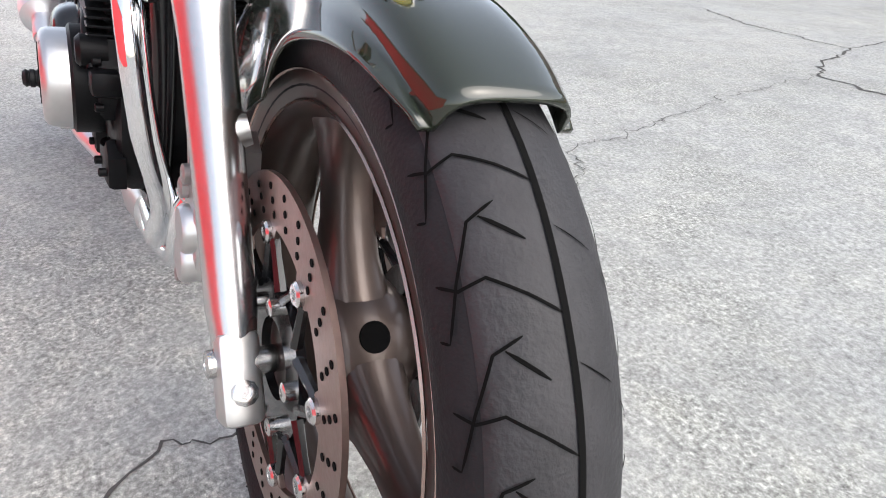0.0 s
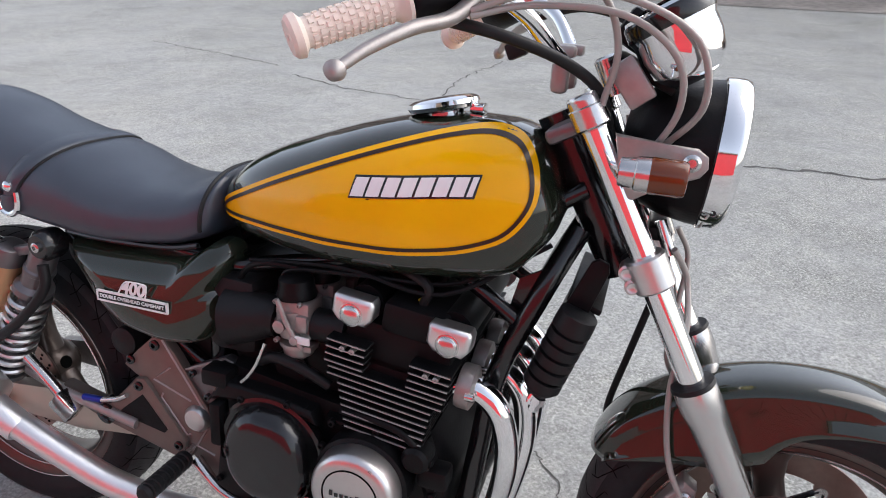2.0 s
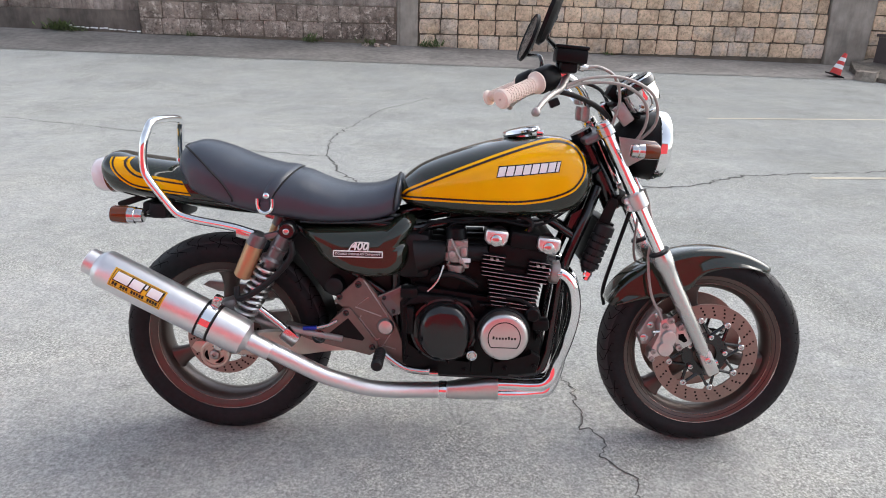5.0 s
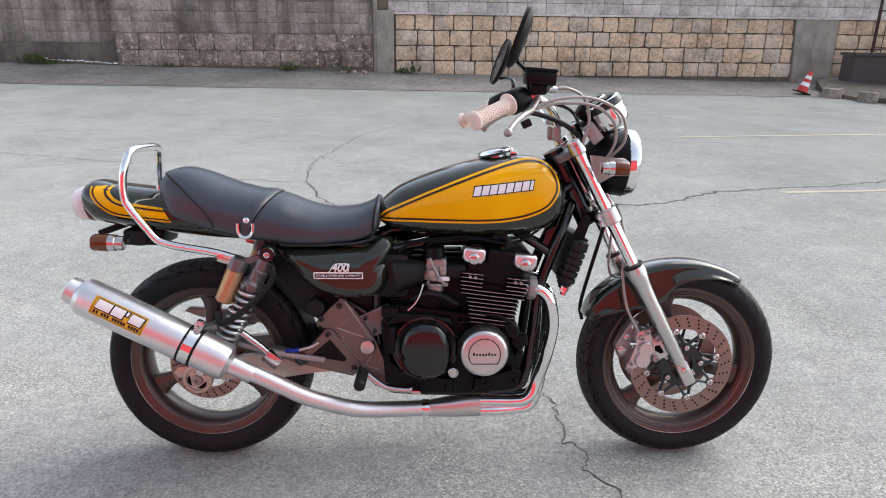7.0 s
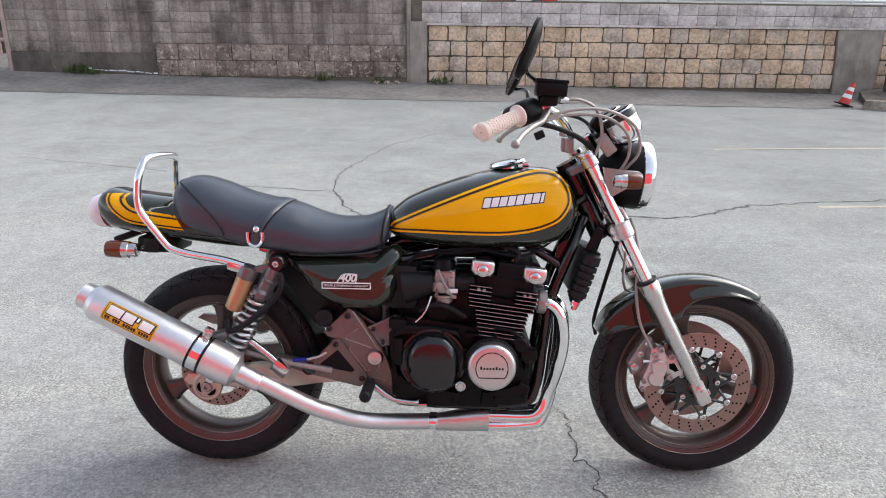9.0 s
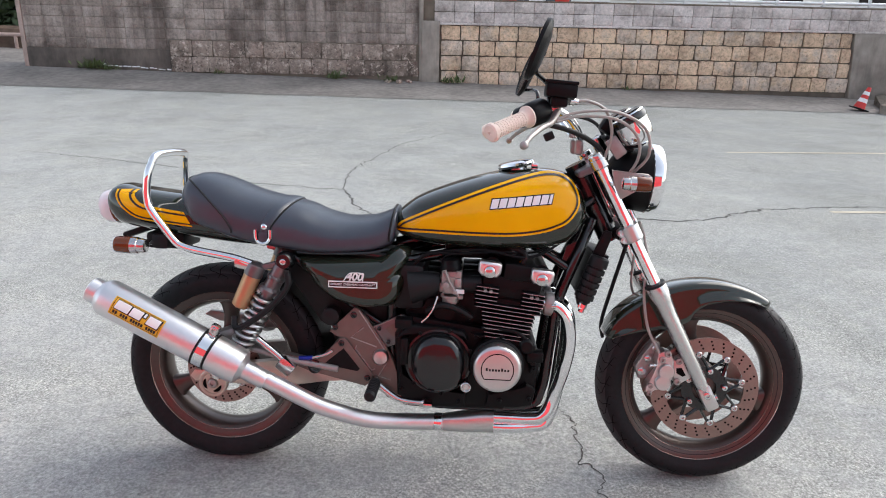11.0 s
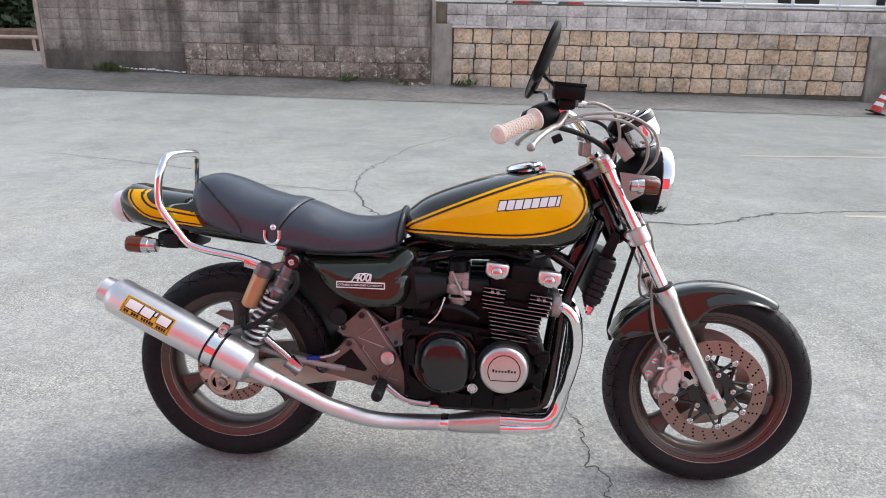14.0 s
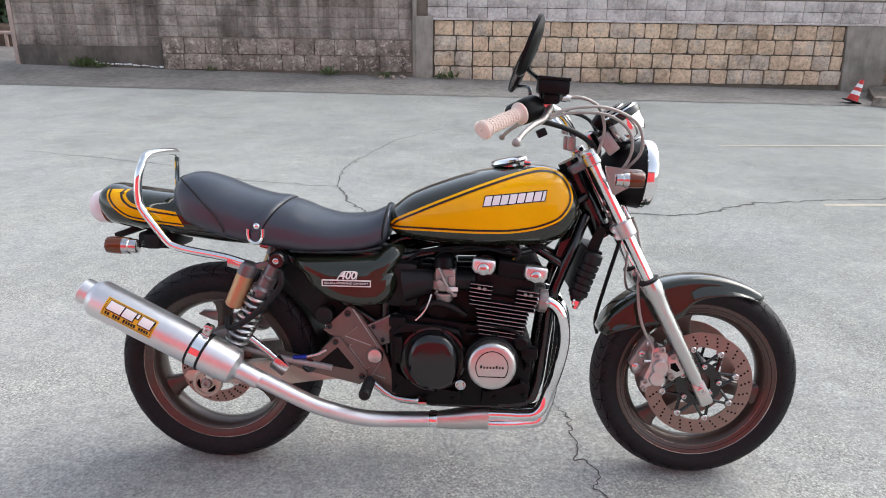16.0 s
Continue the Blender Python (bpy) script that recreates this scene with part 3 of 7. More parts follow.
def wheel(name, cx, cz, rad, rim, w, angles, label):
    c = V(cx, 0, cz)
    rw = w * 0.78
    prof = [(rim + 0.009, rw), (rim + 0.009, rw - 0.005), (rim + 0.002, rw - 0.007), (rim - 0.010, rw - 0.010), (rim - 0.020, rw - 0.022), (rim - 0.030, 0.012), (rim - 0.030, -0.012), (rim - 0.020, -rw + 0.022), (rim - 0.010, -rw + 0.010), (rim + 0.002, -rw + 0.007), (rim + 0.009, -rw + 0.005), (rim + 0.009, -rw),
            (rim + 0.001, -rw), (rim - 0.004, -rw + 0.004), (rim - 0.014, -rw + 0.006), (rim - 0.026, -rw + 0.016), (rim - 0.034, -0.014), (rim - 0.034, 0.014), (rim - 0.026, rw - 0.016), (rim - 0.014, rw - 0.006), (rim - 0.004, rw - 0.004), (rim + 0.001, rw)]
    bm = lathe(prof, c, SIDE, 72, closed=True)
    lathe([(0.020, 0.060), (0.040, 0.058), (0.046, 0.046), (0.060, 0.036), (0.065, 0.020), (0.066, 0.0), (0.065, -0.020), (0.060, -0.036), (0.046, -0.046), (0.040, -0.058), (0.020, -0.060)], c, SIDE, 48, bm)
    ob = part(name, bm, BRONZE, bike, label)
    for th in angles:
        d, t = Vector((math.cos(th), 0, math.sin(th))), Vector((-math.sin(th), 0, math.cos(th)))
        rings = []
        for r, hw, ht in ((0.040, 0.046, 0.032), (0.062, 0.036, 0.030), (0.085, 0.028, 0.025), (0.12, 0.022, 0.021), (0.155, 0.022, 0.020), (rim - 0.048, 0.030, 0.021), (rim - 0.030, 0.044, 0.023)):
            ring = []
            for k in range(16):
                an = 2 * math.pi * k / 16
                cu, su = math.cos(an), math.sin(an)
                ring.append(c + d * r + t * hw * math.copysign(abs(cu) ** 0.6, cu) + SIDE * ht * math.copysign(abs(su) ** 0.6, su))
            rings.append(ring)
        part("spoke", loft(bmesh.new(), rings), BRONZE, ob)
        hd = Vector((math.cos(th + radians(54)), 0, math.sin(th + radians(54))))
        # black disc on the hub paints the shade of its hole
        part("hub_hole_shade", lathe([(0.0135, -0.008), (0.0135, 0.0006), (0.0004, 0.0006)], c + hd * 0.0662, hd, 24), RECESS_SHADE, ob, "black disc painting the shade of the hub hole")
    for r_, off in ((rim + 0.0085, rw), (rim - 0.0165, rw - 0.0055)):
        for s_ in (1, -1):
            part("rim_edge", lathe([(r_ - 0.0014, off * s_), (r_, (off + 0.0016) * s_), (r_ + 0.0014, off * s_), (r_, (off - 0.0016) * s_)], c, SIDE, 72, closed=True), RIMEDGE, ob)
    tyre = part("tyre", lathe(tyre_profile(rim, rad, w), c, SIDE, 96, closed=True), RUBBER, ob, "worn black road tyre with siped tread", 60)
    crown = [(r + 0.0008, b) for r, b in tyre_profile(rim, rad, w)[6:-6]]
    part("tread", lathe([*crown, *[(r - 0.003, b) for r, b in crown[::-1]]], c, SIDE, 96, closed=True), TREAD, tyre, "dusty worn tread band", 60)
    return ob, tyre


front_wheel, front_tyre = wheel("front_wheel", FA, FR, FTYRE, 0.233, 0.056, [radians(a) for a in (-15, 105, 225)], "bronze cast three-spoke front wheel")
rear_wheel, rear_tyre = wheel("rear_wheel", RA, RR, RTYRE, 0.230, 0.070, [radians(a) for a in (-32, 88, 208)], "bronze cast three-spoke rear wheel")

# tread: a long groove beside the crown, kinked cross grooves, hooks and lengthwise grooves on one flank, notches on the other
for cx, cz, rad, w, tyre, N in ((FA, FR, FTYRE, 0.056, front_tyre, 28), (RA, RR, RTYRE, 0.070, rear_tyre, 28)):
    # nothing is cut: near-black strips on the rubber paint the grooves' shade
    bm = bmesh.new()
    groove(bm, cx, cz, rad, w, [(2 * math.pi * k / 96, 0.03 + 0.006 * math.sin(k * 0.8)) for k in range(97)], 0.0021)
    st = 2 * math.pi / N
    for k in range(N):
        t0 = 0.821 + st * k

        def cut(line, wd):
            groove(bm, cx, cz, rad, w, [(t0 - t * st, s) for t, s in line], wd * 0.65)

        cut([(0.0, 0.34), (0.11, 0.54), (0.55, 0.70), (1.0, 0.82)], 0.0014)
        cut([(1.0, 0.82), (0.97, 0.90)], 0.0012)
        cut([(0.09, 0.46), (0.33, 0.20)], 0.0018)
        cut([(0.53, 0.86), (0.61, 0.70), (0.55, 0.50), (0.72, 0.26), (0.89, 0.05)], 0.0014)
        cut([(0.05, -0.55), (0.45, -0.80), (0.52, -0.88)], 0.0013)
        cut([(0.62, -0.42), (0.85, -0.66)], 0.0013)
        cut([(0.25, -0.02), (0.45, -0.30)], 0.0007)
    tagged(part("tread_groove_shade", bm, RECESS_SHADE, tyre, "black strips painting the shade of the tread grooves", 0), kind="stuff")


def brake_disc(parent, cx, cz, b, ro, ri, arms, side):
    ax = SIDE * side
    c = V(cx, b, cz)
    disc = part("brake_disc", lathe([(ri, -0.0025), (ri, 0.0025), (ro, 0.0025), (ro, -0.0025)], c, ax, 72, closed=True), DISC, parent, "drilled steel brake disc, rust-tinted")
    # drilled holes: proud black discs paint their shade, the disc stays whole
    holes = bmesh.new()
    n = 26
    for k in range(n):
        for j, (dr, da) in enumerate(((0.25, 0.0), (0.5, 0.035), (0.75, 0.07))):
            an = 2 * math.pi * k / n + da
            r = ri + (ro - ri) * dr
            lathe([(0.0032, 0.0), (0.0032, 0.0032), (0.0004, 0.0032)], c + Vector((r * math.cos(an), 0, r * math.sin(an))), ax, 8, holes)
    tagged(part("disc_hole_shade", holes, RECESS_SHADE, disc, "black discs painting the shade of the drilled holes", 0), kind="stuff")
    spider = lathe([(0.036, -0.006), (0.036, 0.002), (ri * 0.60, 0.002), (ri * 0.60, -0.006)], c, ax, 36, closed=True)
    tabs = bmesh.new()
    for k in range(arms):
        an = 2 * math.pi * (k + 0.3) / arms
        d = Vector((math.cos(an), 0, math.sin(an)))
        t = Vector((-math.sin(an), 0, math.cos(an)))
        for q in (-1, 1):
            tube([c + d * ri * 0.55 + t * 0.020 * q, c + d * ri * 0.78 + t * 0.011 * q, c + d * ri * 0.95 + t * 0.004 * q], [0.0055, 0.0045, 0.0050], 6, bm=spider)
        rings = [[c + d * (ri * f) + t * w_ * x + ax * z for x, z in ((-1, -0.0022), (1, -0.0022), (1, 0.0022), (-1, 0.0022))] for f, w_ in ((1.03, 0.026), (0.985, 0.017), (0.93, 0.013), (0.885, 0.007))]
        loft(tabs, rings)
    parts("disc_tab", tabs, DISC, disc)
    inner = bmesh.new()
    for k in range(5):
        an = 2 * math.pi * (k + 0.1) / 5
        bolt(inner, c + Vector((math.cos(an), 0, math.sin(an))) * ri * 0.50 + ax * 0.006, ax, 0.008, 0.005)
    parts("carrier_bolt", inner, ALLOY, disc)
    parts("disc_carrier", spider, BLACK, disc, "black disc carrier")
    riv = bmesh.new()
    for k in range(arms):
        an = 2 * math.pi * (k + 0.3) / arms
        p = c + Vector((math.cos(an), 0, math.sin(an))) * ri * 0.95
        lathe([(0.010, -0.004), (0.010, 0.006), (0.008, 0.008), (0.0045, 0.008), (0.004, 0.004), (0.0004, 0.004)], p, ax, 14, riv)
    parts("disc_rivet", riv, ALLOY, disc, "bright floating rivets")
    return disc


brake_disc(front_wheel, FA, FR, 0.066, 0.160, 0.116, 8, 1)
brake_disc(front_wheel, FA, FR, -0.066, 0.160, 0.116, 8, -1)
brake_disc(rear_wheel, RA, RR, 0.062, 0.115, 0.078, 6, 1)

part("front_axle", lathe([(0.012, -0.10), (0.012, 0.10)], V(FA, 0, FR), SIDE, 16), ALLOY, front_wheel)

# forks
FT, FB = (0.364, 0.985), (0.748, 0.270)


def on_fork(k, b, off=0.0):
    """A point along the fork, from 0 at its top to 1 at its foot, off metres ahead of its line."""
    a, h = FT[0] + (FB[0] - FT[0]) * k, FT[1] + (FB[1] - FT[1]) * k
    return V(a + off * 0.88, b, h + off * 0.47)


FAX = (on_fork(1, 0) - on_fork(0, 0)).normalized()
FLEN = (on_fork(1, 0) - on_fork(0, 0)).length
FWD = Vector((FAX.z * -1, 0, FAX.x)).normalized()
FORK_B = 0.097
for s in (1, -1):
    b = FORK_B * s
    leg = lathe([(0.0295, FLEN * 0.505), (0.0300, FLEN * 0.515), (0.0300, FLEN * 0.545), (0.0262, FLEN * 0.572), (0.0238, FLEN * 0.62), (0.0215, FLEN * 0.90), (0.019, FLEN * 0.93), (0.019, FLEN * 0.94)], on_fork(0, b), FAX, 28)
    leg_ob = part("fork_leg", leg, FORKMETAL, bike, "satin aluminium fork leg")
    rot = Matrix.Rotation(math.atan2(FAX.x, -FAX.z) * -1, 4, "Y")
    part("axle_clamp", box(on_fork(0.972, b), (0.039, 0.036, 0.080), 0.008, rot), SATIN, leg_ob)
    bm = bolt(bmesh.new(), on_fork(0.985, b, 0.022), FWD, 0.011, 0.004)
    bolt(bm, on_fork(0.955, b + 0.018 * s), SIDE * s, 0.012, 0.006)
    parts("pinch_bolt", bm, ALLOY, leg_ob, "hexagon socket bolts")
    part("dust_seal", lathe([(0.019, FLEN * 0.495), (0.0295, FLEN * 0.497), (0.0312, FLEN * 0.503), (0.028, FLEN * 0.509)], on_fork(0, b), FAX, 28), SOFTBLACK, leg_ob, "black rubber dust seal")
    part("stanchion", lathe([(0.0185, 0.0), (0.0185, FLEN * 0.51)], on_fork(0, b), FAX, 28), CHROME, leg_ob, "chromed fork tube")
    part("fork_cap", lathe([(0.019, -0.012), (0.0215, -0.009), (0.0220, -0.004), (0.0220, 0.003), (0.0200, 0.005), (0.0198, 0.035)], on_fork(0, b), FAX, 28), ALLOY, leg_ob)
    lug = tube([on_fork(0.72, b * 1.0), on_fork(0.715, b * 0.72, 0.008)], [0.019, 0.013], 12)
    tube([on_fork(0.80, b), on_fork(0.80, b * 0.8, -0.035)], [0.016, 0.011], 12, bm=lug)
    parts("fender_lug", lug, SATIN, leg_ob)

ring = [(0.0255, FLEN * 0.262), (0.0285, FLEN * 0.266), (0.0285, FLEN * 0.318), (0.0255, FLEN * 0.322)]
for s in (1, -1):
    lower = lathe(ring, on_fork(0, FORK_B * s), FAX, 28)
    for k in (0.278, 0.304):
        lathe([(0.011, -0.030), (0.011, 0.000), (0.0075, 0.0015), (0.007, 0.004), (0.003, 0.002)], on_fork(k, 0.112 * s, -0.026), SIDE * s, 14, lower)
    part("lower_fork_clamp", lower, SATIN, bike, "polished alloy lower fork clamp")
part("lower_fork_bridge", box(on_fork(0.29, 0, -0.020), (0.040, 0.17, 0.026), 0.006, rot), SATINBLACK, bike)
part("upper_fork_bridge", box(on_fork(0.030, 0, -0.03), (0.070, 0.185, 0.022), 0.008, rot), SHOCKMETAL, bike)
for s in (1, -1):
    part("upper_fork_clamp", lathe([(0.0205, 0.002), (0.0245, 0.005), (0.0245, 0.030), (0.0205, 0.033)], on_fork(0, FORK_B * s), FAX, 28), ALLOY, bike, "polished alloy upper fork clamp")
stem = tube([on_fork(0.0, 0, -0.05), on_fork(0.31, 0, -0.05)], 0.032, 20)
part("steering_head", stem, BLACK, bike)

# front fender: a shell round the wheel with skirts at the fork
rc = curve1([(52, 0.324), (70, 0.323), (90, 0.322), (110, 0.324), (130, 0.334), (142, 0.340), (154, 0.336)])
rl = curve1([(52, 0.309), (58, 0.300), (66, 0.292), (84, 0.270), (95, 0.256), (102, 0.238), (108, 0.216), (120, 0.214), (132, 0.238), (145, 0.282), (154, 0.318)])
hw = curve1([(54, 0.046), (65, 0.056), (90, 0.059), (130, 0.062), (148, 0.061), (154, 0.050)])
rings = []
for i in range(49):
    deg = 56 + (154 - 56) * i / 48
    th, c, l, w = radians(deg), rc(deg), rl(deg), hw(deg)
    ring = []
    for k in range(25):
        s = -1 + 2 * k / 24
        if abs(s) < 0.62:
            q = s / 0.62
            r, b = c - 0.036 * (1 - math.sqrt(max(0.0, 1 - (0.96 * abs(q)) ** 2.8))), 0.84 * w * math.sin(q * math.pi / 2)
        else:
            q = (abs(s) - 0.62) / 0.38
            r0 = c - 0.036 * (1 - math.sqrt(1 - 0.96 ** 2.8))
            r, b = r0 + (min(l, r0) - r0) * q, math.copysign(w * (0.84 + 0.24 * q), s)
        ring.append(V(FA + r * math.cos(th), b, FR + r * math.sin(th)))
    rings.append(ring)
fender = part("front_fender", loft(bmesh.new(), rings, closed=False), GREEN, bike, "glossy dark green front fender", 60)
sol = fender.modifiers.new("thickness", "SOLIDIFY")
sol.thickness, sol.offset = 0.0035, 1
bm = bmesh.new()
for s in (1, -1):
    for k in (0.70, 0.80):
        bolt(bm, on_fork(k, 0.078 * s, -0.005), SIDE * s, 0.007, 0.005)
parts("fender_bolt", bm, ALLOY, fender)

# fuel tank
T0, T1 = -0.210, 0.354
t_top = curve1([(T0, 0.772), (-0.200, 0.806), (-0.175, 0.832), (-0.14, 0.856), (-0.04, 0.897), (0.042, 0.923), (0.108, 0.938), (0.20, 0.948), (0.25, 0.946), (0.295, 0.936), (0.325, 0.910), (0.343, 0.874), (T1, 0.832)])
t_bot = curve1([(T0, 0.772), (-0.200, 0.754), (-0.175, 0.736), (-0.12, 0.724), (-0.03, 0.716), (0.128, 0.713), (0.222, 0.718), (0.290, 0.735), (0.325, 0.770), (0.344, 0.80), (T1, 0.832)])
t_wid = curve1([(T0, 0.02), (-0.200, 0.066), (-0.175, 0.092), (-0.12, 0.122), (-0.03, 0.150), (0.05, 0.164), (0.12, 0.164), (0.20, 0.152), (0.26, 0.146), (0.31, 0.134), (0.338, 0.112), (0.350, 0.080), (T1, 0.03)])


def tank_width(a, h):
    c = t_bot(a) + 0.40 * (t_top(a) - t_bot(a))
    H = (t_top(a) - c) if h > c else (c - t_bot(a))
    n = 2.35 if h > c else 3.8
    return t_wid(a) * max(0.0, 1 - min(1.0, abs(h - c) / max(H, 1e-5)) ** n) ** (1 / n)


rings = []
for i in range(91):
    a = 0.5 * (T0 + T1) - 0.5 * (T1 - T0) * math.cos(math.pi * i / 90)
    top, bot, w = t_top(a), t_bot(a), t_wid(a)
    c = bot + 0.40 * (top - bot)
    ring = []
    for k in range(72):
        an = 2 * math.pi * k / 72
        cu, su = math.cos(an), math.sin(an)
        n = 2.35 if su > 0 else 3.8
        ring.append(V(a, w * math.copysign(abs(cu) ** (2 / n), cu), c + (top - c if su > 0 else c - bot) * math.copysign(abs(su) ** (2 / n), su)))
    rings.append(ring)
tank = part("fuel_tank", loft(bmesh.new(), rings), GREEN, bike, "dark green teardrop fuel tank with yellow side panels", 60)

PANEL = [(-0.203, 0.765), (-0.188, 0.783), (-0.166, 0.797), (-0.099, 0.829), (-0.035, 0.857), (0.044, 0.889), (0.123, 0.917), (0.185, 0.935), (0.232, 0.943), (0.268, 0.940), (0.296, 0.926), (0.315, 0.899), (0.323, 0.866), (0.316, 0.837), (0.293, 0.806), (0.259, 0.787), (0.205, 0.771), (0.127, 0.763), (0.016, 0.762), (-0.097, 0.761), (-0.183, 0.758)]


def on_surface(width, poly, s0, s1, lift, side, steps):
    """A skin that follows a surface, between two insets (metres) of an outline of (ahead, up)."""
    line = spline([(a, h, 0) for a, h in [*poly, poly[0]]], 6)[:-1]
    n = len(line)
    nrm = []
    for i in range(n):
        d = (line[(i + 1) % n] - line[i - 1]).normalized()
        nrm.append(Vector((d.y, -d.x, 0)))
    c = sum(line, Vector()) / n
    area = sum(p.x * q.y - q.x * p.y for p, q in zip(line, line[1:] + line[:1]))
    sg = -1 if area > 0 else 1

    def loop(ins):
        return [line[i] + nrm[i] * ins * sg for i in range(n)]

    loops = []
    if s1 is None:
        base = loop(s0)
        for k in range(steps + 1):
            f = 1 - k / steps
            loops.append([c + (p - c) * max(f, 0.01) for p in base])
    else:
        loops = [loop(s0 + (s1 - s0) * k / steps) for k in range(steps + 1)]
    rings = [[V(p.x, side * (width(p.x, p.y) + lift), p.y) for p in lp] for lp in loops]
    return loft(bmesh.new(), rings, True, False)


for s in (1, -1):
    part("side_panel", on_surface(tank_width, PANEL, 0.0, None, 0.0016, s, 22), YELLOW, tank, "orange-yellow painted side panel", 60)
    part("pinstripe", on_surface(tank_width, PANEL, 0.0060, 0.0115, 0.0032, s, 2), BROWN, tank, "dark brown pinstripe", 60)

# plain emblem on the tank: slanted white bars with a dark edge
for s in (1, -1):
    bmw, bmd = bmesh.new(), bmesh.new()
    n = 8
    for k in range(n):
        a0 = 0.071 + 0.0230 * k
        wd = 0.0195 if k < 7 else 0.008
        for bm, gr, lf in ((bmd, 0.0028, 0.0030), (bmw, 0.0, 0.0042)):
            rows = []
            for q in np.linspace(-gr, wd + gr, 4):
                base = 0.839 + 0.105 * (a0 + q - 0.068)
                rows.append([Vector((a0 + q + 0.006 * (j / 3), -s * (tank_width(a0 + q, base + (-gr + (0.0255 + 2 * gr) * j / 3)) + lf), base - gr + (0.0255 + 2 * gr) * j / 3)) for j in range(4)])
            loft(bm, rows, False, False)
    parts("emblem_edge", bmd, BLACK, tank, "dark edge of the tank emblem", 60)
    parts("emblem_bar", bmw, WHITE, tank, "white slanted tank emblem", 60)

cap_n = Vector((-0.22, 0, 1)).normalized()
cap_at = V(0.150, 0, 0.941)
capo = part("fuel_cap", lathe([(0.030, -0.01), (0.032, 0.004), (0.052, 0.008), (0.056, 0.014), (0.054, 0.020), (0.046, 0.024), (0.030, 0.026), (0.004, 0.027)], cap_at, cap_n, 40), CHROME, tank, "chromed fuel filler cap")
part("cap_latch", box(cap_at + Vector((0.055, 0, -0.002)) + cap_n * 0.016, (0.022, 0.03, 0.014), 0.004), CHROME, capo)

# seat
S0, S1 = -0.842, -0.192
s_top = curve1([(S0, 0.840), (-0.832, 0.880), (-0.81, 0.900), (-0.78, 0.906), (-0.72, 0.893), (-0.635, 0.861), (-0.549, 0.840), (-0.481, 0.826), (-0.412, 0.799), (-0.344, 0.786), (-0.275, 0.791), (-0.224, 0.810), (-0.200, 0.822), (S1, 0.806)])
s_bot = curve1([(S0, 0.835), (-0.832, 0.815), (-0.81, 0.795), (-0.792, 0.762), (-0.724, 0.737), (-0.666, 0.718), (-0.55, 0.698), (-0.419, 0.686), (-0.289, 0.692), (-0.215, 0.712), (-0.200, 0.74), (S1, 0.80)])
s_wid = curve1([(S0, 0.03), (-0.83, 0.088), (-0.79, 0.126), (-0.70, 0.140), (-0.55, 0.148), (-0.42, 0.146), (-0.30, 0.132), (-0.22, 0.116), (-0.200, 0.10), (S1, 0.04)])


def seat_point(a, an, lift=0.0):
    top, bot, w = s_top(a), s_bot(a), s_wid(a)
    c = bot + 0.30 * (top - bot)
    cu, su = math.cos(an), math.sin(an)
    n = 2.5 if su > 0 else 4.0
    return V(a, (w + lift) * math.copysign(abs(cu) ** (2 / n), cu), c + ((top - c if su > 0 else c - bot) + lift) * math.copysign(abs(su) ** (2 / n), su))


rings = []
for i in range(61):
    a = 0.5 * (S0 + S1) - 0.5 * (S1 - S0) * math.cos(math.pi * i / 60)
    rings.append([seat_point(a, 2 * math.pi * k / 40) for k in range(40)])
seat = part("seat", loft(bmesh.new(), rings), SEATMAT, bike, "long black vinyl dual seat", 60)
for a_top, a_side, rad in ((-0.822, -0.668, 0.0030), (-0.207, -0.216, 0.0035)):
    pts = []
    for k in range(25):
        an = math.pi * (-0.06 + 1.12 * k / 24)
        f = max(0.0, math.sin(an))
        a = a_side + (a_top - a_side) * min(1.0, f * 1.15) ** 0.9
        pts.append(seat_point(a, an, 0.001))
    part("seat_piping", tube(pts, rad, 6, 2), SOFTBLACK, seat, "raised black piping")
rows = []
for k in range(33):
    an = math.pi * (-0.02 + 1.04 * k / 32)
    f = max(0.0, math.sin(an)) ** 0.8
    a = -0.572 + 0.050 * f ** 1.3
    wd = 0.012 + 0.008 * f
    rows.append([seat_point(a - wd, an, 0.0005), seat_point(a - wd + 0.002, an, 0.004), seat_point(a - 0.004, an, 0.005), seat_point(a + 0.004, an, 0.005), seat_point(a + wd - 0.002, an, 0.004), seat_point(a + wd, an, 0.0005)])
strap = part("seat_strap", loft(bmesh.new(), rows, False, False), SEATMAT, seat, "black vinyl strap across the seat", 60)
part("strap_piping", tube([r_[-1] for r_ in rows], 0.0028, 6, 2), SOFTBLACK, strap)
for s in (1, -1):
    bp_ = V(-0.572, 0.152 * s, 0.752)
    part("strap_pad", box(bp_ + Vector((0, 0, -0.018)), (0.026, 0.006, 0.030), 0.002), SEATMAT, strap)
    part("strap_stud", lathe([(0.009, -0.008), (0.009, 0.003), (0.006, 0.006), (0.002, 0.007)], bp_ + Vector((0.004, 0, 0.014)), SIDE * s, 16), CHROME, strap, "chrome stud")
    loop = [bp_ + Vector((x, 0, z)) for x, z in ((-0.021, 0.006), (-0.021, -0.012), (-0.017, -0.026), (-0.006, -0.034), (0.006, -0.034), (0.017, -0.026), (0.021, -0.012), (0.021, 0.006))]
    part("strap_buckle", tube(loop, 0.0055, 8, 3), CHROME, strap, "chrome strap buckle")

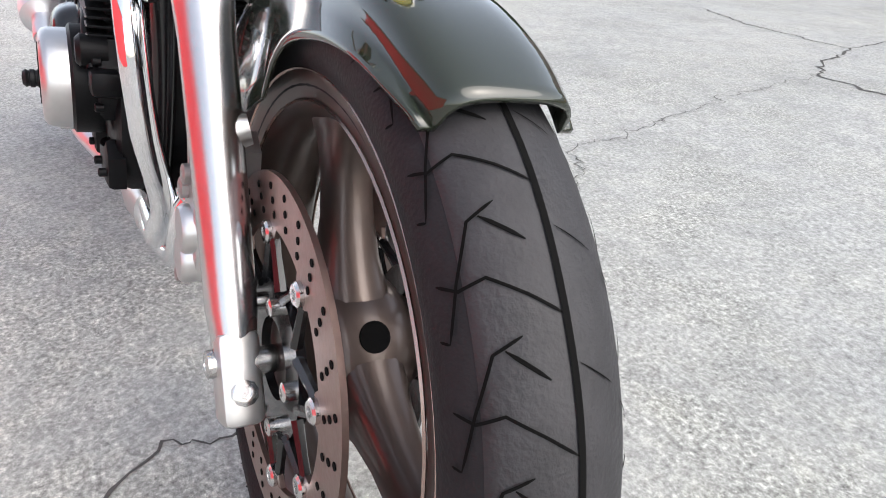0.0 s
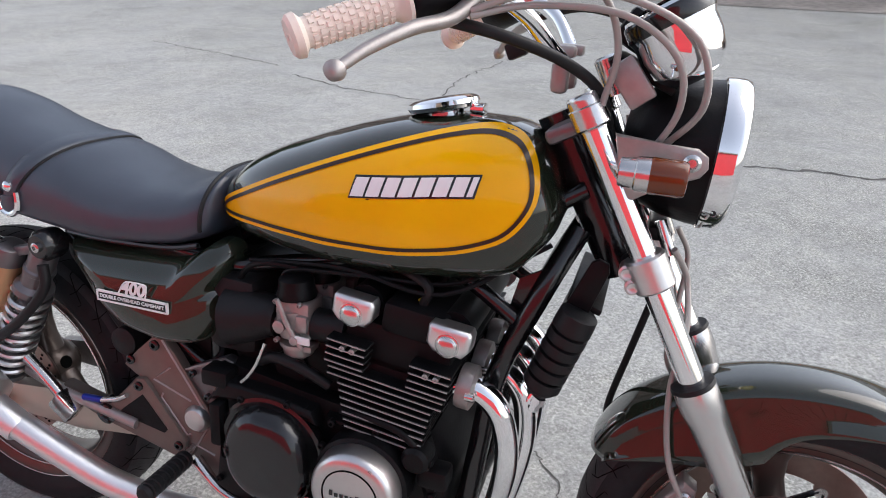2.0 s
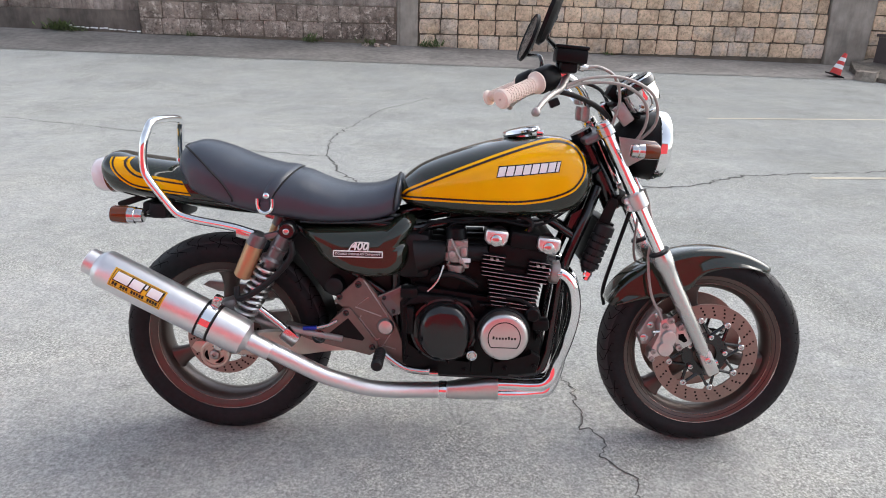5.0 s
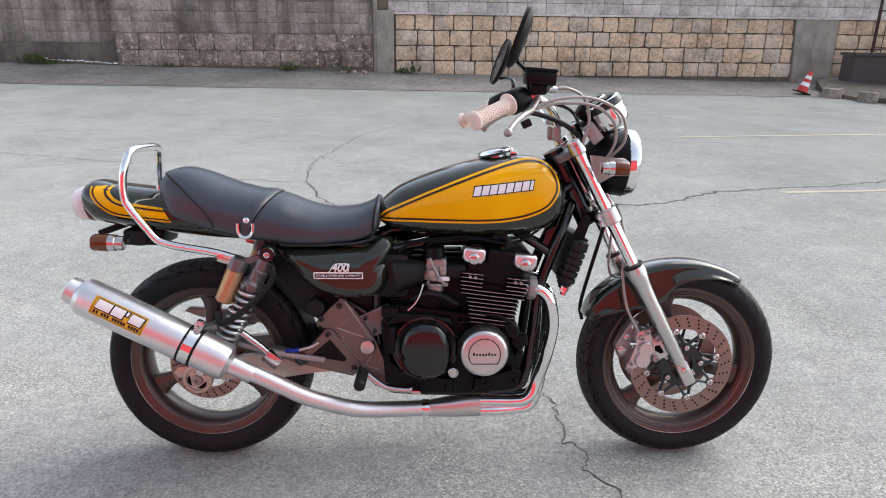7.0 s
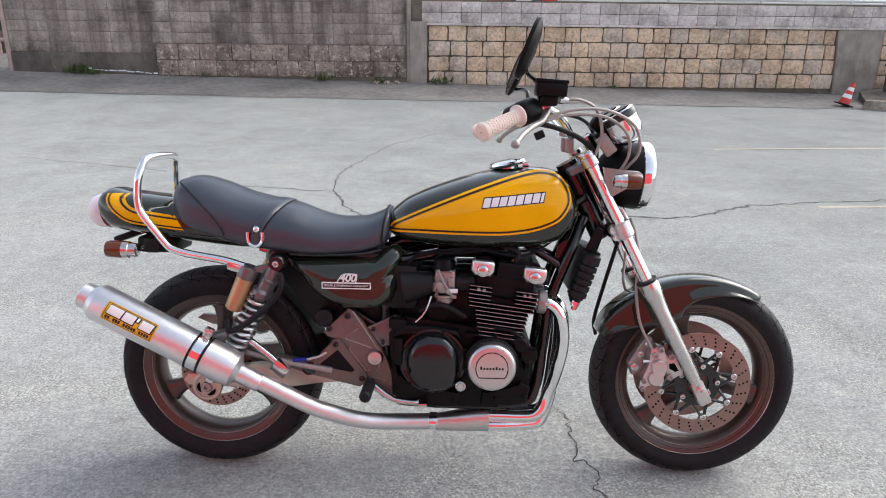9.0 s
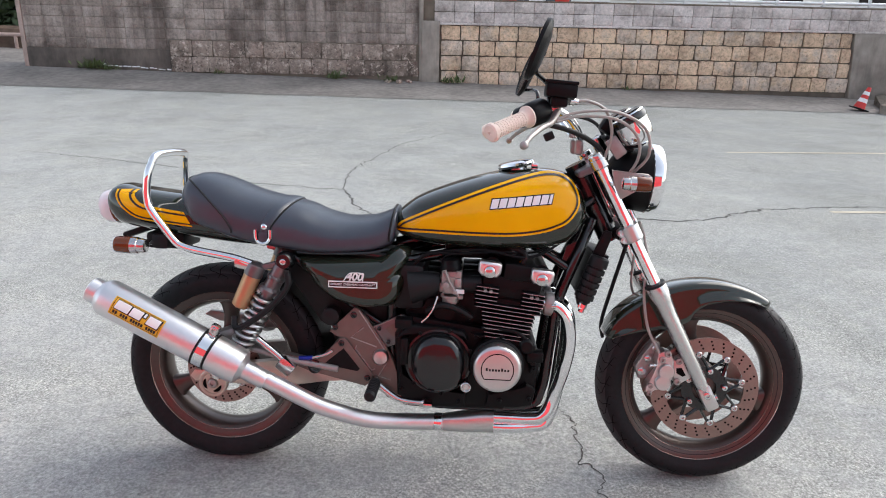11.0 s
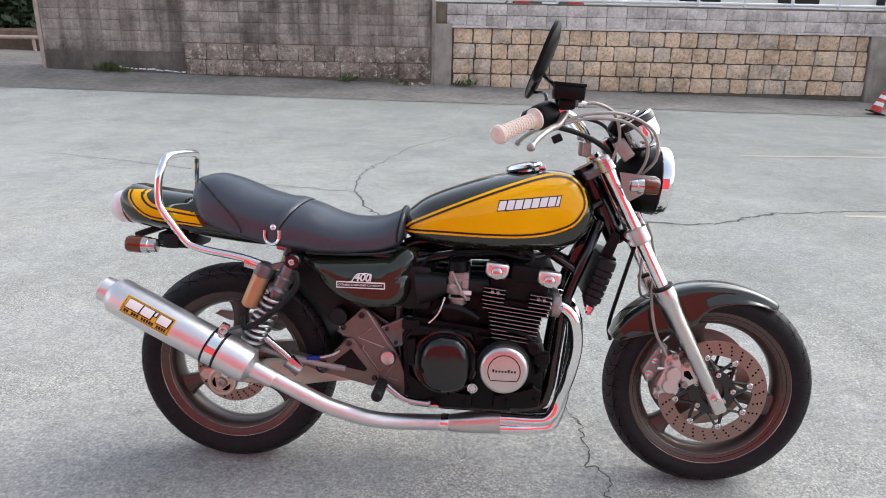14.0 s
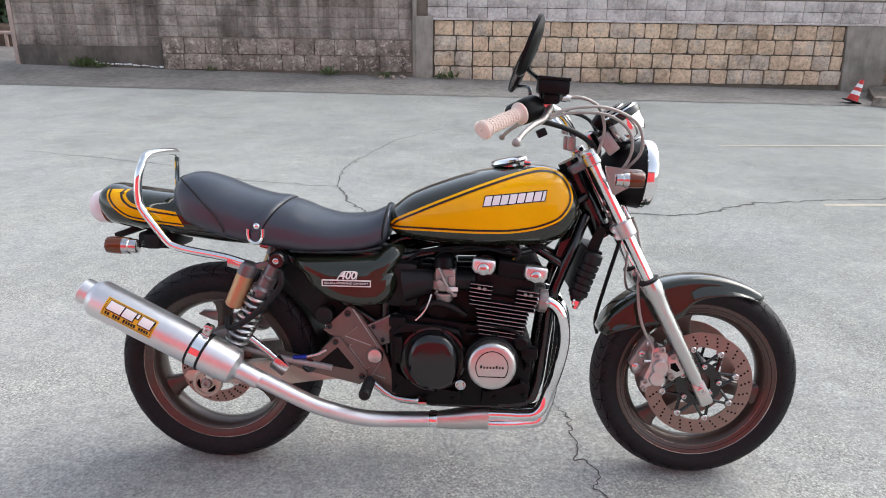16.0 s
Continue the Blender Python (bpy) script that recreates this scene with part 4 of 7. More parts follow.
# tail cowl
C0, C1 = -1.072, -0.60
c_top = curve1([(C0, 0.814), (-1.067, 0.842), (-1.058, 0.857), (-1.040, 0.866), (-0.993, 0.858), (-0.905, 0.848), (-0.80, 0.838), (C1, 0.80)])
c_bot = curve1([(C0, 0.808), (-1.063, 0.785), (-1.050, 0.763), (-1.028, 0.743), (-0.995, 0.737), (-0.957, 0.732), (-0.872, 0.718), (-0.788, 0.707), (-0.669, 0.694), (C1, 0.690)])
c_wid = curve1([(C0, 0.040), (-1.066, 0.070), (-1.045, 0.088), (-0.99, 0.104), (-0.90, 0.113), (-0.82, 0.116), (-0.76, 0.108), (C1, 0.10)])


def cowl_width(a, h):
    c = c_bot(a) + 0.45 * (c_top(a) - c_bot(a))
    H = (c_top(a) - c) if h > c else (c - c_bot(a))
    return c_wid(a) * max(0.0, 1 - min(1.0, abs(h - c) / max(H, 1e-5)) ** 2.6) ** (1 / 2.6)


rings = []
for i in range(41):
    a = C0 + (C1 - C0) * (i / 40) ** 1.4
    c = c_bot(a) + 0.45 * (c_top(a) - c_bot(a))
    ring = []
    for k in range(40):
        an = 2 * math.pi * k / 40
        cu, su = math.cos(an), math.sin(an)
        ring.append(V(a, c_wid(a) * math.copysign(abs(cu) ** (2 / 2.6), cu), c + ((c_top(a) - c) if su > 0 else (c - c_bot(a))) * math.copysign(abs(su) ** (2 / 2.6), su)))
    rings.append(ring)
cowl = part("tail_cowl", loft(bmesh.new(), rings), GREEN, bike, "dark green tail cowl with yellow stripes", 60)
TAIL = [(-1.004, 0.853), (-1.003, 0.838), (-0.985, 0.815), (-0.948, 0.793), (-0.881, 0.783), (-0.805, 0.774)]
TAILW = (0.030, 0.027, 0.024, 0.0225, 0.021, 0.020)


def tail_band(i0, i1, lift, side):
    """A strip along the tail between two shares (-1 outside, 1 inside) of the stripe's width."""
    line = spline([(a, h, w) for (a, h), w in zip(TAIL, TAILW)], 8)
    rows = []
    for i, p in enumerate(line):
        d = (line[min(i + 1, len(line) - 1)] - line[max(i - 1, 0)])
        d = Vector((d.x, d.y, 0)).normalized()
        n = Vector((-d.y, d.x, 0))
        slant = 0.35 if i > len(line) - 3 else 0.0
        row = []
        for k in range(4):
            f = i0 + (i1 - i0) * k / 3
            q = Vector((p.x, p.y, 0)) + n * p.z * f - d * p.z * f * slant * 2
            h = min(q.y, c_top(q.x) - 0.003)
            row.append(V(q.x, side * (cowl_width(q.x, h) + lift), h))
        rows.append(row)
    return loft(bmesh.new(), rows, False, False)


for s in (1, -1):
    part("tail_stripe", tail_band(-1, 1, 0.001, s), YELLOW, cowl, smooth=60)
    part("tail_pinstripe", tail_band(-0.78, -0.58, 0.002, s), BROWN, cowl, smooth=60)
    part("tail_pinstripe", tail_band(0.42, 0.66, 0.002, s), BROWN, cowl, smooth=60)
part("tail_light", lathe([(0.050, -0.02), (0.053, 0.004), (0.052, 0.018), (0.050, 0.034), (0.040, 0.046), (0.010, 0.050)], V(-1.066, 0, 0.796), (-1, 0, -0.12), 32), LENSR, bike, "pale round tail lamp lens")
part("tail_light_rim", lathe([(0.050, -0.01), (0.056, -0.008), (0.056, 0.004), (0.052, 0.006)], V(-1.066, 0, 0.796), (-1, 0, -0.12), 32), AMBER, bike, "dark red lamp rim")
under = box(V(-0.90, 0, 0.700), (0.12, 0.13, 0.05), 0.012)
join(under, box(V(-0.99, 0, 0.725), (0.10, 0.10, 0.02), 0.006, Matrix.Rotation(radians(-20), 4, "Y")))
part("rear_fender", under, SATINBLACK, bike)

# grab rail
rail = [V(-0.607, 0.150, 0.657), V(-0.669, 0.148, 0.674), V(-0.768, 0.142, 0.689), V(-0.812, 0.140, 0.700), V(-0.834, 0.139, 0.714), V(-0.871, 0.137, 0.760), V(-0.897, 0.135, 0.794), V(-0.911, 0.133, 0.820), V(-0.914, 0.132, 0.857), V(-0.911, 0.128, 0.898), V(-0.905, 0.115, 0.930), V(-0.898, 0.085, 0.958)]
rail = rail + [Vector((p.x, -p.y, p.z)) for p in rail[::-1]]
grab = part("grab_rail", tube(rail, 0.0112, 14, 4), CHROME, bike, "bent chrome grab rail behind the seat")
for s in (1, -1):
    part("rail_mount", plate([(-0.655, 0.672), (-0.600, 0.662), (-0.592, 0.645), (-0.600, 0.634), (-0.655, 0.648)], 0.145 * s, 0.160 * s, 0.003), ALLOY, grab)

def dome(poly, b0, b1, rings, drop=0.045, edge=0.52, lean=0.0):
    """A cover with a full round edge and a nearly flat middle."""
    line = spline([(a, h, 0) for a, h in [*poly, poly[0]]], 5)[:-1]
    c = sum(line, Vector()) / len(line)
    c.y -= drop
    loops = []
    for k in range(rings + 1):
        f = k / rings
        s = math.cos(f * math.pi / 2) ** edge if k < rings else 0.02
        loops.append([V(c.x + (p.x - c.x) * s, b0 + (b1 - b0) * math.sin(f * math.pi / 2) ** 0.9 - lean * math.copysign(1, b1) * (p.y - c.y) * s, c.y + (p.y - c.y) * s) for p in line])
    return loft(bmesh.new(), loops)


# side covers and badge
SC = [(-0.486, 0.678), (-0.421, 0.680), (-0.339, 0.682), (-0.274, 0.684), (-0.233, 0.690), (-0.206, 0.706), (-0.187, 0.717), (-0.163, 0.716), (-0.149, 0.703), (-0.157, 0.674), (-0.168, 0.650), (-0.161, 0.632), (-0.163, 0.600), (-0.180, 0.563), (-0.207, 0.543), (-0.265, 0.536), (-0.323, 0.543), (-0.373, 0.556), (-0.424, 0.589), (-0.458, 0.631), (-0.480, 0.656)]
for s in (1, -1):
    cov = part("side_cover", dome(SC, 0.10 * s, 0.172 * s, 14, lean=0.16), GREEN, bike, "glossy dark green side cover", 60)
    part("cover_beading", tube([V(-0.482, 0.120 * s, 0.690), V(-0.40, 0.124 * s, 0.690), V(-0.28, 0.124 * s, 0.695), V(-0.215, 0.122 * s, 0.708)], 0.005, 8), BLACK, cov)
    fr = bmesh.new()
    for a0, a1, h0, h1 in ((-0.380, -0.240, 0.6185, 0.6215), (-0.380, -0.240, 0.6025, 0.6055), (-0.380, -0.377, 0.6025, 0.6215), (-0.243, -0.240, 0.6025, 0.6215)):
        join(fr, box(V((a0 + a1) / 2, 0.1730 * s, (h0 + h1) / 2), (a1 - a0, 0.004, h1 - h0)))
    parts("badge_frame", fr, WHITE, cov, "white badge frame", 0)
    join_bm = box(V(-0.310, 0.1710 * s, 0.612), (0.136, 0.006, 0.014))
    part("badge_plate", join_bm, BLACK, cov, "", 0)


def text(body, size, at, normal_side, parent, material, name="lettering", bold=0.0, slant=0.0, depth=0.0008):
    cu = bpy.data.curves.new(name, "FONT")
    cu.body, cu.size, cu.extrude, cu.offset, cu.shear = body, size, depth, bold, slant
    cu.align_x, cu.align_y = "CENTER", "CENTER"
    tmp = new("tmp_text", cu)
    me = bpy.data.meshes.new_from_object(tmp.evaluated_get(bpy.context.evaluated_depsgraph_get()))
    bpy.data.objects.remove(tmp)
    bpy.data.curves.remove(cu)
    me.materials.clear()
    me.materials.append(material)
    ob = new(name, me)
    ob.parent = parent
    rz = Matrix.Rotation(math.pi, 4, "Z") if normal_side < 0 else Matrix()
    ob.matrix_basis = Matrix.Translation(at) @ rz @ Matrix.Rotation(math.pi / 2, 4, "X")
    return ob


for ob_, s in zip([o for o in bike.children if o.name.startswith("side_cover")], (1, -1)):
    text("400", 0.031, V(-0.306, 0.1750 * s, 0.634), s, ob_, WHITE, bold=0.0008, slant=0.25)
    text("DOUBLE OVERHEAD CAMSHAFT", 0.0087, V(-0.310, 0.1745 * s, 0.612), s, ob_, WHITE)
    arch = [V(a, 0.1735 * s, h) for a, h in ((-0.341, 0.6205), (-0.335, 0.6235), (-0.329, 0.634), (-0.321, 0.643), (-0.312, 0.646), (-0.284, 0.646), (-0.279, 0.641), (-0.283, 0.6215))]
    part("badge_arch", tube(arch, 0.0014, 6, 2), WHITE, ob_)

# engine, leaning forward a little
TILT = radians(-7)


def E(x, b, z):
    """A point of the engine's upper part: along the fins, to the right, up the cylinder."""
    c, s = math.cos(TILT), math.sin(TILT)
    return V(0.135 + x * c - z * s, b, 0.48 + x * s + z * c)


EROT = Matrix.Rotation(-TILT, 4, "Y")
case = plate([(-0.185, 0.27), (-0.12, 0.245), (0.17, 0.245), (0.225, 0.30), (0.235, 0.40), (0.20, 0.475), (0.04, 0.490), (-0.03, 0.50), (-0.15, 0.52), (-0.195, 0.46)], -0.140, 0.140, 0.02)
engine = part("engine", case, SATINBLACK, bike, "black air-cooled four-cylinder engine")
part("cylinder_block", box(E(-0.006, 0, 0.05), (0.112, 0.29, 0.12), 0.006, EROT), SATINBLACK, engine)
finm = mesh_of("cooling_fin", box((0, 0, 0), (0.190, 0.335, 0.0036), 0.0010, None, seg=1), SATINBLACK, 40)
edge_m = mesh_of("fin_edge", box((0, 0, 0), (0.184, 0.003, 0.0016)), FINEDGE)
hfin = mesh_of("head_fin", box((0, 0, 0), (0.066, 0.345, 0.0036), 0.0010, None, seg=1), SATINBLACK, 40)
hedge = mesh_of("fin_edge", box((0, 0, 0), (0.062, 0.003, 0.0016)), FINEDGE)


def place(name, me, m, parent, label=""):
    ob = new(name, me)
    ob.parent = parent
    ob.matrix_basis = m
    if label:
        tagged(ob, label)
    return ob


for k in range(9):
    # the two upper fins are full length, those below taper towards the crankcase
    x0, x1 = (-0.107, 0.083) if k > 6 else (-0.066 - 0.0035 * k, 0.062 + 0.001 * k)
    f = place("cooling_fin", finm, Matrix.Translation(E((x0 + x1) / 2, 0, -0.013 + 0.0118 * k)) @ EROT @ Matrix.Diagonal(((x1 - x0) / 0.190, 1, 1, 1)), engine)
    for s in (1, -1):
        e = place("fin_edge", edge_m, Matrix.Translation((0, -0.168 * s, 0)), f, "bare machined fin edge")
for x in (-0.078, 0.054):
    for k in range(4):
        f = place("head_fin", hfin, Matrix.Translation(E(x, 0, 0.0935 + 0.0118 * k)) @ EROT, engine)
        for s in (1, -1):
            place("fin_edge", hedge, Matrix.Translation((0, -0.173 * s, 0)), f, "bare machined fin edge")
    plugs = bmesh.new()
    for dx in (-0.006, 0.010):
        for s in (1, -1):
            lathe([(0.0048, -0.02), (0.0048, 0.001), (0.0035, 0.002), (0.001, 0.001)], E(x + dx, 0.172 * s, 0.1185), SIDE * s, 12, plugs)
    parts("core_plug", plugs, CAST, engine)
part("cylinder_head", box(E(-0.010, 0, 0.125), (0.170, 0.29, 0.075), 0.008, EROT), SATINBLACK, engine)
cover = bmesh.new()
for x in (-0.074, 0.066):
    tube([E(x, -0.125, 0.180), E(x, 0.125, 0.180)], 0.028, 20, bm=cover)
join(cover, box(E(0.01, 0, 0.178), (0.10, 0.30, 0.05), 0.01, EROT))
parts("cam_cover", cover, SATINBLACK, engine)
for s in (1, -1):
    for x in (-0.079, 0.070):
        outline = [E(x + dx, 0, dz) for dx, dz in ((-0.030, 0.201), (0.027, 0.201), (0.032, 0.194), (0.032, 0.172), (0.022, 0.157), (-0.022, 0.157), (-0.034, 0.169), (-0.034, 0.195))]
        c = part("cam_end_cap", plate([(p.x, p.z) for p in outline], 0.138 * s, 0.166 * s, 0.009, seg=3), CAPMETAL, engine, "polished cam end cap")
        part("cap_plug", lathe([(0.0180, -0.01), (0.0180, 0.001), (0.0155, 0.0015), (0.0150, 0.005), (0.012, 0.0075), (0.003, 0.009)], E(x - 0.001, 0.166 * s, 0.174), SIDE * s, 24), ALLOY, c)
for b in (0.12, 0.04, -0.04, -0.12):
    part("spark_lead", tube([E(0.012, b, 0.20), E(0.01, b, 0.235), V(0.08, b * 0.8, 0.735)], 0.0075, 8), SOFTBLACK, engine)
tag = part("lead_tag", tube([V(0.160, 0.11, 0.675), V(0.172, 0.113, 0.684)], 0.0055, 8), LABELY, engine, "yellow connector tag")

# crankcase covers
oct_ = [(-0.062 + r * math.cos(t), 0.392 + r * math.sin(t)) for t, r in ((radians(a), rr) for a, rr in ((100, 0.089), (65, 0.090), (35, 0.084), (5, 0.080), (-25, 0.084), (-50, 0.094), (-75, 0.092), (-110, 0.090), (-145, 0.084), (178, 0.078), (150, 0.082), (125, 0.087)))]
cl = part("clutch_cover", dome(oct_, 0.15, 0.208, 10, 0.0, 0.30), BLACK, engine, "round black clutch cover", 50)
part("cover_ring", lathe([(0.086, 0.0), (0.096, 0.0), (0.096, 0.018), (0.090, 0.020), (0.086, 0.018)], V(-0.062, 0.150, 0.392), SIDE, 40), BLACK, engine)
bm = bmesh.new()
for k in range(7):
    an = radians(20 + 51.4 * k)
    bolt(bm, V(-0.062 + 0.098 * math.cos(an), 0.165, 0.392 + 0.098 * math.sin(an)), SIDE, 0.006, 0.005)
parts("cover_bolt", bm, SATINBLACK, cl)
part("oil_sight", lathe([(0.015, -0.012), (0.015, 0.005), (0.012, 0.007), (0.009, 0.004), (0.001, 0.004)], V(0.020, 0.185, 0.325), SIDE, 20), ALLOY, engine, "small round sight glass with a metal ring")
gc = V(0.107, 0.15, 0.394)
gcov = part("generator_cover", lathe([(0.072, 0.0), (0.070, 0.045), (0.069, 0.064), (0.066, 0.071), (0.060, 0.075), (0.052, 0.0758), (0.002, 0.076)], gc, SIDE, 56), SATIN, engine, "round polished generator cover")
part("cover_band", lathe([(0.0768, 0.0), (0.0768, 0.036), (0.071, 0.040), (0.071, 0.0)], gc, SIDE, 40, closed=True), SATINBLACK, gcov)
ang = np.linspace(radians(-36), radians(216), 26)
cut_line = [gc + SIDE * 0.0758 + Vector((0.045 * math.cos(t), 0, 0.047 * math.sin(t))) for t in ang]
# black bead paints the shade of the engraved line
part("cover_groove_shade", tube(cut_line + [cut_line[0]], 0.0015, 6, 1, smooth=False), RECESS_SHADE, gcov, "", 0)
emb = bmesh.new()
for k in range(8):
    join(emb, box(gc + SIDE * 0.0765 + Vector((-0.030 + 0.0086 * k, 0, 0.0 + (0.002 if k in (0, 5) else 0))), (0.0055, 0.0016, 0.0085 if k in (0, 5) else 0.006)))
parts("cover_emblem", emb, BLACK, gcov, "small dark emblem marks", 0)
bm = bmesh.new()
for an in (60, 245):
    bolt(bm, gc + SIDE * 0.07 + Vector((0.058 * math.cos(radians(an)), 0, 0.058 * math.sin(radians(an)))), SIDE, 0.006, 0.003)
parts("cover_bolt", bm, CAST, gcov)
# raised ledges, bosses and pipes on the flank of the crankcase
det = bmesh.new()
join(det, plate([(-0.182, 0.28), (-0.12, 0.255), (0.02, 0.252), (0.02, 0.300), (-0.06, 0.292), (-0.14, 0.315), (-0.170, 0.37)], 0.13, 0.158, 0.008))
join(det, plate([(0.03, 0.475), (0.20, 0.468), (0.226, 0.40), (0.205, 0.36), (0.19, 0.44), (0.06, 0.462)], 0.13, 0.160, 0.008))
join(det, plate([(0.195, 0.33), (0.224, 0.31), (0.215, 0.262), (0.165, 0.252), (0.08, 0.255), (0.085, 0.300), (0.160, 0.300)], 0.13, 0.155, 0.008))
join(det, plate([(-0.185, 0.455), (-0.15, 0.500), (-0.05, 0.492), (0.012, 0.482), (0.022, 0.455), (-0.04, 0.486), (-0.12, 0.474)], 0.13, 0.168, 0.008))
parts("crankcase_ledge", det, SATINBLACK, engine)
bts = bmesh.new()
for a, h in ((-0.170, 0.300), (-0.10, 0.268), (0.0, 0.268), (0.045, 0.468), (0.12, 0.470), (0.208, 0.44), (0.214, 0.38), (0.205, 0.285), (0.12, 0.275), (-0.165, 0.47), (-0.10, 0.488), (0.0, 0.478)):
    bolt(bts, V(a, 0.158, h), SIDE, 0.0065, 0.006)
parts("crankcase_bolt", bts, SATINBLACK, engine)
part("oil_pipe", tube([V(0.205, 0.165, 0.43), V(0.18, 0.168, 0.475), V(0.14, 0.165, 0.492), V(0.06, 0.160, 0.496)], 0.0065, 10), SATINBLACK, engine)
part("breather_hose", tube([V(-0.10, 0.13, 0.53), V(-0.06, 0.15, 0.555), V(-0.01, 0.15, 0.545), V(0.03, 0.14, 0.52)], 0.009, 10), SOFTBLACK, engine)
# added black block closes the see-through gap behind the carburettors
part("carb_gap_block", box(V(0.0, 0, 0.545), (0.16, 0.23, 0.11), 0.012), SATINBLACK, engine)
part("starter_cover", box(V(-0.11, 0, 0.535), (0.12, 0.22, 0.07), 0.02), SATINBLACK, engine)
misc = bmesh.new()
join(misc, box(V(-0.165, 0.15, 0.50), (0.05, 0.04, 0.03), 0.006))
join(misc, box(V(-0.160, 0.165, 0.42), (0.022, 0.03, 0.08), 0.006))
join(misc, box(V(0.215, 0.15, 0.415), (0.05, 0.04, 0.035), 0.008))
lathe([(0.022, -0.02), (0.022, 0.012), (0.016, 0.018), (0.003, 0.019)], V(0.190, 0.165, 0.450), SIDE, 20, misc)
join(misc, box(V(0.01, 0, 0.245), (0.26, 0.24, 0.03), 0.01))
lathe([(0.045, 0.0), (0.042, 0.06), (0.03, 0.064)], V(0.195, 0.0, 0.29), (1, 0, -0.2), 24, misc)
parts("crankcase_fitting", misc, SATINBLACK, engine)
part("starter_housing", tube([V(-0.05, -0.1, 0.525), V(-0.05, 0.12, 0.525)], 0.03, 16), SATINBLACK, engine)

# carburettors and air box
for i, b in enumerate((0.125, 0.042, -0.042, -0.125)):
    cb = lathe([(0.020, 0.0), (0.027, 0.004), (0.029, 0.012), (0.029, 0.040), (0.031, 0.044), (0.031, 0.050)], V(-0.034, b, 0.588), (-0.05, 0, 1), 24)
    join(cb, box(V(-0.034, b, 0.606), (0.070, 0.040, 0.030), 0.008))
    join(cb, box(V(-0.030, b, 0.636), (0.058, 0.050, 0.040), 0.006))
    join(cb, box(V(-0.012, b + 0.020, 0.622), (0.022, 0.022, 0.030), 0.006))
    lathe([(0.010, 0.0), (0.010, 0.012), (0.006, 0.014), (0.001, 0.014)], V(-0.046, b + 0.026, 0.616), SIDE, 14, cb)
    lathe([(0.007, 0.0), (0.007, 0.016), (0.004, 0.018), (0.001, 0.018)], V(-0.020, b + 0.024, 0.598), SIDE, 12, cb)
    join(cb, box(V(-0.030, b, 0.560), (0.030, 0.034, 0.012), 0.005))
    join(cb, box(V(-0.004, b + 0.012, 0.580), (0.016, 0.030, 0.012), 0.004))
    carb = part("carburettor", cb, CAST, bike, "grey cast carburettor")
    part("carburettor_top", lathe([(0.031, 0.0), (0.032, 0.006), (0.029, 0.012), (0.027, 0.030), (0.018, 0.036), (0.002, 0.037)], V(-0.034, b, 0.656), (-0.05, 0, 1), 24), SATINBLACK, carb, "black diaphragm cap")
    part("float_bowl", lathe([(0.030, 0.0), (0.030, -0.006), (0.026, -0.008), (0.024, -0.022), (0.012, -0.026), (0.002, -0.026)], V(-0.032, b, 0.582), (0, 0, 1), 24), CAST, carb)
    dt = bmesh.new()
    for da, dh in ((-0.022, 0.655), (0.018, 0.655), (-0.022, 0.59), (0.018, 0.59)):
        bolt(dt, V(-0.032 + da, b + 0.03, dh), SIDE, 0.004, 0.003)
    tube([V(-0.05, b + 0.034, 0.66), V(-0.028, b + 0.036, 0.615), V(-0.008, b + 0.034, 0.585)], 0.004, 8, bm=dt)
    parts("carburettor_linkage", dt, CAST, carb)
    part("carburettor_tag", box(V(-0.006, b + 0.036, 0.600), (0.026, 0.004, 0.013), 0.002), WHITE, carb, "small white metal tag")
    part("intake_rubber", tube([V(0.0, b, 0.615), V(0.055, b, 0.615)], 0.026, 16), SOFTBLACK, carb)
    part("air_boot", tube([V(-0.065, b, 0.612), V(-0.085, b, 0.612), V(-0.15, b, 0.60)], [0.030, 0.036, 0.05], 18), SOFTBLACK, carb)
# added black block keeps the gap between tank and engine dark
part("tank_gap_block", box(V(0.045, 0, 0.700), (0.20, 0.12, 0.045), 0.010), SATINBLACK, bike, "black block added to close the gap under the tank")
part("air_box", box(V(-0.155, 0, 0.60), (0.10, 0.27, 0.14), 0.025), SOFTBLACK, bike, "black plastic air box")
cab = tube([V(-0.068, 0.165, 0.585), V(-0.080, 0.172, 0.550), V(-0.096, 0.172, 0.525), V(-0.112, 0.168, 0.508)], 0.0030, 8)
part("choke_cable", cab, ALLOY, bike)
bm = bmesh.new()
for pts, r in (([(0.33, 0.05, 0.79), (0.22, 0.10, 0.715), (0.08, 0.13, 0.712), (-0.04, 0.13, 0.70), (-0.06, 0.13, 0.67)], 0.0035), ([(0.34, 0.06, 0.78), (0.20, 0.12, 0.70), (0.05, 0.13, 0.718), (-0.12, 0.12, 0.70)], 0.004), ([(-0.16, 0.11, 0.64), (-0.10, 0.13, 0.70), (0.02, 0.12, 0.705), (0.10, 0.10, 0.74)], 0.005)):
    tube([V(*p) for p in pts], r, 8, bm=bm)
parts("wiring", bm, SATINBLACK, bike, "black cables under the tank")

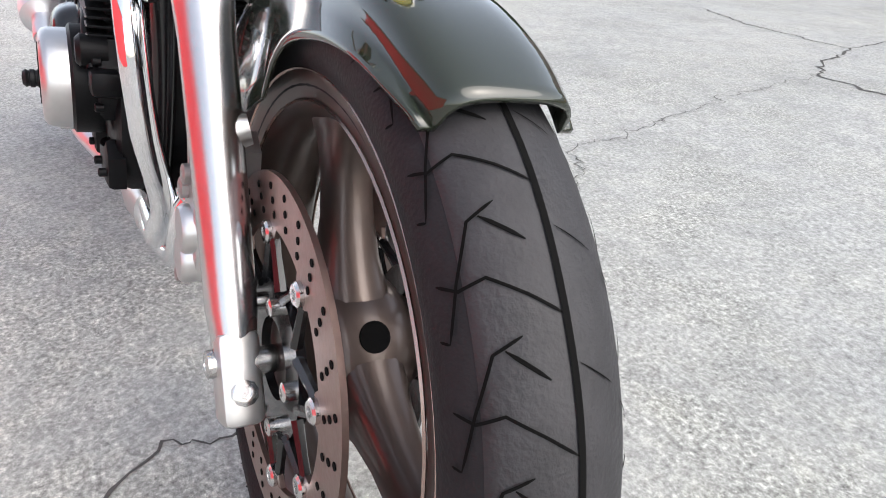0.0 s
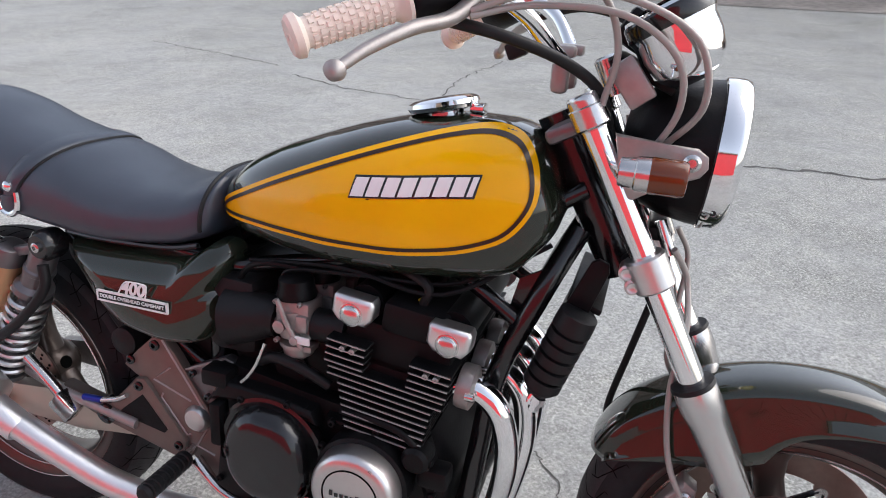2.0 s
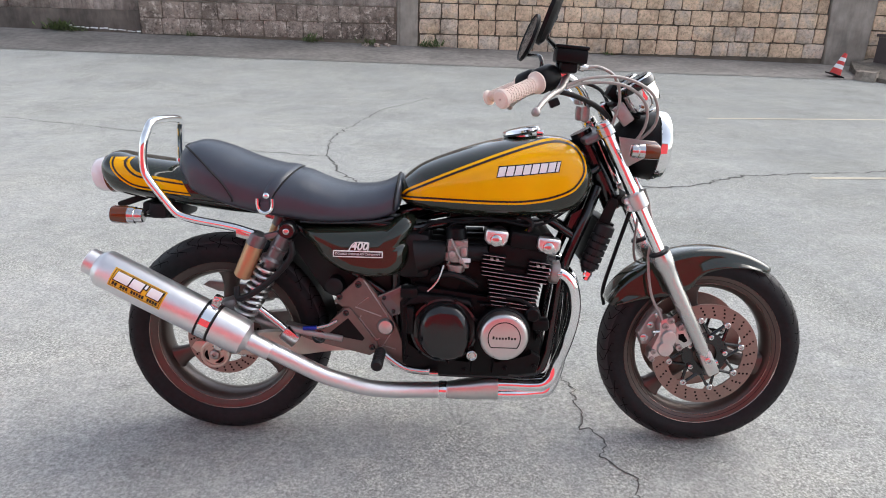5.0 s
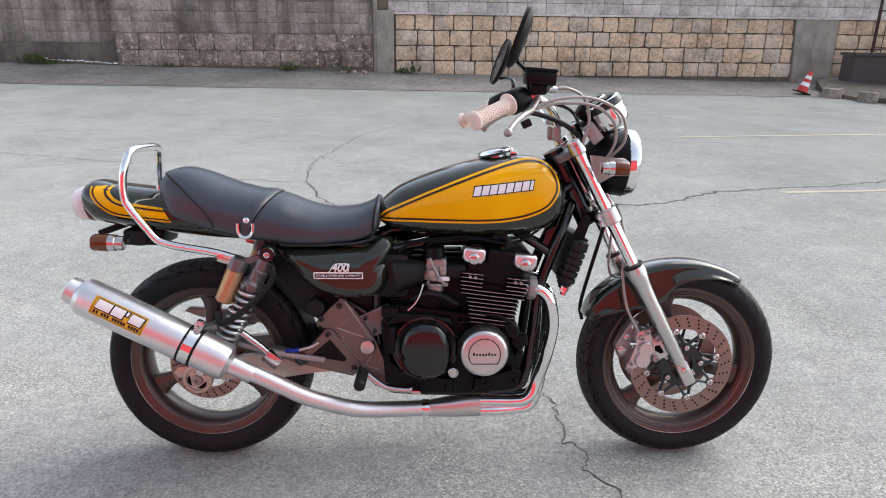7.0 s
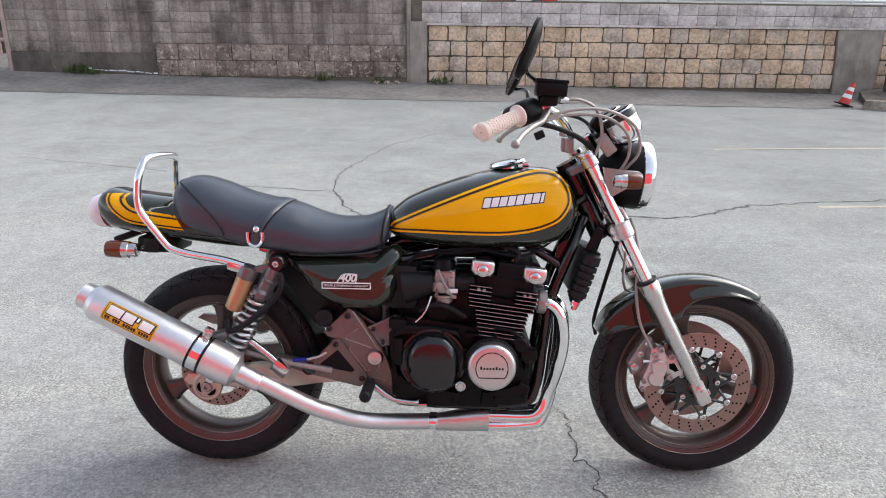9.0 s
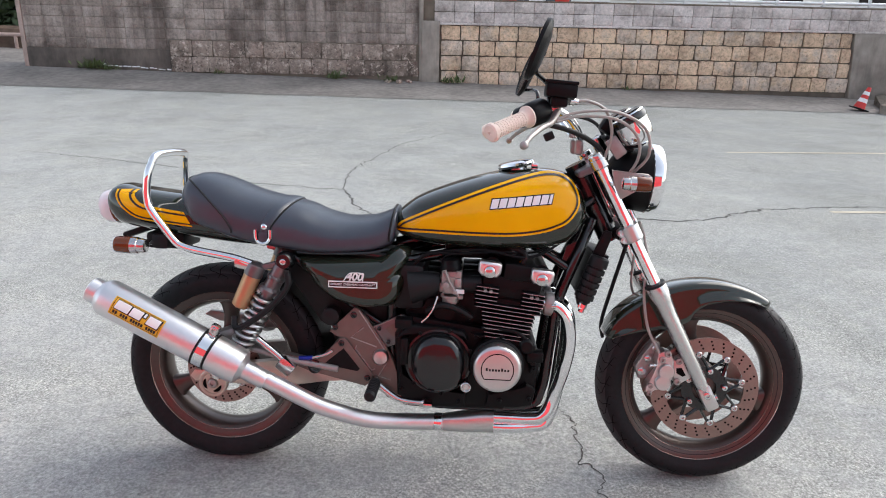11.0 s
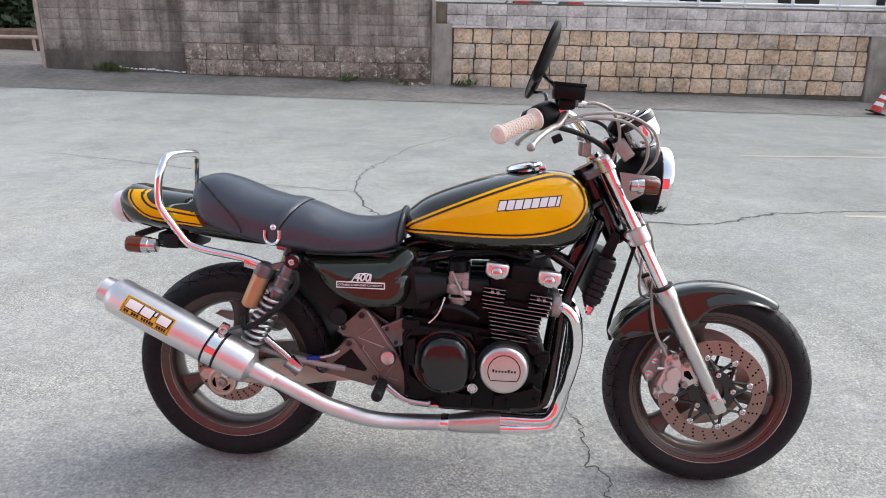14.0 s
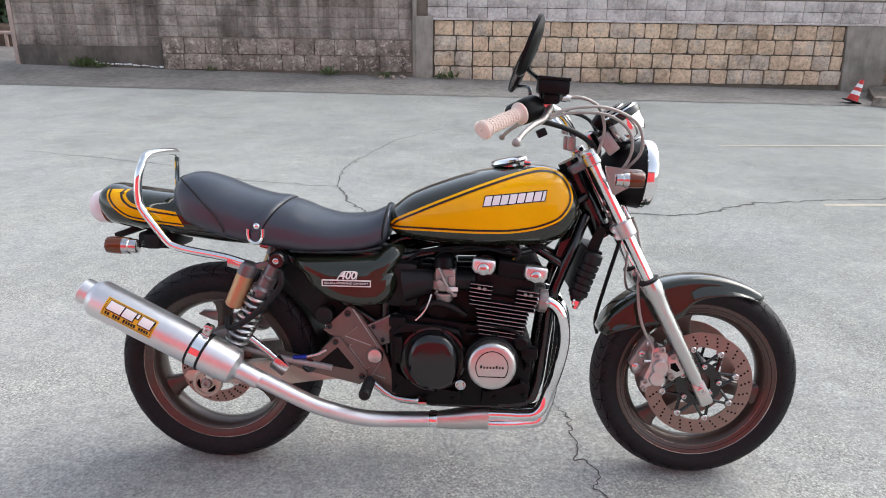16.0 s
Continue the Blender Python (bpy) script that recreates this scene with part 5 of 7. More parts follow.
# frame tubes
bm = bmesh.new()
for s in (1, -1):
    tube([V(0.375, 0.03 * s, 0.80), V(0.335, 0.075 * s, 0.71), V(0.284, 0.085 * s, 0.572), V(0.265, 0.085 * s, 0.434), V(0.245, 0.09 * s, 0.29), V(0.19, 0.09 * s, 0.238), V(-0.105, 0.09 * s, 0.234), V(-0.185, 0.09 * s, 0.262), V(-0.205, 0.09 * s, 0.40), V(-0.205, 0.09 * s, 0.66)], 0.0165, 12, bm=bm)
    tube([V(0.375, 0.03 * s, 0.86), V(0.20, 0.07 * s, 0.76), V(-0.10, 0.085 * s, 0.685), V(-0.20, 0.10 * s, 0.680), V(-0.52, 0.095 * s, 0.722), V(-0.80, 0.080 * s, 0.765)], 0.0135, 12, bm=bm)
    tube([V(-0.205, 0.09 * s, 0.45), V(-0.36, 0.095 * s, 0.56), V(-0.505, 0.100 * s, 0.680)], 0.0125, 12, bm=bm)
    tube([V(0.31, 0.08 * s, 0.66), V(0.18, 0.07 * s, 0.74)], 0.012, 10, bm=bm)
tube([V(0.36, 0, 0.88), V(0.1, 0, 0.80), V(-0.2, 0, 0.70)], 0.025, 12, bm=bm)
frame_part = part("frame", bm, BLACK, bike, "gloss black tubular steel cradle frame")
part("gusset", plate([(0.345, 0.75), (0.30, 0.725), (0.285, 0.66), (0.318, 0.66)], 0.062, 0.068, 0.001), BLACK, frame_part)
# added black plate keeps the gap between seat and tyre dark
part("seat_gap_block", plate([(-0.20, 0.685), (-0.545, 0.700), (-0.535, 0.625), (-0.460, 0.530), (-0.425, 0.470), (-0.360, 0.440), (-0.20, 0.44)], -0.082, 0.082, 0.012), SOFTBLACK, bike, "black plate added to fill the gap under the seat")
part("inner_fender", loft(bmesh.new(), [[V(RA + (RR + 0.018) * math.cos(t), b, RR + (RR + 0.018) * math.sin(t)) for b in (-0.060, -0.035, 0, 0.035, 0.060)] for t in np.linspace(radians(5), radians(62), 14)], False, False), SATINBLACK, bike)

# swing arm and rear brake
for s in (1, -1):
    sw = plate([(-0.20, 0.362), (-0.40, 0.345), (-0.56, 0.352), (-0.70, 0.336), (-0.775, 0.325), (-0.79, 0.305), (-0.775, 0.280), (-0.70, 0.276), (-0.52, 0.272), (-0.40, 0.295), (-0.20, 0.312)], 0.085 * s, 0.112 * s, 0.006)
    arm = part("swing_arm", sw, ARMALLOY if s > 0 else CAST, bike, "plain alloy swing arm")
    part("axle_nut", lathe([(0.022, 0), (0.022, 0.01), (0.016, 0.012), (0.016, 0.02), (0.008, 0.02)], V(RA, 0.112 * s, RR), SIDE * s, 6), ALLOY, arm)
HC = V(-0.744, 0.112, 0.279)
hang = lathe([(0.016, 0.0), (0.044, 0.0), (0.044, 0.013), (0.041, 0.016), (0.034, 0.016), (0.032, 0.013), (0.018, 0.013), (0.016, 0.016)], HC, SIDE, 36, closed=True)
join(hang, plate([(-0.700, 0.300), (-0.735, 0.322), (-0.800, 0.318), (-0.815, 0.298), (-0.800, 0.282), (-0.770, 0.285), (-0.735, 0.262)], 0.108, 0.122, 0.003))
hanger = part("caliper_hanger", hang, ARMALLOY, bike, "cast rear brake hanger with cut-outs")
# black crescents paint the shade of the hanger's cut-outs
bm = bmesh.new()
for k in range(3):
    rows_ = []
    for q in range(9):
        an = radians(30 + 120 * k + 9.5 * q)
        wd = 0.0055 * math.sin(math.pi * (q + 0.6) / 9.2)
        rows_.append([HC + SIDE * 0.0138 + Vector((math.cos(an), 0, math.sin(an))) * (0.0255 + wd * e) for e in (-1, 1)])
    loft(bm, rows_, False, False)
parts("hanger_hole_shade", bm, RECESS_SHADE, hanger, "", 0)
part("axle_bolt", lathe([(0.014, 0.0), (0.014, 0.020), (0.010, 0.023), (0.006, 0.023), (0.005, 0.018)], HC, SIDE, 18), CAST, hanger)
rc_ = box(V(-0.715, 0.085, 0.418), (0.085, 0.06, 0.045), 0.012, Matrix.Rotation(radians(-18), 4, "Y"))
part("rear_caliper", rc_, CAST, bike)
part("chain_guard", plate([(-0.56, 0.425), (-0.83, 0.445), (-0.85, 0.43), (-0.80, 0.41), (-0.56, 0.385)], -0.10, -0.085, 0.004), CAST, bike)
rod = tube([V(-0.66, 0.125, 0.405), V(-0.52, 0.135, 0.372), V(-0.36, 0.138, 0.345)], 0.010, 10)
part("torque_rod", rod, CAST, bike)
lk = tube([V(-0.60, 0.14, 0.43), V(-0.53, 0.145, 0.375), V(-0.50, 0.148, 0.335)], 0.011, 10)
join(lk, box(V(-0.512, 0.148, 0.352), (0.05, 0.03, 0.042), 0.006, Matrix.Rotation(radians(40), 4, "Y")))
part("brake_master_cylinder", lk, ALLOY, bike)
part("brake_fitting", tube([V(-0.475, 0.14, 0.375), V(-0.435, 0.14, 0.378)], 0.0065, 10), BLUE, bike, "blue anodised hose fitting")
part("fitting_line", tube([V(-0.435, 0.14, 0.378), V(-0.40, 0.14, 0.388), V(-0.375, 0.14, 0.402)], 0.005, 10), ALLOY, bike)

# shock absorbers
for s in (1, -1):
    A, B_ = V(-0.513, 0.138 * s, 0.668), V(-0.668, 0.138 * s, 0.372)
    d = (B_ - A).normalized()
    L = (B_ - A).length
    sh = part("shock_absorber", lathe([(0.016, -0.008), (0.021, 0.015), (0.0235, 0.028), (0.0235, 0.052), (0.0265, 0.055), (0.0265, 0.062), (0.0245, 0.064), (0.0245, 0.088), (0.033, 0.096), (0.034, 0.108), (0.019, 0.111), (0.018, L - 0.03), (0.033, L - 0.028), (0.033, L - 0.016), (0.017, L)], A, d, 28), SHOCKMETAL, bike, "dark grey alloy rear shock absorber")
    o = d.orthogonal().normalized()
    p = d.cross(o)
    helix = [A + d * (0.113 + (L - 0.145) * k / 200) + 0.0305 * (math.cos(k * 0.29) * o + math.sin(k * 0.29) * p) for k in range(201)]
    part("spring", tube(helix, 0.0054, 7, 1, smooth=False), SATIN, sh, "bare steel coil spring")
    part("shock_eye", lathe([(0.026, -0.02), (0.028, -0.012), (0.028, 0.012), (0.020, 0.022)], A, SIDE, 24), BLACK, sh)
    bm = bolt(bmesh.new(), A + SIDE * 0.022 * s, SIDE * s, 0.009, 0.005)
    part("shock_bolt", bm, ALLOY, sh)
    r0, r1 = V(-0.600, 0.142 * s, 0.640), V(-0.648, 0.142 * s, 0.528)
    dd = (r1 - r0).normalized()
    res = part("reservoir", lathe([(0.024, 0.0), (0.0255, 0.004), (0.0255, 0.118), (0.020, 0.123)], r0, dd, 28), GOLD, sh, "gold remote reservoir")
    part("reservoir_cap", lathe([(0.018, -0.02), (0.0255, -0.016), (0.0275, -0.010), (0.0275, 0.018), (0.025, 0.02)], r0, dd, 28), SHOCKMETAL, res)
    part("reservoir_link", box(V(-0.557, 0.140 * s, 0.652), (0.09, 0.022, 0.018), 0.005, Matrix.Rotation(radians(-15), 4, "Y")), SHOCKMETAL, res)
    part("reservoir_hose", tube([V(-0.500, 0.165 * s, 0.640), V(-0.498, 0.170 * s, 0.60), V(-0.54, 0.178 * s, 0.545), V(-0.60, 0.180 * s, 0.495), V(-0.65, 0.170 * s, 0.470), V(-0.66, 0.155 * s, 0.50)], 0.009, 10), SOFTBLACK, sh, "black hose to the reservoir")

# foot rest brackets
UPPER = [(-0.388, 0.456), (-0.359, 0.486), (-0.312, 0.532), (-0.298, 0.528), (-0.275, 0.500), (-0.216, 0.410), (-0.196, 0.376), (-0.167, 0.276), (-0.156, 0.265), (-0.212, 0.256), (-0.264, 0.314), (-0.337, 0.437), (-0.360, 0.438)]
REAR_ARM = [(-0.528, 0.388), (-0.443, 0.369), (-0.418, 0.369), (-0.358, 0.438), (-0.341, 0.441), (-0.333, 0.434), (-0.257, 0.332), (-0.263, 0.305), (-0.280, 0.293), (-0.444, 0.334), (-0.529, 0.365)]
HOLE1 = [(-0.344, 0.409), (-0.295, 0.348), (-0.302, 0.340), (-0.401, 0.357), (-0.393, 0.367)]
TAB = [(-0.259, 0.472), (-0.176, 0.512), (-0.161, 0.507), (-0.157, 0.493), (-0.197, 0.421), (-0.219, 0.411)]
for s in (1, -1):
    br = part("foot_bracket", plate(UPPER, 0.108 * s, 0.126 * s, 0.004), BRACKET, bike, "bronze-grey cast foot rest bracket")
    part("rear_arm", plate(REAR_ARM, 0.112 * s, 0.135 * s, 0.004), BRACKET, br)
    # black plate paints the shade of the bracket's opening
    part("bracket_recess_shade", plate(HOLE1, 0.1345 * s, 0.1362 * s, 0.0), SATINBLACK, br, "", 0)
    part("front_tab", plate(TAB, 0.100 * s, 0.122 * s, 0.004), SHOCKMETAL, br)
    part("tab_edge", tube([V(a, 0.1215 * s, h) for a, h in TAB[:-1]], 0.0022, 6, 1, smooth=False), CAST, br)
    part("tab_recess", plate([(-0.222, 0.471), (-0.190, 0.492), (-0.184, 0.466), (-0.197, 0.445)], 0.1215 * s, 0.1228 * s, 0.0), BRACKET, br, "", 0)
    rib = bmesh.new()
    for line in (((-0.286, 0.472), (-0.324, 0.441), (-0.247, 0.414)), ((-0.306, 0.416), (-0.311, 0.407), (-0.261, 0.341), (-0.251, 0.346)), ((-0.204, 0.313), (-0.241, 0.324), (-0.216, 0.367)), ((-0.300, 0.524), (-0.222, 0.404))):
        tube([V(a, 0.126 * s, h) for a, h in line], 0.0022, 6, 1, bm=rib, smooth=False)
    parts("bracket_rib", rib, CAST, br)
    bm = bmesh.new()
    for a, h, r, b in ((-0.315, 0.510, 0.010, 0.126), (-0.370, 0.470, 0.009, 0.126), (-0.350, 0.425, 0.009, 0.135), (-0.417, 0.382, 0.007, 0.135), (-0.381, 0.348, 0.006, 0.135), (-0.273, 0.321, 0.009, 0.135), (-0.240, 0.471, 0.006, 0.126), (-0.212, 0.431, 0.006, 0.126), (-0.174, 0.498, 0.012, 0.122)):
        bolt(bm, V(a, b * s, h), SIDE * s, r, 0.004)
    parts("bracket_bolt", bm, BLACK, br)
    part("pivot_cap", lathe([(0.025, -0.01), (0.025, 0.006), (0.020, 0.012), (0.003, 0.014)], V(-0.234, 0.126 * s, 0.384), SIDE * s, 28), SATIN, br, "domed metal pivot cap")
    part("pivot_nut", lathe([(0.020, -0.01), (0.020, 0.006), (0.012, 0.008), (0.010, 0.006)], V(-0.429, 0.135 * s, 0.349), SIDE * s, 20), BLACK, br)
    part("frame_bung", lathe([(0.026, -0.03), (0.026, 0.012), (0.02, 0.016)], V(-0.386, 0.112 * s, 0.500), SIDE * s, 24), SOFTBLACK, br)
    peg = tube([V(-0.250, 0.12 * s, 0.318), V(-0.247, 0.17 * s, 0.312)], 0.009, 10)
    pg = part("foot_peg", peg, ALLOY, br)
    rub = lathe([(0.011, 0.0), (0.016, 0.003)] + [q for k in range(8) for q in ((0.017, 0.006 + 0.012 * k), (0.017, 0.013 + 0.012 * k), (0.0148, 0.0145 + 0.012 * k), (0.0148, 0.0165 + 0.012 * k))] + [(0.017, 0.104), (0.012, 0.110), (0.002, 0.111)], V(-0.247, 0.148 * s, 0.312), (0, -s, 0.0), 16)
    part("peg_rubber", rub, SOFTBLACK, pg, "ribbed black rubber foot rest")
pedal = tube([V(-0.238, 0.135, 0.30), V(-0.18, 0.15, 0.266), V(-0.12, 0.165, 0.262), V(-0.095, 0.172, 0.268)], [0.012, 0.009, 0.008, 0.010], 10)
join(pedal, box(V(-0.088, 0.185, 0.270), (0.026, 0.04, 0.012), 0.003))
part("brake_pedal", pedal, ALLOY, bike, "alloy rear brake pedal")

# exhaust
ends = ((0.088, 0.194), (0.056, 0.194), (0.088, 0.163), (0.056, 0.163))
ports = (0.128, 0.043, -0.043, -0.128)
for i, b in enumerate(ports):
    eb, eh = ends[i]
    dx = 0.0 if i in (0,) else 0.012
    low = (0.090, 0.046, 0.064, 0.018)[i]
    pts = [V(0.222, b, 0.566), V(0.270, b, 0.562), V(0.304 + dx, b, 0.528), V(0.318 + dx, b * 0.97, 0.455), V(0.308 + dx, b * 0.6 + low * 0.4, 0.365), V(0.284 + dx, low, 0.265), V(0.256 + dx, low + 0.006, eh + 0.014), V(0.215, low * 0.5 + eb * 0.5, eh), V(0.15, eb, eh), V(0.09, eb, eh)]
    hd_ = part("exhaust_header", tube(pts, 0.0185, 16, 6), CHROME, bike, "chromed exhaust header pipe")
    part("header_flange", lathe([(0.032, -0.012), (0.034, -0.008), (0.034, 0.010), (0.026, 0.014), (0.020, 0.014)], V(0.250, b, 0.566), (1, 0, -0.1), 20), CAST, hd_)
    bm = bmesh.new()
    for k in (1, -1):
        bolt(bm, V(0.259, b + 0.030 * k, 0.567), (1, 0, 0), 0.007, 0.008)
    parts("flange_nut", bm, ALLOY, hd_)
rings = []
for a, b, h, wy, wz in ((0.108, 0.074, 0.179, 0.038, 0.037), (0.075, 0.076, 0.179, 0.038, 0.036), (0.03, 0.088, 0.177, 0.032, 0.032), (-0.03, 0.093, 0.174, 0.0255, 0.0262), (-0.045, 0.095, 0.174, 0.0245, 0.0245)):
    rings.append([V(a, b + wy * math.copysign(abs(math.cos(t)) ** 0.7, math.cos(t)), h + wz * math.copysign(abs(math.sin(t)) ** 0.7, math.sin(t))) for t in np.linspace(0, 2 * math.pi, 24, endpoint=False)])
col = part("collector", loft(bmesh.new(), rings), SATIN, bike, "polished exhaust collector box")
part("collector_clamp", lathe([(0.0265, -0.012), (0.028, -0.008), (0.028, 0.008), (0.0265, 0.012)], V(-0.06, 0.097, 0.174), (1, -0.1, 0), 28), CHROME, col)
midp = tube([V(-0.04, 0.094, 0.174), V(-0.095, 0.102, 0.175), V(-0.157, 0.115, 0.179), V(-0.225, 0.136, 0.187), V(-0.285, 0.157, 0.202), V(-0.35, 0.174, 0.226), V(-0.417, 0.188, 0.255), V(-0.539, 0.208, 0.325), V(-0.62, 0.212, 0.364)], 0.0245, 24)
part("link_pipe", midp, BRUSHED, bike, "brushed exhaust link pipe")
X0_, X1_ = V(-1.050, 0.212, 0.583), V(-0.607, 0.212, 0.357)
sd = (X1_ - X0_).normalized()
SL = (X1_ - X0_).length
sil = part("silencer", lathe([(0.024, 0.004), (0.032, 0.0), (0.0365, 0.004), (0.0365, 0.030), (0.0405, 0.032), (0.0495, 0.043), (0.0535, 0.052), (0.0535, SL - 0.045), (0.050, SL - 0.020), (0.031, SL - 0.010), (0.0275, SL - 0.006), (0.0275, SL + 0.055), (0.0255, SL + 0.06)], X0_, sd, 48), BRUSHED, bike, "brushed aluminium round silencer")
strap_c = X0_ + sd * (SL * 0.735)
part("silencer_clamp", lathe([(0.0538, -0.016), (0.0558, -0.014), (0.0558, 0.014), (0.0538, 0.016)], strap_c, sd, 48, closed=True), CHROME, sil, "bright clamp band")
for z_ in (-0.0185, 0.0185):
    part("clamp_rubber", lathe([(0.0545, z_ - 0.003), (0.0562, z_ - 0.002), (0.0562, z_ + 0.002), (0.0545, z_ + 0.003)], strap_c, sd, 48, closed=True), SOFTBLACK, sil)
side_up = sd.cross(Vector((0, 1, 0))).normalized()
if side_up.z < 0:
    side_up = -side_up
part("clamp_lug", box(strap_c + side_up * 0.068 + SIDE * 0.01, (0.026, 0.022, 0.036), 0.006, Matrix.Rotation(radians(27), 4, "Y")), ALLOY, sil)
bm = bolt(bmesh.new(), strap_c + side_up * 0.073 + SIDE * 0.021, SIDE, 0.008, 0.005)
part("clamp_bolt", bm, ALLOY, sil)


def on_silencer(x, y, lift):
    """A point on the silencer's skin: along it, and round it from its right side upwards."""
    an = y / 0.0535
    return X0_ + sd * x + (0.0535 + lift) * (math.cos(an) * SIDE + math.sin(an) * side_up)


def skin(x0, x1, y0, y1, lift, shear=0.0):
    rows = [[on_silencer(x0 + (x1 - x0) * i / 6 + shear * (y0 + (y1 - y0) * j / 6 - y0), y0 + (y1 - y0) * j / 6, lift) for j in range(7)] for i in range(7)]
    return loft(bmesh.new(), rows, False, False)


lab = part("silencer_label", skin(0.090, 0.242, -0.013, 0.041, 0.0008), LABELY, sil, "yellow maker's label", 60)
bm = bmesh.new()
for x0, x1, y0, y1 in ((0.094, 0.238, 0.0370, 0.0382), (0.094, 0.238, -0.0095, -0.0083), (0.094, 0.0955, -0.0095, 0.0382), (0.2365, 0.238, -0.0095, 0.0382)):
    join(bm, skin(x0, x1, y0, y1, 0.0014))
for k in range(17):
    if k not in (2, 6, 12):
        join(bm, skin(0.1005 + 0.0078 * k, 0.1065 + 0.0078 * k, -0.0058, 0.0035, 0.0014))
parts("label_mark", bm, BLACK, lab, "", 60)
bm, bw = bmesh.new(), bmesh.new()
for x0, x1 in ((0.100, 0.141), (0.145, 0.178), (0.184, 0.190), (0.196, 0.231)):
    y0 = 0.022 if x1 - x0 < 0.01 else 0.0090
    join(bm, skin(x0 - 0.002, x1 + 0.003, y0 - 0.003, 0.0352, 0.0014, 0.1))
    join(bw, skin(x0, x1, y0, 0.0335, 0.002, 0.1))
parts("label_shadow", bm, BLACK, lab, "", 60)
parts("label_bar", bw, WHITE, lab, "white bold shapes on the label", 60)

# oil cooler and the ribbed cylinder beside it
CROT = Matrix.Rotation(radians(18), 4, "Y")
oc = box(V(0.372, -0.025, 0.640), (0.034, 0.20, 0.13), 0.006, CROT)
cooler = part("oil_cooler", oc, SATINBLACK, bike, "black finned oil cooler")
bm = bmesh.new()
for k in range(10):
    z = -0.055 + 0.0122 * k
    join(bm, box(V(0.372, -0.025, 0.640) + CROT.to_3x3() @ Vector((0.018, 0, z)), (0.010, 0.196, 0.004), 0.0, CROT))
parts("cooler_fin", bm, SATINBLACK, cooler)
part("cooler_top", box(V(0.372, -0.025, 0.640) + CROT.to_3x3() @ Vector((0.004, 0, 0.070)), (0.052, 0.215, 0.010), 0.003, CROT), SATINBLACK, cooler)
part("cooler_stay", plate([(0.366, 0.692), (0.402, 0.688), (0.426, 0.762), (0.424, 0.774), (0.410, 0.780), (0.400, 0.774)], 0.084, 0.092, 0.002), SATINBLACK, cooler)
part("cooler_rod", tube([V(0.352, -0.12, 0.570), V(0.352, 0.10, 0.566)], 0.006, 8), CHROME, cooler)
q0, q1 = V(0.394, 0.100, 0.700), V(0.352, 0.100, 0.575)
qd = (q1 - q0).normalized()
prof = [(0.022, -0.004), (0.0275, 0.0)]
for k in range(6):
    z = 0.012 + 0.020 * k
    prof += [(0.0285, z), (0.0290, z + 0.0140), (0.0225, z + 0.0150), (0.0225, z + 0.0190)]
prof += [(0.024, 0.133), (0.019, 0.138), (0.012, 0.15)]
rb = part("ribbed_cover", lathe(prof, q0, qd, 24), SOFTBLACK, bike, "ribbed black rubber cover")
part("hose_union", lathe([(0.011, 0.0), (0.011, 0.012), (0.0085, 0.013), (0.0085, 0.024), (0.006, 0.026)], q1 + qd * 0.012 + Vector((0.006, -0.010, 0)), qd, 6), CHROME, rb, "chromed hose union")
part("cover_clip", tube([q1 + Vector((-0.004, -0.012, 0)), q1 + Vector((-0.012, -0.014, -0.02)), q1 + Vector((0.006, -0.012, -0.022))], 0.004, 8), CHROME, rb)

# headlamp
hl = V(0.546, 0, 0.923)
hx = Vector((1, 0, -0.045)).normalized()
shell = part("headlamp", lathe([(0.010, -0.135), (0.045, -0.130), (0.078, -0.105), (0.092, -0.065), (0.0975, -0.030), (0.0990, -0.008)], hl, hx, 48), SATINBLACK, bike, "round headlamp in a black shell")
part("headlamp_rim", lathe([(0.0985, -0.018), (0.1020, -0.016), (0.1030, -0.008), (0.1030, 0.006), (0.1005, 0.013), (0.0965, 0.016), (0.0925, 0.016), (0.0915, 0.010), (0.0915, -0.012)], hl, hx, 64, closed=True), CHROME, shell, "chromed rim")
part("headlamp_gasket", lathe([(0.0880, 0.004), (0.0895, 0.0125), (0.0920, 0.0135), (0.0925, 0.008)], hl, hx, 64, closed=True), BLACK, shell, "thin black gasket")
part("headlamp_reflector", lathe([(0.0900, 0.000), (0.0840, -0.016), (0.0700, -0.040), (0.0500, -0.060), (0.0260, -0.072), (0.0100, -0.074), (0.0100, -0.076), (0.0260, -0.074), (0.0500, -0.062), (0.0700, -0.042), (0.0850, -0.018), (0.0910, -0.001)], hl, hx, 48), CHROME, shell, "bright lamp reflector")
part("headlamp_bulb", lathe([(0.010, -0.074), (0.010, -0.050), (0.012, -0.046), (0.012, -0.030), (0.006, -0.024), (0.001, -0.023)], hl, hx, 20), LENSR, shell)
lens_ob = part("headlamp_lens", lathe([(0.0900, -0.001), (0.0895, 0.008), (0.082, 0.0135), (0.060, 0.019), (0.035, 0.0225), (0.010, 0.024), (0.001, 0.024), (0.001, 0.020), (0.010, 0.020), (0.035, 0.0185), (0.060, 0.015), (0.082, 0.0095), (0.086, -0.001)], hl, hx, 64), LENSY, shell, "fluted yellow headlamp glass")
flute = bmesh.new()
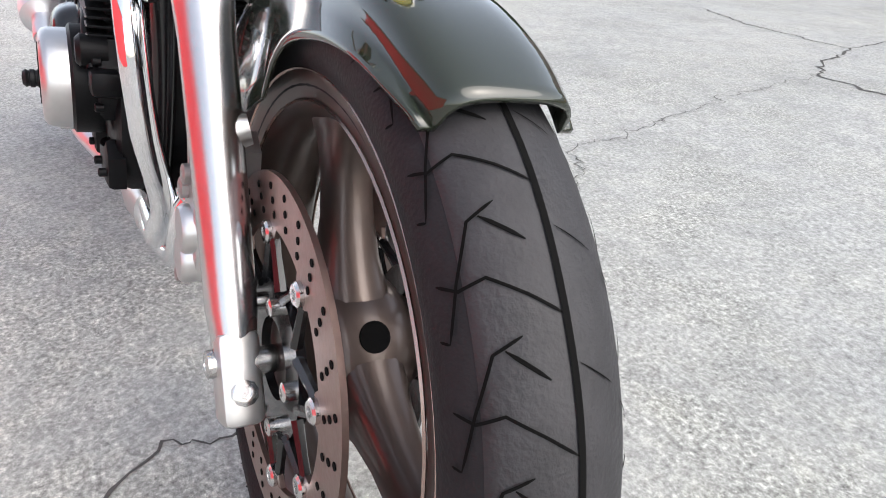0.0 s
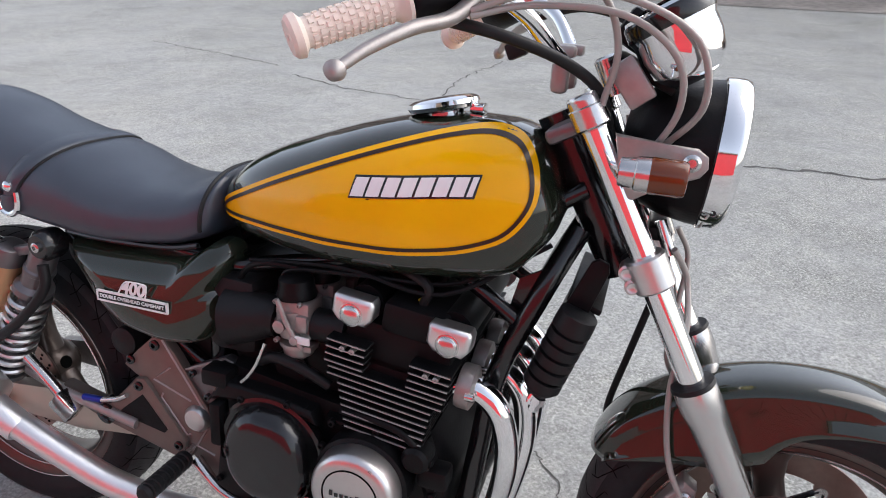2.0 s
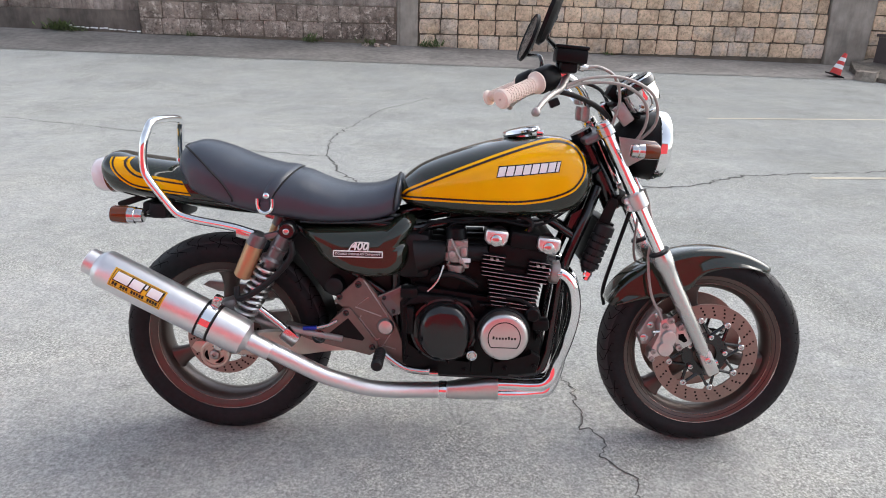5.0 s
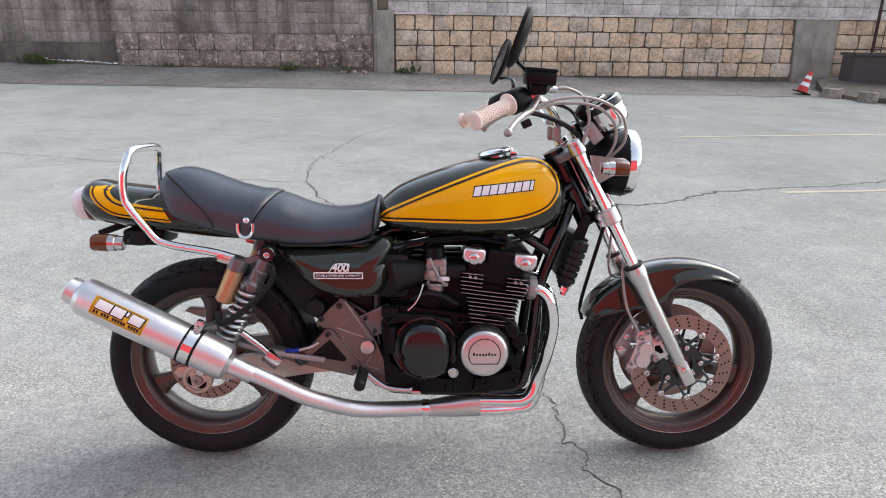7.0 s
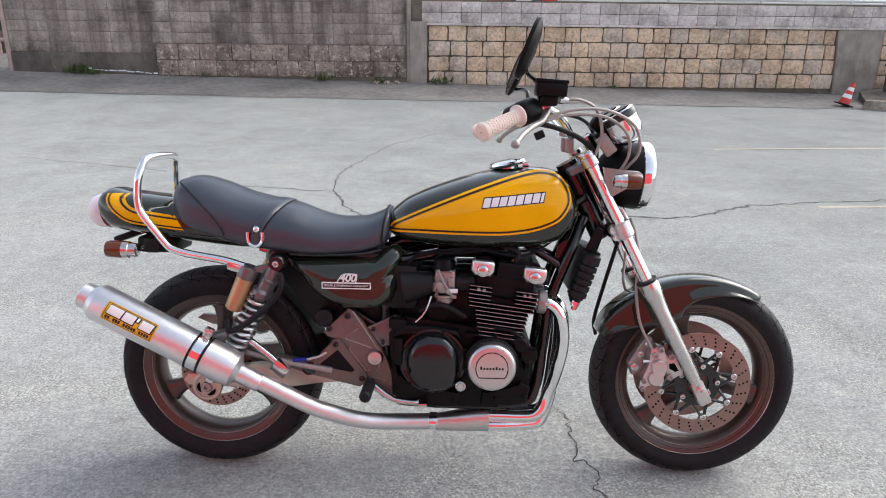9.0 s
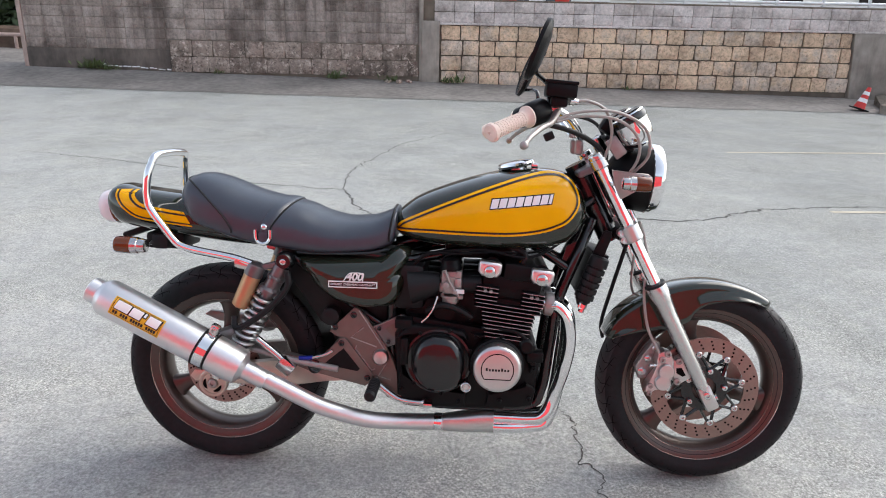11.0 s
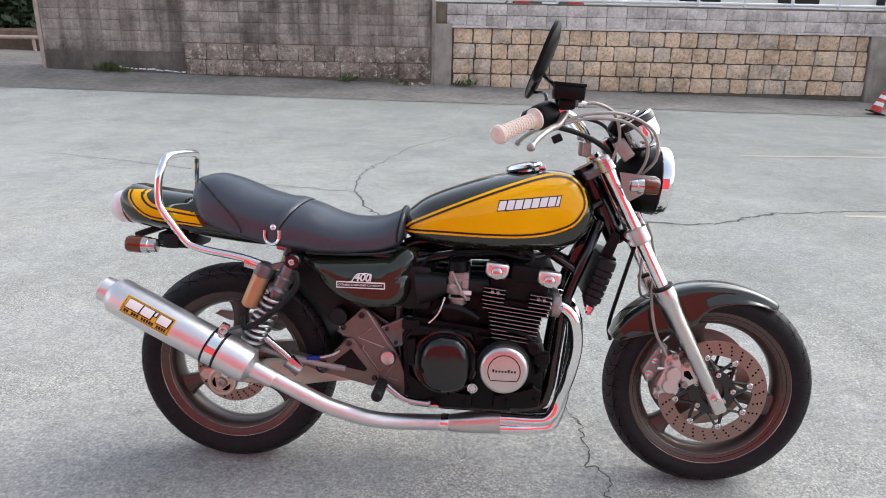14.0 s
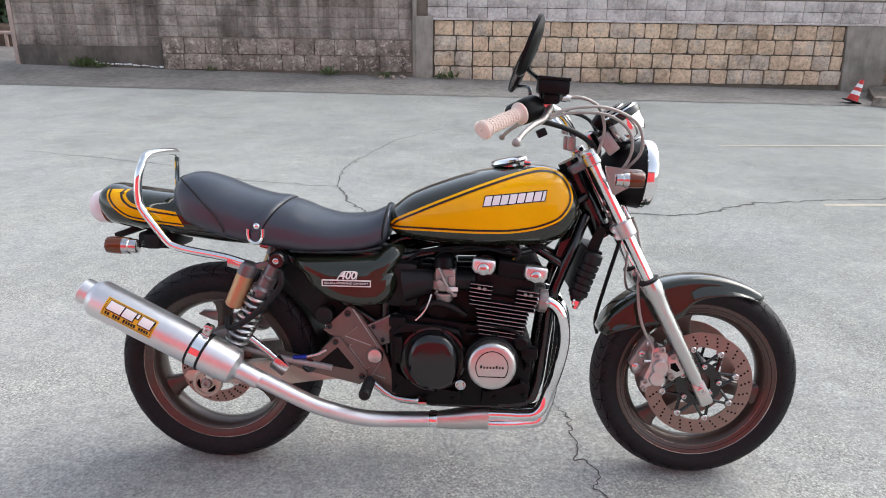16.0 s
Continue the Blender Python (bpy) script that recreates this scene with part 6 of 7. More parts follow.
for k in range(-26, 27):
    y = k * 0.0031
    hgt = math.sqrt(max(0.0, 0.081 ** 2 - y * y))
    if hgt < 0.012:
        continue
    for z0, z1 in ((-hgt, min(hgt, -0.004)), (-0.002, min(hgt, 0.046)), (0.048, hgt)):
        if z1 - z0 < 0.008 or z0 < -hgt:
            continue
        pts = []
        for j in range(5):
            z = z0 + (z1 - z0) * j / 4
            pts.append(hl + hx * float(np.interp(math.hypot(y, z), [0, 0.01, 0.035, 0.06, 0.082, 0.09], [0.024, 0.024, 0.0225, 0.019, 0.0135, 0.006])) + Vector((0.045 * z, y, z)))
        tube(pts, [0.0007, 0.0011, 0.0011, 0.0011, 0.0007], 5, 1, bm=flute, smooth=False)
tagged(part("lens_flute", flute, LENSY, lens_ob, "moulded glass flutes"), kind="stuff")
for s in (1, -1):
    ear = plate([(0.408, 0.954), (0.470, 0.947), (0.508, 0.945), (0.521, 0.936), (0.523, 0.922), (0.515, 0.910), (0.470, 0.891), (0.440, 0.872), (0.426, 0.872)], 0.106 * s, 0.113 * s, 0.003)
    st = part("headlamp_stay", ear, CAST, bike, "grey alloy headlamp stay")
    part("stay_bolt", lathe([(0.011, -0.01), (0.011, 0.004), (0.007, 0.007), (0.005, 0.004), (0.001, 0.004)], V(0.503, 0.113 * s, 0.928), SIDE * s, 18), ALLOY, st)
    part("stay_hole", lathe([(0.009, 0), (0.009, 0.001), (0.0005, 0.001)], V(0.470, 0.1132 * s, 0.926), SIDE * s, 18), CAST, st, "", 0)


def blinker(at, d, stalk_from, label, k=1.0):
    d = Vector(d).normalized()

    def turned(name, profile, material, parent, lb=""):
        return part(name, lathe([(r_ * k, z_ * k) for r_, z_ in profile], at, d, 32), material, parent, lb)

    body = turned("turn_signal", [(0.010, -0.044), (0.019, -0.042), (0.021, -0.034), (0.021, -0.022), (0.0235, -0.020), (0.0245, -0.006), (0.0245, -0.002)], ALLOY, bike, label)
    turned("signal_lens", [(0.0242, -0.004), (0.0250, 0.0), (0.0245, 0.039), (0.0225, 0.0445), (0.0190, 0.0455), (0.0180, 0.0430), (0.0165, 0.0430), (0.0155, 0.0450), (0.0120, 0.0450), (0.0110, 0.0425), (0.0095, 0.0425), (0.0085, 0.0445), (0.0020, 0.0445)], AMBER, body, "amber lens")
    part("signal_stalk", tube([stalk_from, at - d * 0.024 * k], 0.0065, 12), CHROME, body)
    return body


for s in (1, -1):
    blinker(V(0.458, 0.190 * s, 0.922), (1, 0, -0.02), V(0.446, 0.11 * s, 0.924), "chrome front turn signal with amber lens", 0.85)
    blinker(V(-0.957, 0.150 * s, 0.700), (-1, 0, 0.03), V(-0.905, 0.07 * s, 0.705), "chrome rear turn signal with amber lens")
    part("signal_mount", box(V(-0.895, 0.085 * s, 0.705), (0.05, 0.05, 0.045), 0.010), SOFTBLACK, bike)

# gauges, bars and controls
for s in (1, -1):
    gd = Vector((0.52, 0, -0.85)).normalized()
    g0 = V(0.440, 0.072 * s, 1.108)
    cup = part("gauge", lathe([(0.040, 0.0), (0.050, 0.002), (0.0535, 0.010), (0.0535, 0.028), (0.051, 0.034), (0.051, 0.055), (0.046, 0.078), (0.034, 0.094), (0.014, 0.101), (0.002, 0.102)], g0, gd, 40), CHROME, bike, "chrome bullet-shaped instrument")
    part("gauge_band", lathe([(0.0520, 0.006), (0.0546, 0.009), (0.0546, 0.026), (0.0520, 0.030)], g0, gd, 40, closed=True), BLACK, cup)
    part("gauge_face", lathe([(0.044, -0.001), (0.044, -0.002), (0.001, -0.002)], g0, gd, 32), BLACK, cup)
part("gauge_bracket", box(V(0.43, 0, 1.025), (0.09, 0.16, 0.012), 0.004, Matrix.Rotation(radians(25), 4, "Y")), SATINBLACK, bike)
part("idiot_light_panel", box(V(0.415, 0, 1.075), (0.05, 0.05, 0.05), 0.008, Matrix.Rotation(radians(30), 4, "Y")), SATINBLACK, bike)
half = [V(0.325, 0.0, 1.035), V(0.325, 0.045, 1.035), V(0.315, 0.085, 1.045), V(0.285, 0.125, 1.085), V(0.245, 0.155, 1.108), V(0.205, 0.18, 1.106), V(0.160, 0.208, 1.092), V(0.060, 0.293, 1.046)]
bars = [Vector((p.x, -p.y, p.z)) for p in half[:0:-1]] + half
bar = part("handlebar", tube(bars, 0.011, 14, 6), CHROME, bike, "chromed handlebar")
for s in (1, -1):
    rs = box(V(0.322, 0.045 * s, 1.012), (0.024, 0.022, 0.045), 0.008)
    join(rs, box(V(0.322, 0.045 * s, 1.045), (0.036, 0.026, 0.016), 0.005))
    part("bar_riser", rs, CAST, bar)
    gi, go = V(0.160, 0.208 * s, 1.092), V(0.058, 0.295 * s, 1.045)
    gdir = (go - gi).normalized()
    GL = (go - gi).length
    prof = [(0.0115, 0.0), (0.029, 0.001), (0.0295, 0.006), (0.022, 0.011), (0.018, 0.018)]
    prof += [(0.0175, GL - 0.018), (0.0255, GL - 0.012), (0.0245, GL - 0.004), (0.020, GL), (0.004, GL), (0.003, GL - 0.005)]
    grip = part("grip", lathe(prof, gi, gdir, 28), GRIPMAT, bar, "cream rubber grip with raised blocks")
    bx = gdir.orthogonal().normalized()
    by = gdir.cross(bx)
    blocks = bmesh.new()
    for k in range(11):
        z0 = 0.021 + (GL - 0.042) * k / 11
        z1 = z0 + (GL - 0.042) / 11 * 0.74
        for j in range(12):
            a0 = 2 * math.pi * (j + 0.5 * (k % 2)) / 12
            ring = []
            for rad, cut in ((0.0168, 0.0), (0.0196, 0.05)):
                for an, z in ((a0 + cut, z0 + 0.0006), (a0 + 0.40 - cut, z0 + 0.0006), (a0 + 0.40 - cut, z1 - 0.0006), (a0 + cut, z1 - 0.0006)):
                    ring.append(blocks.verts.new(gi + gdir * z + (bx * math.cos(an) + by * math.sin(an)) * rad))
            blocks.faces.new(ring[4:])
            for q in range(4):
                blocks.faces.new((ring[q], ring[(q + 1) % 4], ring[4 + (q + 1) % 4], ring[4 + q]))
    bmesh.ops.recalc_face_normals(blocks, faces=blocks.faces)
    tagged(part("grip_block", blocks, GRIPMAT, grip, "", 0), kind="stuff")
    sw = lathe([(0.020, -0.064), (0.029, -0.060), (0.0335, -0.05), (0.0335, -0.006), (0.030, 0.0)], gi, gdir, 24)
    switch = part("switch_housing", sw, SATINBLACK, bar)
    part("switch_button", box(gi - gdir * 0.03 + Vector((-0.022, 0, 0.016)), (0.014, 0.014, 0.010), 0.003), REDPAINT, switch, "red switch")
    pb_ = gi - gdir * 0.072
    perch = part("lever_perch", box(pb_ + Vector((0.012, 0, 0.0)), (0.05, 0.032, 0.032), 0.008), ALLOY, bar)
    lever = [pb_ + Vector((0.030, -0.005 * s, -0.004)), V(0.220, 0.215 * s, 1.078), V(0.192, 0.268 * s, 1.064), V(0.162, 0.315 * s, 1.042), V(0.142, 0.350 * s, 1.020)]
    lv = tube(lever, [0.010, 0.009, 0.008, 0.007, 0.006], 10)
    lathe([(0.002, -0.012), (0.008, -0.009), (0.012, 0.0), (0.008, 0.009), (0.002, 0.012)], lever[-1], (0.3, -1 * s, -0.4), 18, lv)
    part("brake_lever" if s > 0 else "clutch_lever", lv, CAST, perch, "satin alloy lever with ball end")
    # mirrors
    mc = V(0.170, 0.275 * s, 1.255) if s > 0 else V(0.186, -0.30, 1.244)
    md = Vector((-0.93, 0.13 * s, 0.34)).normalized()
    upv = Vector((0.36, 0, 1)).normalized()
    sidev = md.cross(upv).normalized()
    upv = sidev.cross(md).normalized()
    rings = []
    for z, k in ((0.000, 0.90), (-0.004, 1.0), (0.006, 1.02), (0.014, 0.86), (0.020, 0.55), (0.022, 0.05)):
        rings.append([mc - md * z + k * (0.062 * math.cos(t) * sidev + 0.078 * math.sin(t) * upv) for t in np.linspace(0, 2 * math.pi, 32, endpoint=False)])
    mir = part("mirror", loft(bmesh.new(), rings), SATINBLACK, bar, "oval black rear-view mirror")
    part("mirror_glass", loft(bmesh.new(), [[mc + md * 0.0012 + k * (0.055 * math.cos(t) * sidev + 0.070 * math.sin(t) * upv) for t in np.linspace(0, 2 * math.pi, 32, endpoint=False)] for k in (1.0, 0.02)]), GLASS, mir, "", 0)
    part("mirror_stem", tube([pb_ + Vector((0.005, 0, 0.01)), pb_ + Vector((0.0, 0, 0.06)), mc - md * 0.015 - upv * 0.05, mc - md * 0.018], 0.0062, 10), BLACK, mir)
mcb = box(V(0.243, 0.190, 1.160), (0.082, 0.060, 0.036), 0.006, Matrix.Rotation(radians(4), 4, "Y"))
mcyl = part("brake_reservoir", mcb, SATINBLACK, bar, "black square brake fluid reservoir")
part("reservoir_lid", box(V(0.243, 0.190, 1.181), (0.087, 0.064, 0.009), 0.003, Matrix.Rotation(radians(4), 4, "Y")), SATINBLACK, mcyl)
part("reservoir_base", box(V(0.240, 0.188, 1.132), (0.045, 0.034, 0.030), 0.008), SATINBLACK, mcyl)
part("banjo_bolt", lathe([(0.011, 0), (0.011, 0.014), (0.008, 0.016), (0.008, 0.024)], V(0.268, 0.18, 1.135), (1, 0.25, -0.1), 12), ALLOY, mcyl)

# hoses and cables
HOSES = (
    ([(0.285, 0.175, 1.134), (0.325, 0.165, 1.136), (0.375, 0.14, 1.112), (0.398, 0.12, 1.05), (0.385, 0.10, 0.97), (0.40, 0.08, 0.90), (0.455, 0.06, 0.83)], 0.0044, HOSE, "grey braided brake hose"),
    ([(0.235, 0.20, 1.086), (0.30, 0.18, 1.108), (0.40, 0.155, 1.110), (0.485, 0.13, 1.07), (0.505, 0.115, 1.00), (0.475, 0.09, 0.95), (0.43, 0.07, 0.91)], 0.0044, HOSE, "grey throttle cable"),
    ([(0.235, 0.20, 1.080), (0.30, 0.17, 1.096), (0.40, 0.145, 1.092), (0.465, 0.125, 1.05), (0.478, 0.11, 0.99), (0.45, 0.09, 0.93), (0.41, 0.07, 0.89)], 0.0044, HOSE, "grey throttle cable"),
    ([(0.200, 0.19, 1.075), (0.27, 0.165, 1.060), (0.335, 0.12, 1.035), (0.38, 0.09, 1.00), (0.40, 0.06, 0.94)], 0.0075, SOFTBLACK, "black wiring sheath"),
    ([(0.235, -0.20, 1.086), (0.32, -0.17, 1.105), (0.40, -0.13, 1.08), (0.43, -0.10, 1.00), (0.42, -0.06, 0.92)], 0.0055, SOFTBLACK, "black clutch cable"),
    ([(0.503, 0.075, 0.805), (0.521, 0.056, 0.774), (0.530, 0.050, 0.749), (0.537, 0.074, 0.691), (0.530, 0.088, 0.60), (0.545, 0.100, 0.50), (0.580, 0.105, 0.43), (0.592, 0.108, 0.400)], 0.0044, HOSE, "grey brake hose to the caliper"),
    ([(0.510, -0.060, 0.800), (0.532, -0.067, 0.755), (0.530, -0.060, 0.68), (0.526, -0.055, 0.600), (0.540, -0.066, 0.556), (0.560, -0.085, 0.53), (0.59, -0.105, 0.42)], 0.0044, HOSE, "grey brake hose to the caliper"),
    ([(0.495, -0.020, 0.80), (0.500, -0.032, 0.74), (0.491, -0.042, 0.686), (0.470, -0.072, 0.570), (0.450, -0.093, 0.455), (0.46, -0.105, 0.40)], 0.0062, SOFTBLACK, "black speedometer cable"),
)
for pts, r, m, lb in HOSES:
    part("hose", tube([V(*p) for p in pts], r, 10), m, bike, lb)
for s in (1, -1):
    part("hose_ferrule", tube([V(0.480, 0.048 * s, 0.835), V(0.500, 0.055 * s, 0.790)], 0.0085, 10), ALLOY, bike)
part("hose_joint", box(V(0.478, 0, 0.815), (0.025, 0.10, 0.02), 0.005), SATINBLACK, bike)
part("key_barrel", lathe([(0.018, -0.03), (0.018, 0.02), (0.012, 0.024)], V(0.385, 0, 1.02), (-0.45, 0, 0.9), 20), ALLOY, bike)
part("fork_decal", box(V(0.418, 0.092, 1.015), (0.060, 0.012, 0.036), 0.004, Matrix.Rotation(radians(52), 4, "Y")), CAST, bike)
part("loose_connector", box(V(0.243, -0.033, 1.04), (0.030, 0.022, 0.024), 0.004, Matrix.Rotation(radians(-25), 4, "Y")), SOFTBLACK, bike)

# front calipers
CAL = [(0.581, 0.424), (0.599, 0.433), (0.618, 0.427), (0.625, 0.408), (0.632, 0.376), (0.628, 0.347), (0.619, 0.320), (0.598, 0.312), (0.581, 0.322), (0.574, 0.308), (0.564, 0.293), (0.551, 0.302), (0.553, 0.324), (0.565, 0.345), (0.580, 0.366), (0.579, 0.386), (0.576, 0.400)]
for s in (1, -1):
    cal = part("brake_caliper", plate(CAL, 0.076 * s, 0.112 * s, 0.007), SATIN, bike, "two-piston alloy brake caliper")
    ps = bmesh.new()
    for a, h in ((0.606, 0.370), (0.598, 0.336)):
        lathe([(0.024, -0.02), (0.024, 0.006), (0.021, 0.010), (0.002, 0.011)], V(a, 0.112 * s, h), SIDE * s, 28, ps)
    join(ps, box(V(0.602, 0.112 * s, 0.353), (0.030, 0.016, 0.036), 0.004))
    parts("piston_housing", ps, SATIN, cal)
    part("caliper_bracket", plate([(0.631, 0.399), (0.652, 0.408), (0.681, 0.366), (0.686, 0.346), (0.649, 0.322), (0.636, 0.332)], 0.078 * s, 0.096 * s, 0.004), SATIN, cal)
    # black plate paints the shade of the bracket's slot
    part("bracket_slot_shade", plate([(0.640, 0.375), (0.655, 0.378), (0.670, 0.355), (0.660, 0.350), (0.642, 0.360)], 0.0955 * s, 0.0968 * s, 0.0), RECESS_SHADE, cal, "", 0)
    bt = bmesh.new()
    for a, h, r in ((0.607, 0.424, 0.010), (0.592, 0.406, 0.010), (0.564, 0.325, 0.008), (0.562, 0.301, 0.008), (0.645, 0.398, 0.010), (0.645, 0.335, 0.010)):
        bolt(bt, V(a, (0.112 if a < 0.63 else 0.097) * s, h), SIDE * s, r, 0.006)
    parts("caliper_bolt", bt, CAST, cal)
    part("bleed_nipple", tube([V(0.580, 0.106 * s, 0.386), V(0.556, 0.112 * s, 0.386)], [0.006, 0.004], 10), ALLOY, cal)
    part("caliper_rear", plate([(0.525, 0.366), (0.550, 0.409), (0.574, 0.455), (0.596, 0.440), (0.594, 0.393), (0.567, 0.332), (0.540, 0.328)], 0.045 * s, 0.072 * s, 0.008), CAST, cal)
    rb_ = bmesh.new()
    for a, h, r in ((0.545, 0.355, 0.012), (0.560, 0.395, 0.010), (0.580, 0.428, 0.009)):
        lathe([(r, -0.01), (r, 0.005), (r * 0.6, 0.008), (0.001, 0.008)], V(a, 0.072 * s, h), SIDE * s, 16, rb_)
    parts("caliper_boss", rb_, ALLOY, cal)

# ---- things in the yard ----
def cone(at, tilt, turn):
    c = thing("traffic_cone", "red traffic cone with white bands leaning on the kerb", "traffic cone", Matrix.Translation(at) @ Matrix.Rotation(turn, 4, "Z") @ Matrix.Rotation(tilt, 4, "Y") @ Matrix.Scale(0.86, 4))
    part("cone_body", lathe([(0.120, 0.02), (0.112, 0.05), (0.040, 0.47), (0.034, 0.48), (0.002, 0.48)], (0, 0, 0), (0, 0, 1), 28), CONERED, c)
    for z0, z1 in ((0.15, 0.235), (0.31, 0.385)):
        r = lambda z: 0.112 - (z - 0.05) * (0.072 / 0.42) + 0.0015
        part("reflective_band", lathe([(r(z0) - 0.004, z0), (r(z0), z0), (r(z1), z1), (r(z1) - 0.004, z1)], (0, 0, 0), (0, 0, 1), 28, closed=True), WHITE, c, "white band")
    part("cone_base", box((0, 0, 0.012), (0.30, 0.30, 0.026), 0.008), SOFTBLACK, c, "black weighted base")
    return c


cz = ground_z(6.50, 11.36)
cone((6.50, 11.36, cz + 0.035), radians(17), radians(0))

# unseen red building behind the camera, assumed from the red reflections and sized by them
red_building = thing("unseen_red_building", "unseen red building, assumed from its red reflections", "building")
SX0, SX1, SY, SH = -5.6, 3.5, -4.5, 2.6
part("wall", box(((SX0 + SX1) / 2, SY - 1.5, SH / 2), (SX1 - SX0, 3.0, SH)), REDWALL, red_building, "", 0)
part("roof", box(((SX0 + SX1) / 2, SY - 1.5, SH + 0.06), (SX1 - SX0 + 0.3, 3.2, 0.12)), CEMENT, red_building, "", 0)
bm = bmesh.new()
for k in range(45):
    join(bm, box((SX0 + 0.1 + 0.2 * k, SY + 0.012, SH / 2), (0.05, 0.03, SH - 0.02)))
tagged(part("cladding_rib", bm, REDWALL, red_building, "", 0), kind="stuff")

# ---- wall pieces ----
# right-hand wall: four courses of tan stone, pale coping blocks above
base = lambda u: 0.42 - 0.0172 * u - 0.05
part_mesh_rng = random.Random(11)
for nm_, u0_, u1_, z0_, z1_, d0_ in (("wall_joint_1", 0.09, 8.50, 0.05, 1.53, 0.0), ("wall_joint_2", -5.34, -0.33, 0.3, 1.135, -0.035)):
    tagged(new(nm_, mesh_of(nm_, wall_box(u0_, u1_, z0_, z1_, d0_ + 0.022, 0.058), MORTAR, 0)), "old weathered mortar between the stones", "mortar", kind="structure")
Z_STONE = 1.53
for row in range(4):
    z1 = Z_STONE - 0.295 * row
    z0 = z1 - 0.295
    u = 0.10 + part_mesh_rng.uniform(0, 0.04)
    END = 8.49 + 0.03 * row
    while u < END - 0.01:
        L = part_mesh_rng.uniform(0.31, 0.46)
        L = END - u if END - u - L < 0.2 else L
        rough_piece("stone", u, u + L, max(z0, 0.1), z1, -0.03 + part_mesh_rng.uniform(-0.012, 0.012), 0.10, STONE, wall_right)
        u += L
    u = 9.50
    while u < 12.5:
        L = part_mesh_rng.uniform(0.30, 0.52)
        rough_piece("stone", u, u + L, max(z0, 0.05), z1, -0.03 + part_mesh_rng.uniform(-0.012, 0.012), 0.10, STONE, wall_right)
        u += L
for k, (z0, z1) in enumerate(((1.575, 1.78), (1.78, 1.99))):
    for i in range(34):
        u0 = -0.02 + 0.4 * i
        piece("coping_block", max(u0, -0.02), u0 + 0.4, z0, z1, 0.03, 0.11, BLOCKCAP, wall_right, 0.004)
for nm, u0, u1, z0, z1, d0, d1 in (("pillar_1", -0.26, 0.09, 0.1, 1.60, -0.06, 0.38), ("pillar_2", -0.32, -0.24, 0.1, 4.2, -0.03, 0.38), ("pillar_3", 8.50, 9.47, 0.0, 1.57, -0.05, 0.3)):
    bm = wall_box(u0, u1, z0, z1, d0, d1, 0.01)
    if nm == "pillar_3":
        for v in bm.verts:
            if (v.co.x - EYE_X) * HY - (v.co.y - EYE_Y) * HX < 8.6:
                v.co += Vector((HY, -HX, 0)) * 0.085 * (1.57 - v.co.z)
    tagged(new(nm, mesh_of(nm, bm, CEMENT, 40)), "grey rendered concrete pillar in the wall", "pillar", kind="structure")
tagged(new("trim_1", mesh_of("trim_1", wall_box(0.09, 13.0, 1.53, 1.575, -0.06, 0.2, 0.006), BLOCKCAP, 40)), "pale mortar ledge over the stones", "ledge", kind="structure")

# left-hand wall: grey blocks in rows of 0.2 m over a stone footing that steps
for row in range(16):
    z0 = 1.14 + 0.2 * row - (0.2 if row == -1 else 0)
    for i in range(21):
        u0 = -8.2 + 0.4 * i
        u1 = min(u0 + 0.4, -0.33)
        if u1 - max(u0, -8.2) > 0.05:
            piece("block", max(u0, -8.2), u1, z0, z0 + 0.2, 0.0, 0.10, BLOCK, wall_left, 0.004)
for i in range(8):
    piece("block", -8.2 + 0.4 * i, -8.2 + 0.4 * (i + 1) if i < 7 else -5.35, 0.94, 1.14, 0.0, 0.10, BLOCK, wall_left, 0.004)
for row in range(2):
    z1 = 1.13 - 0.31 * row
    u = -5.33
    while u < -0.45:
        L = min(part_mesh_rng.uniform(0.30, 0.46), -0.33 - u)
        if L > 0.1:
            rough_piece("footing_stone", u, u + L, z1 - 0.31, z1, -0.06 + part_mesh_rng.uniform(-0.02, 0.02), 0.10, DARKSTONE, wall_left, 0.004)
        u += L
tagged(new("trim_2", mesh_of("trim_2", wall_box(-8.2, -5.34, 0.3, 0.94, -0.02, 0.1, 0.01), mat("dark_cement", (0.12, 0.096, 0.082), 0.92, streak=0.5, var=0.6, scale=4), 40)), "dark stained concrete footing", "footing", kind="structure")

chip_rng = random.Random(23)
for k in range(16):
    u = -6.75 + 0.088 * k
    z = 0.60 - 0.0195 * (u + 6.0) + chip_rng.uniform(-0.012, 0.012) - 0.003 * k
    L = chip_rng.uniform(0.05, 0.10)
    ob = new("plaster_chip", mesh_of("plaster_chip", wall_box(u, u + L, z, z + chip_rng.uniform(0.012, 0.030), -0.034, -0.012, 0.004), WHITE, 0))
    ob.parent = wall_left

# weeds along the wall foot
def weed(bm, u, d, n, size):
    x, y = yard(u, d)
    r = random.Random(int(u * 100))
    for _ in range(n):
        a = r.uniform(0, 6.28)
        q = Vector((x + r.gauss(0, size * 0.5), y + r.gauss(0, size * 0.25), ground_z(x, y) + r.uniform(0, size * 0.4)))
        t = q + Vector((math.cos(a), math.sin(a), r.uniform(0.5, 1.6))) * size * r.uniform(0.2, 0.5)
        s = Vector((-math.sin(a), math.cos(a), 0)) * size * 0.07
        vs = [bm.verts.new(p) for p in (q - s * 0.4, (q + t) / 2 - s, t, (q + t) / 2 + s)]
        bm.faces.new(vs)


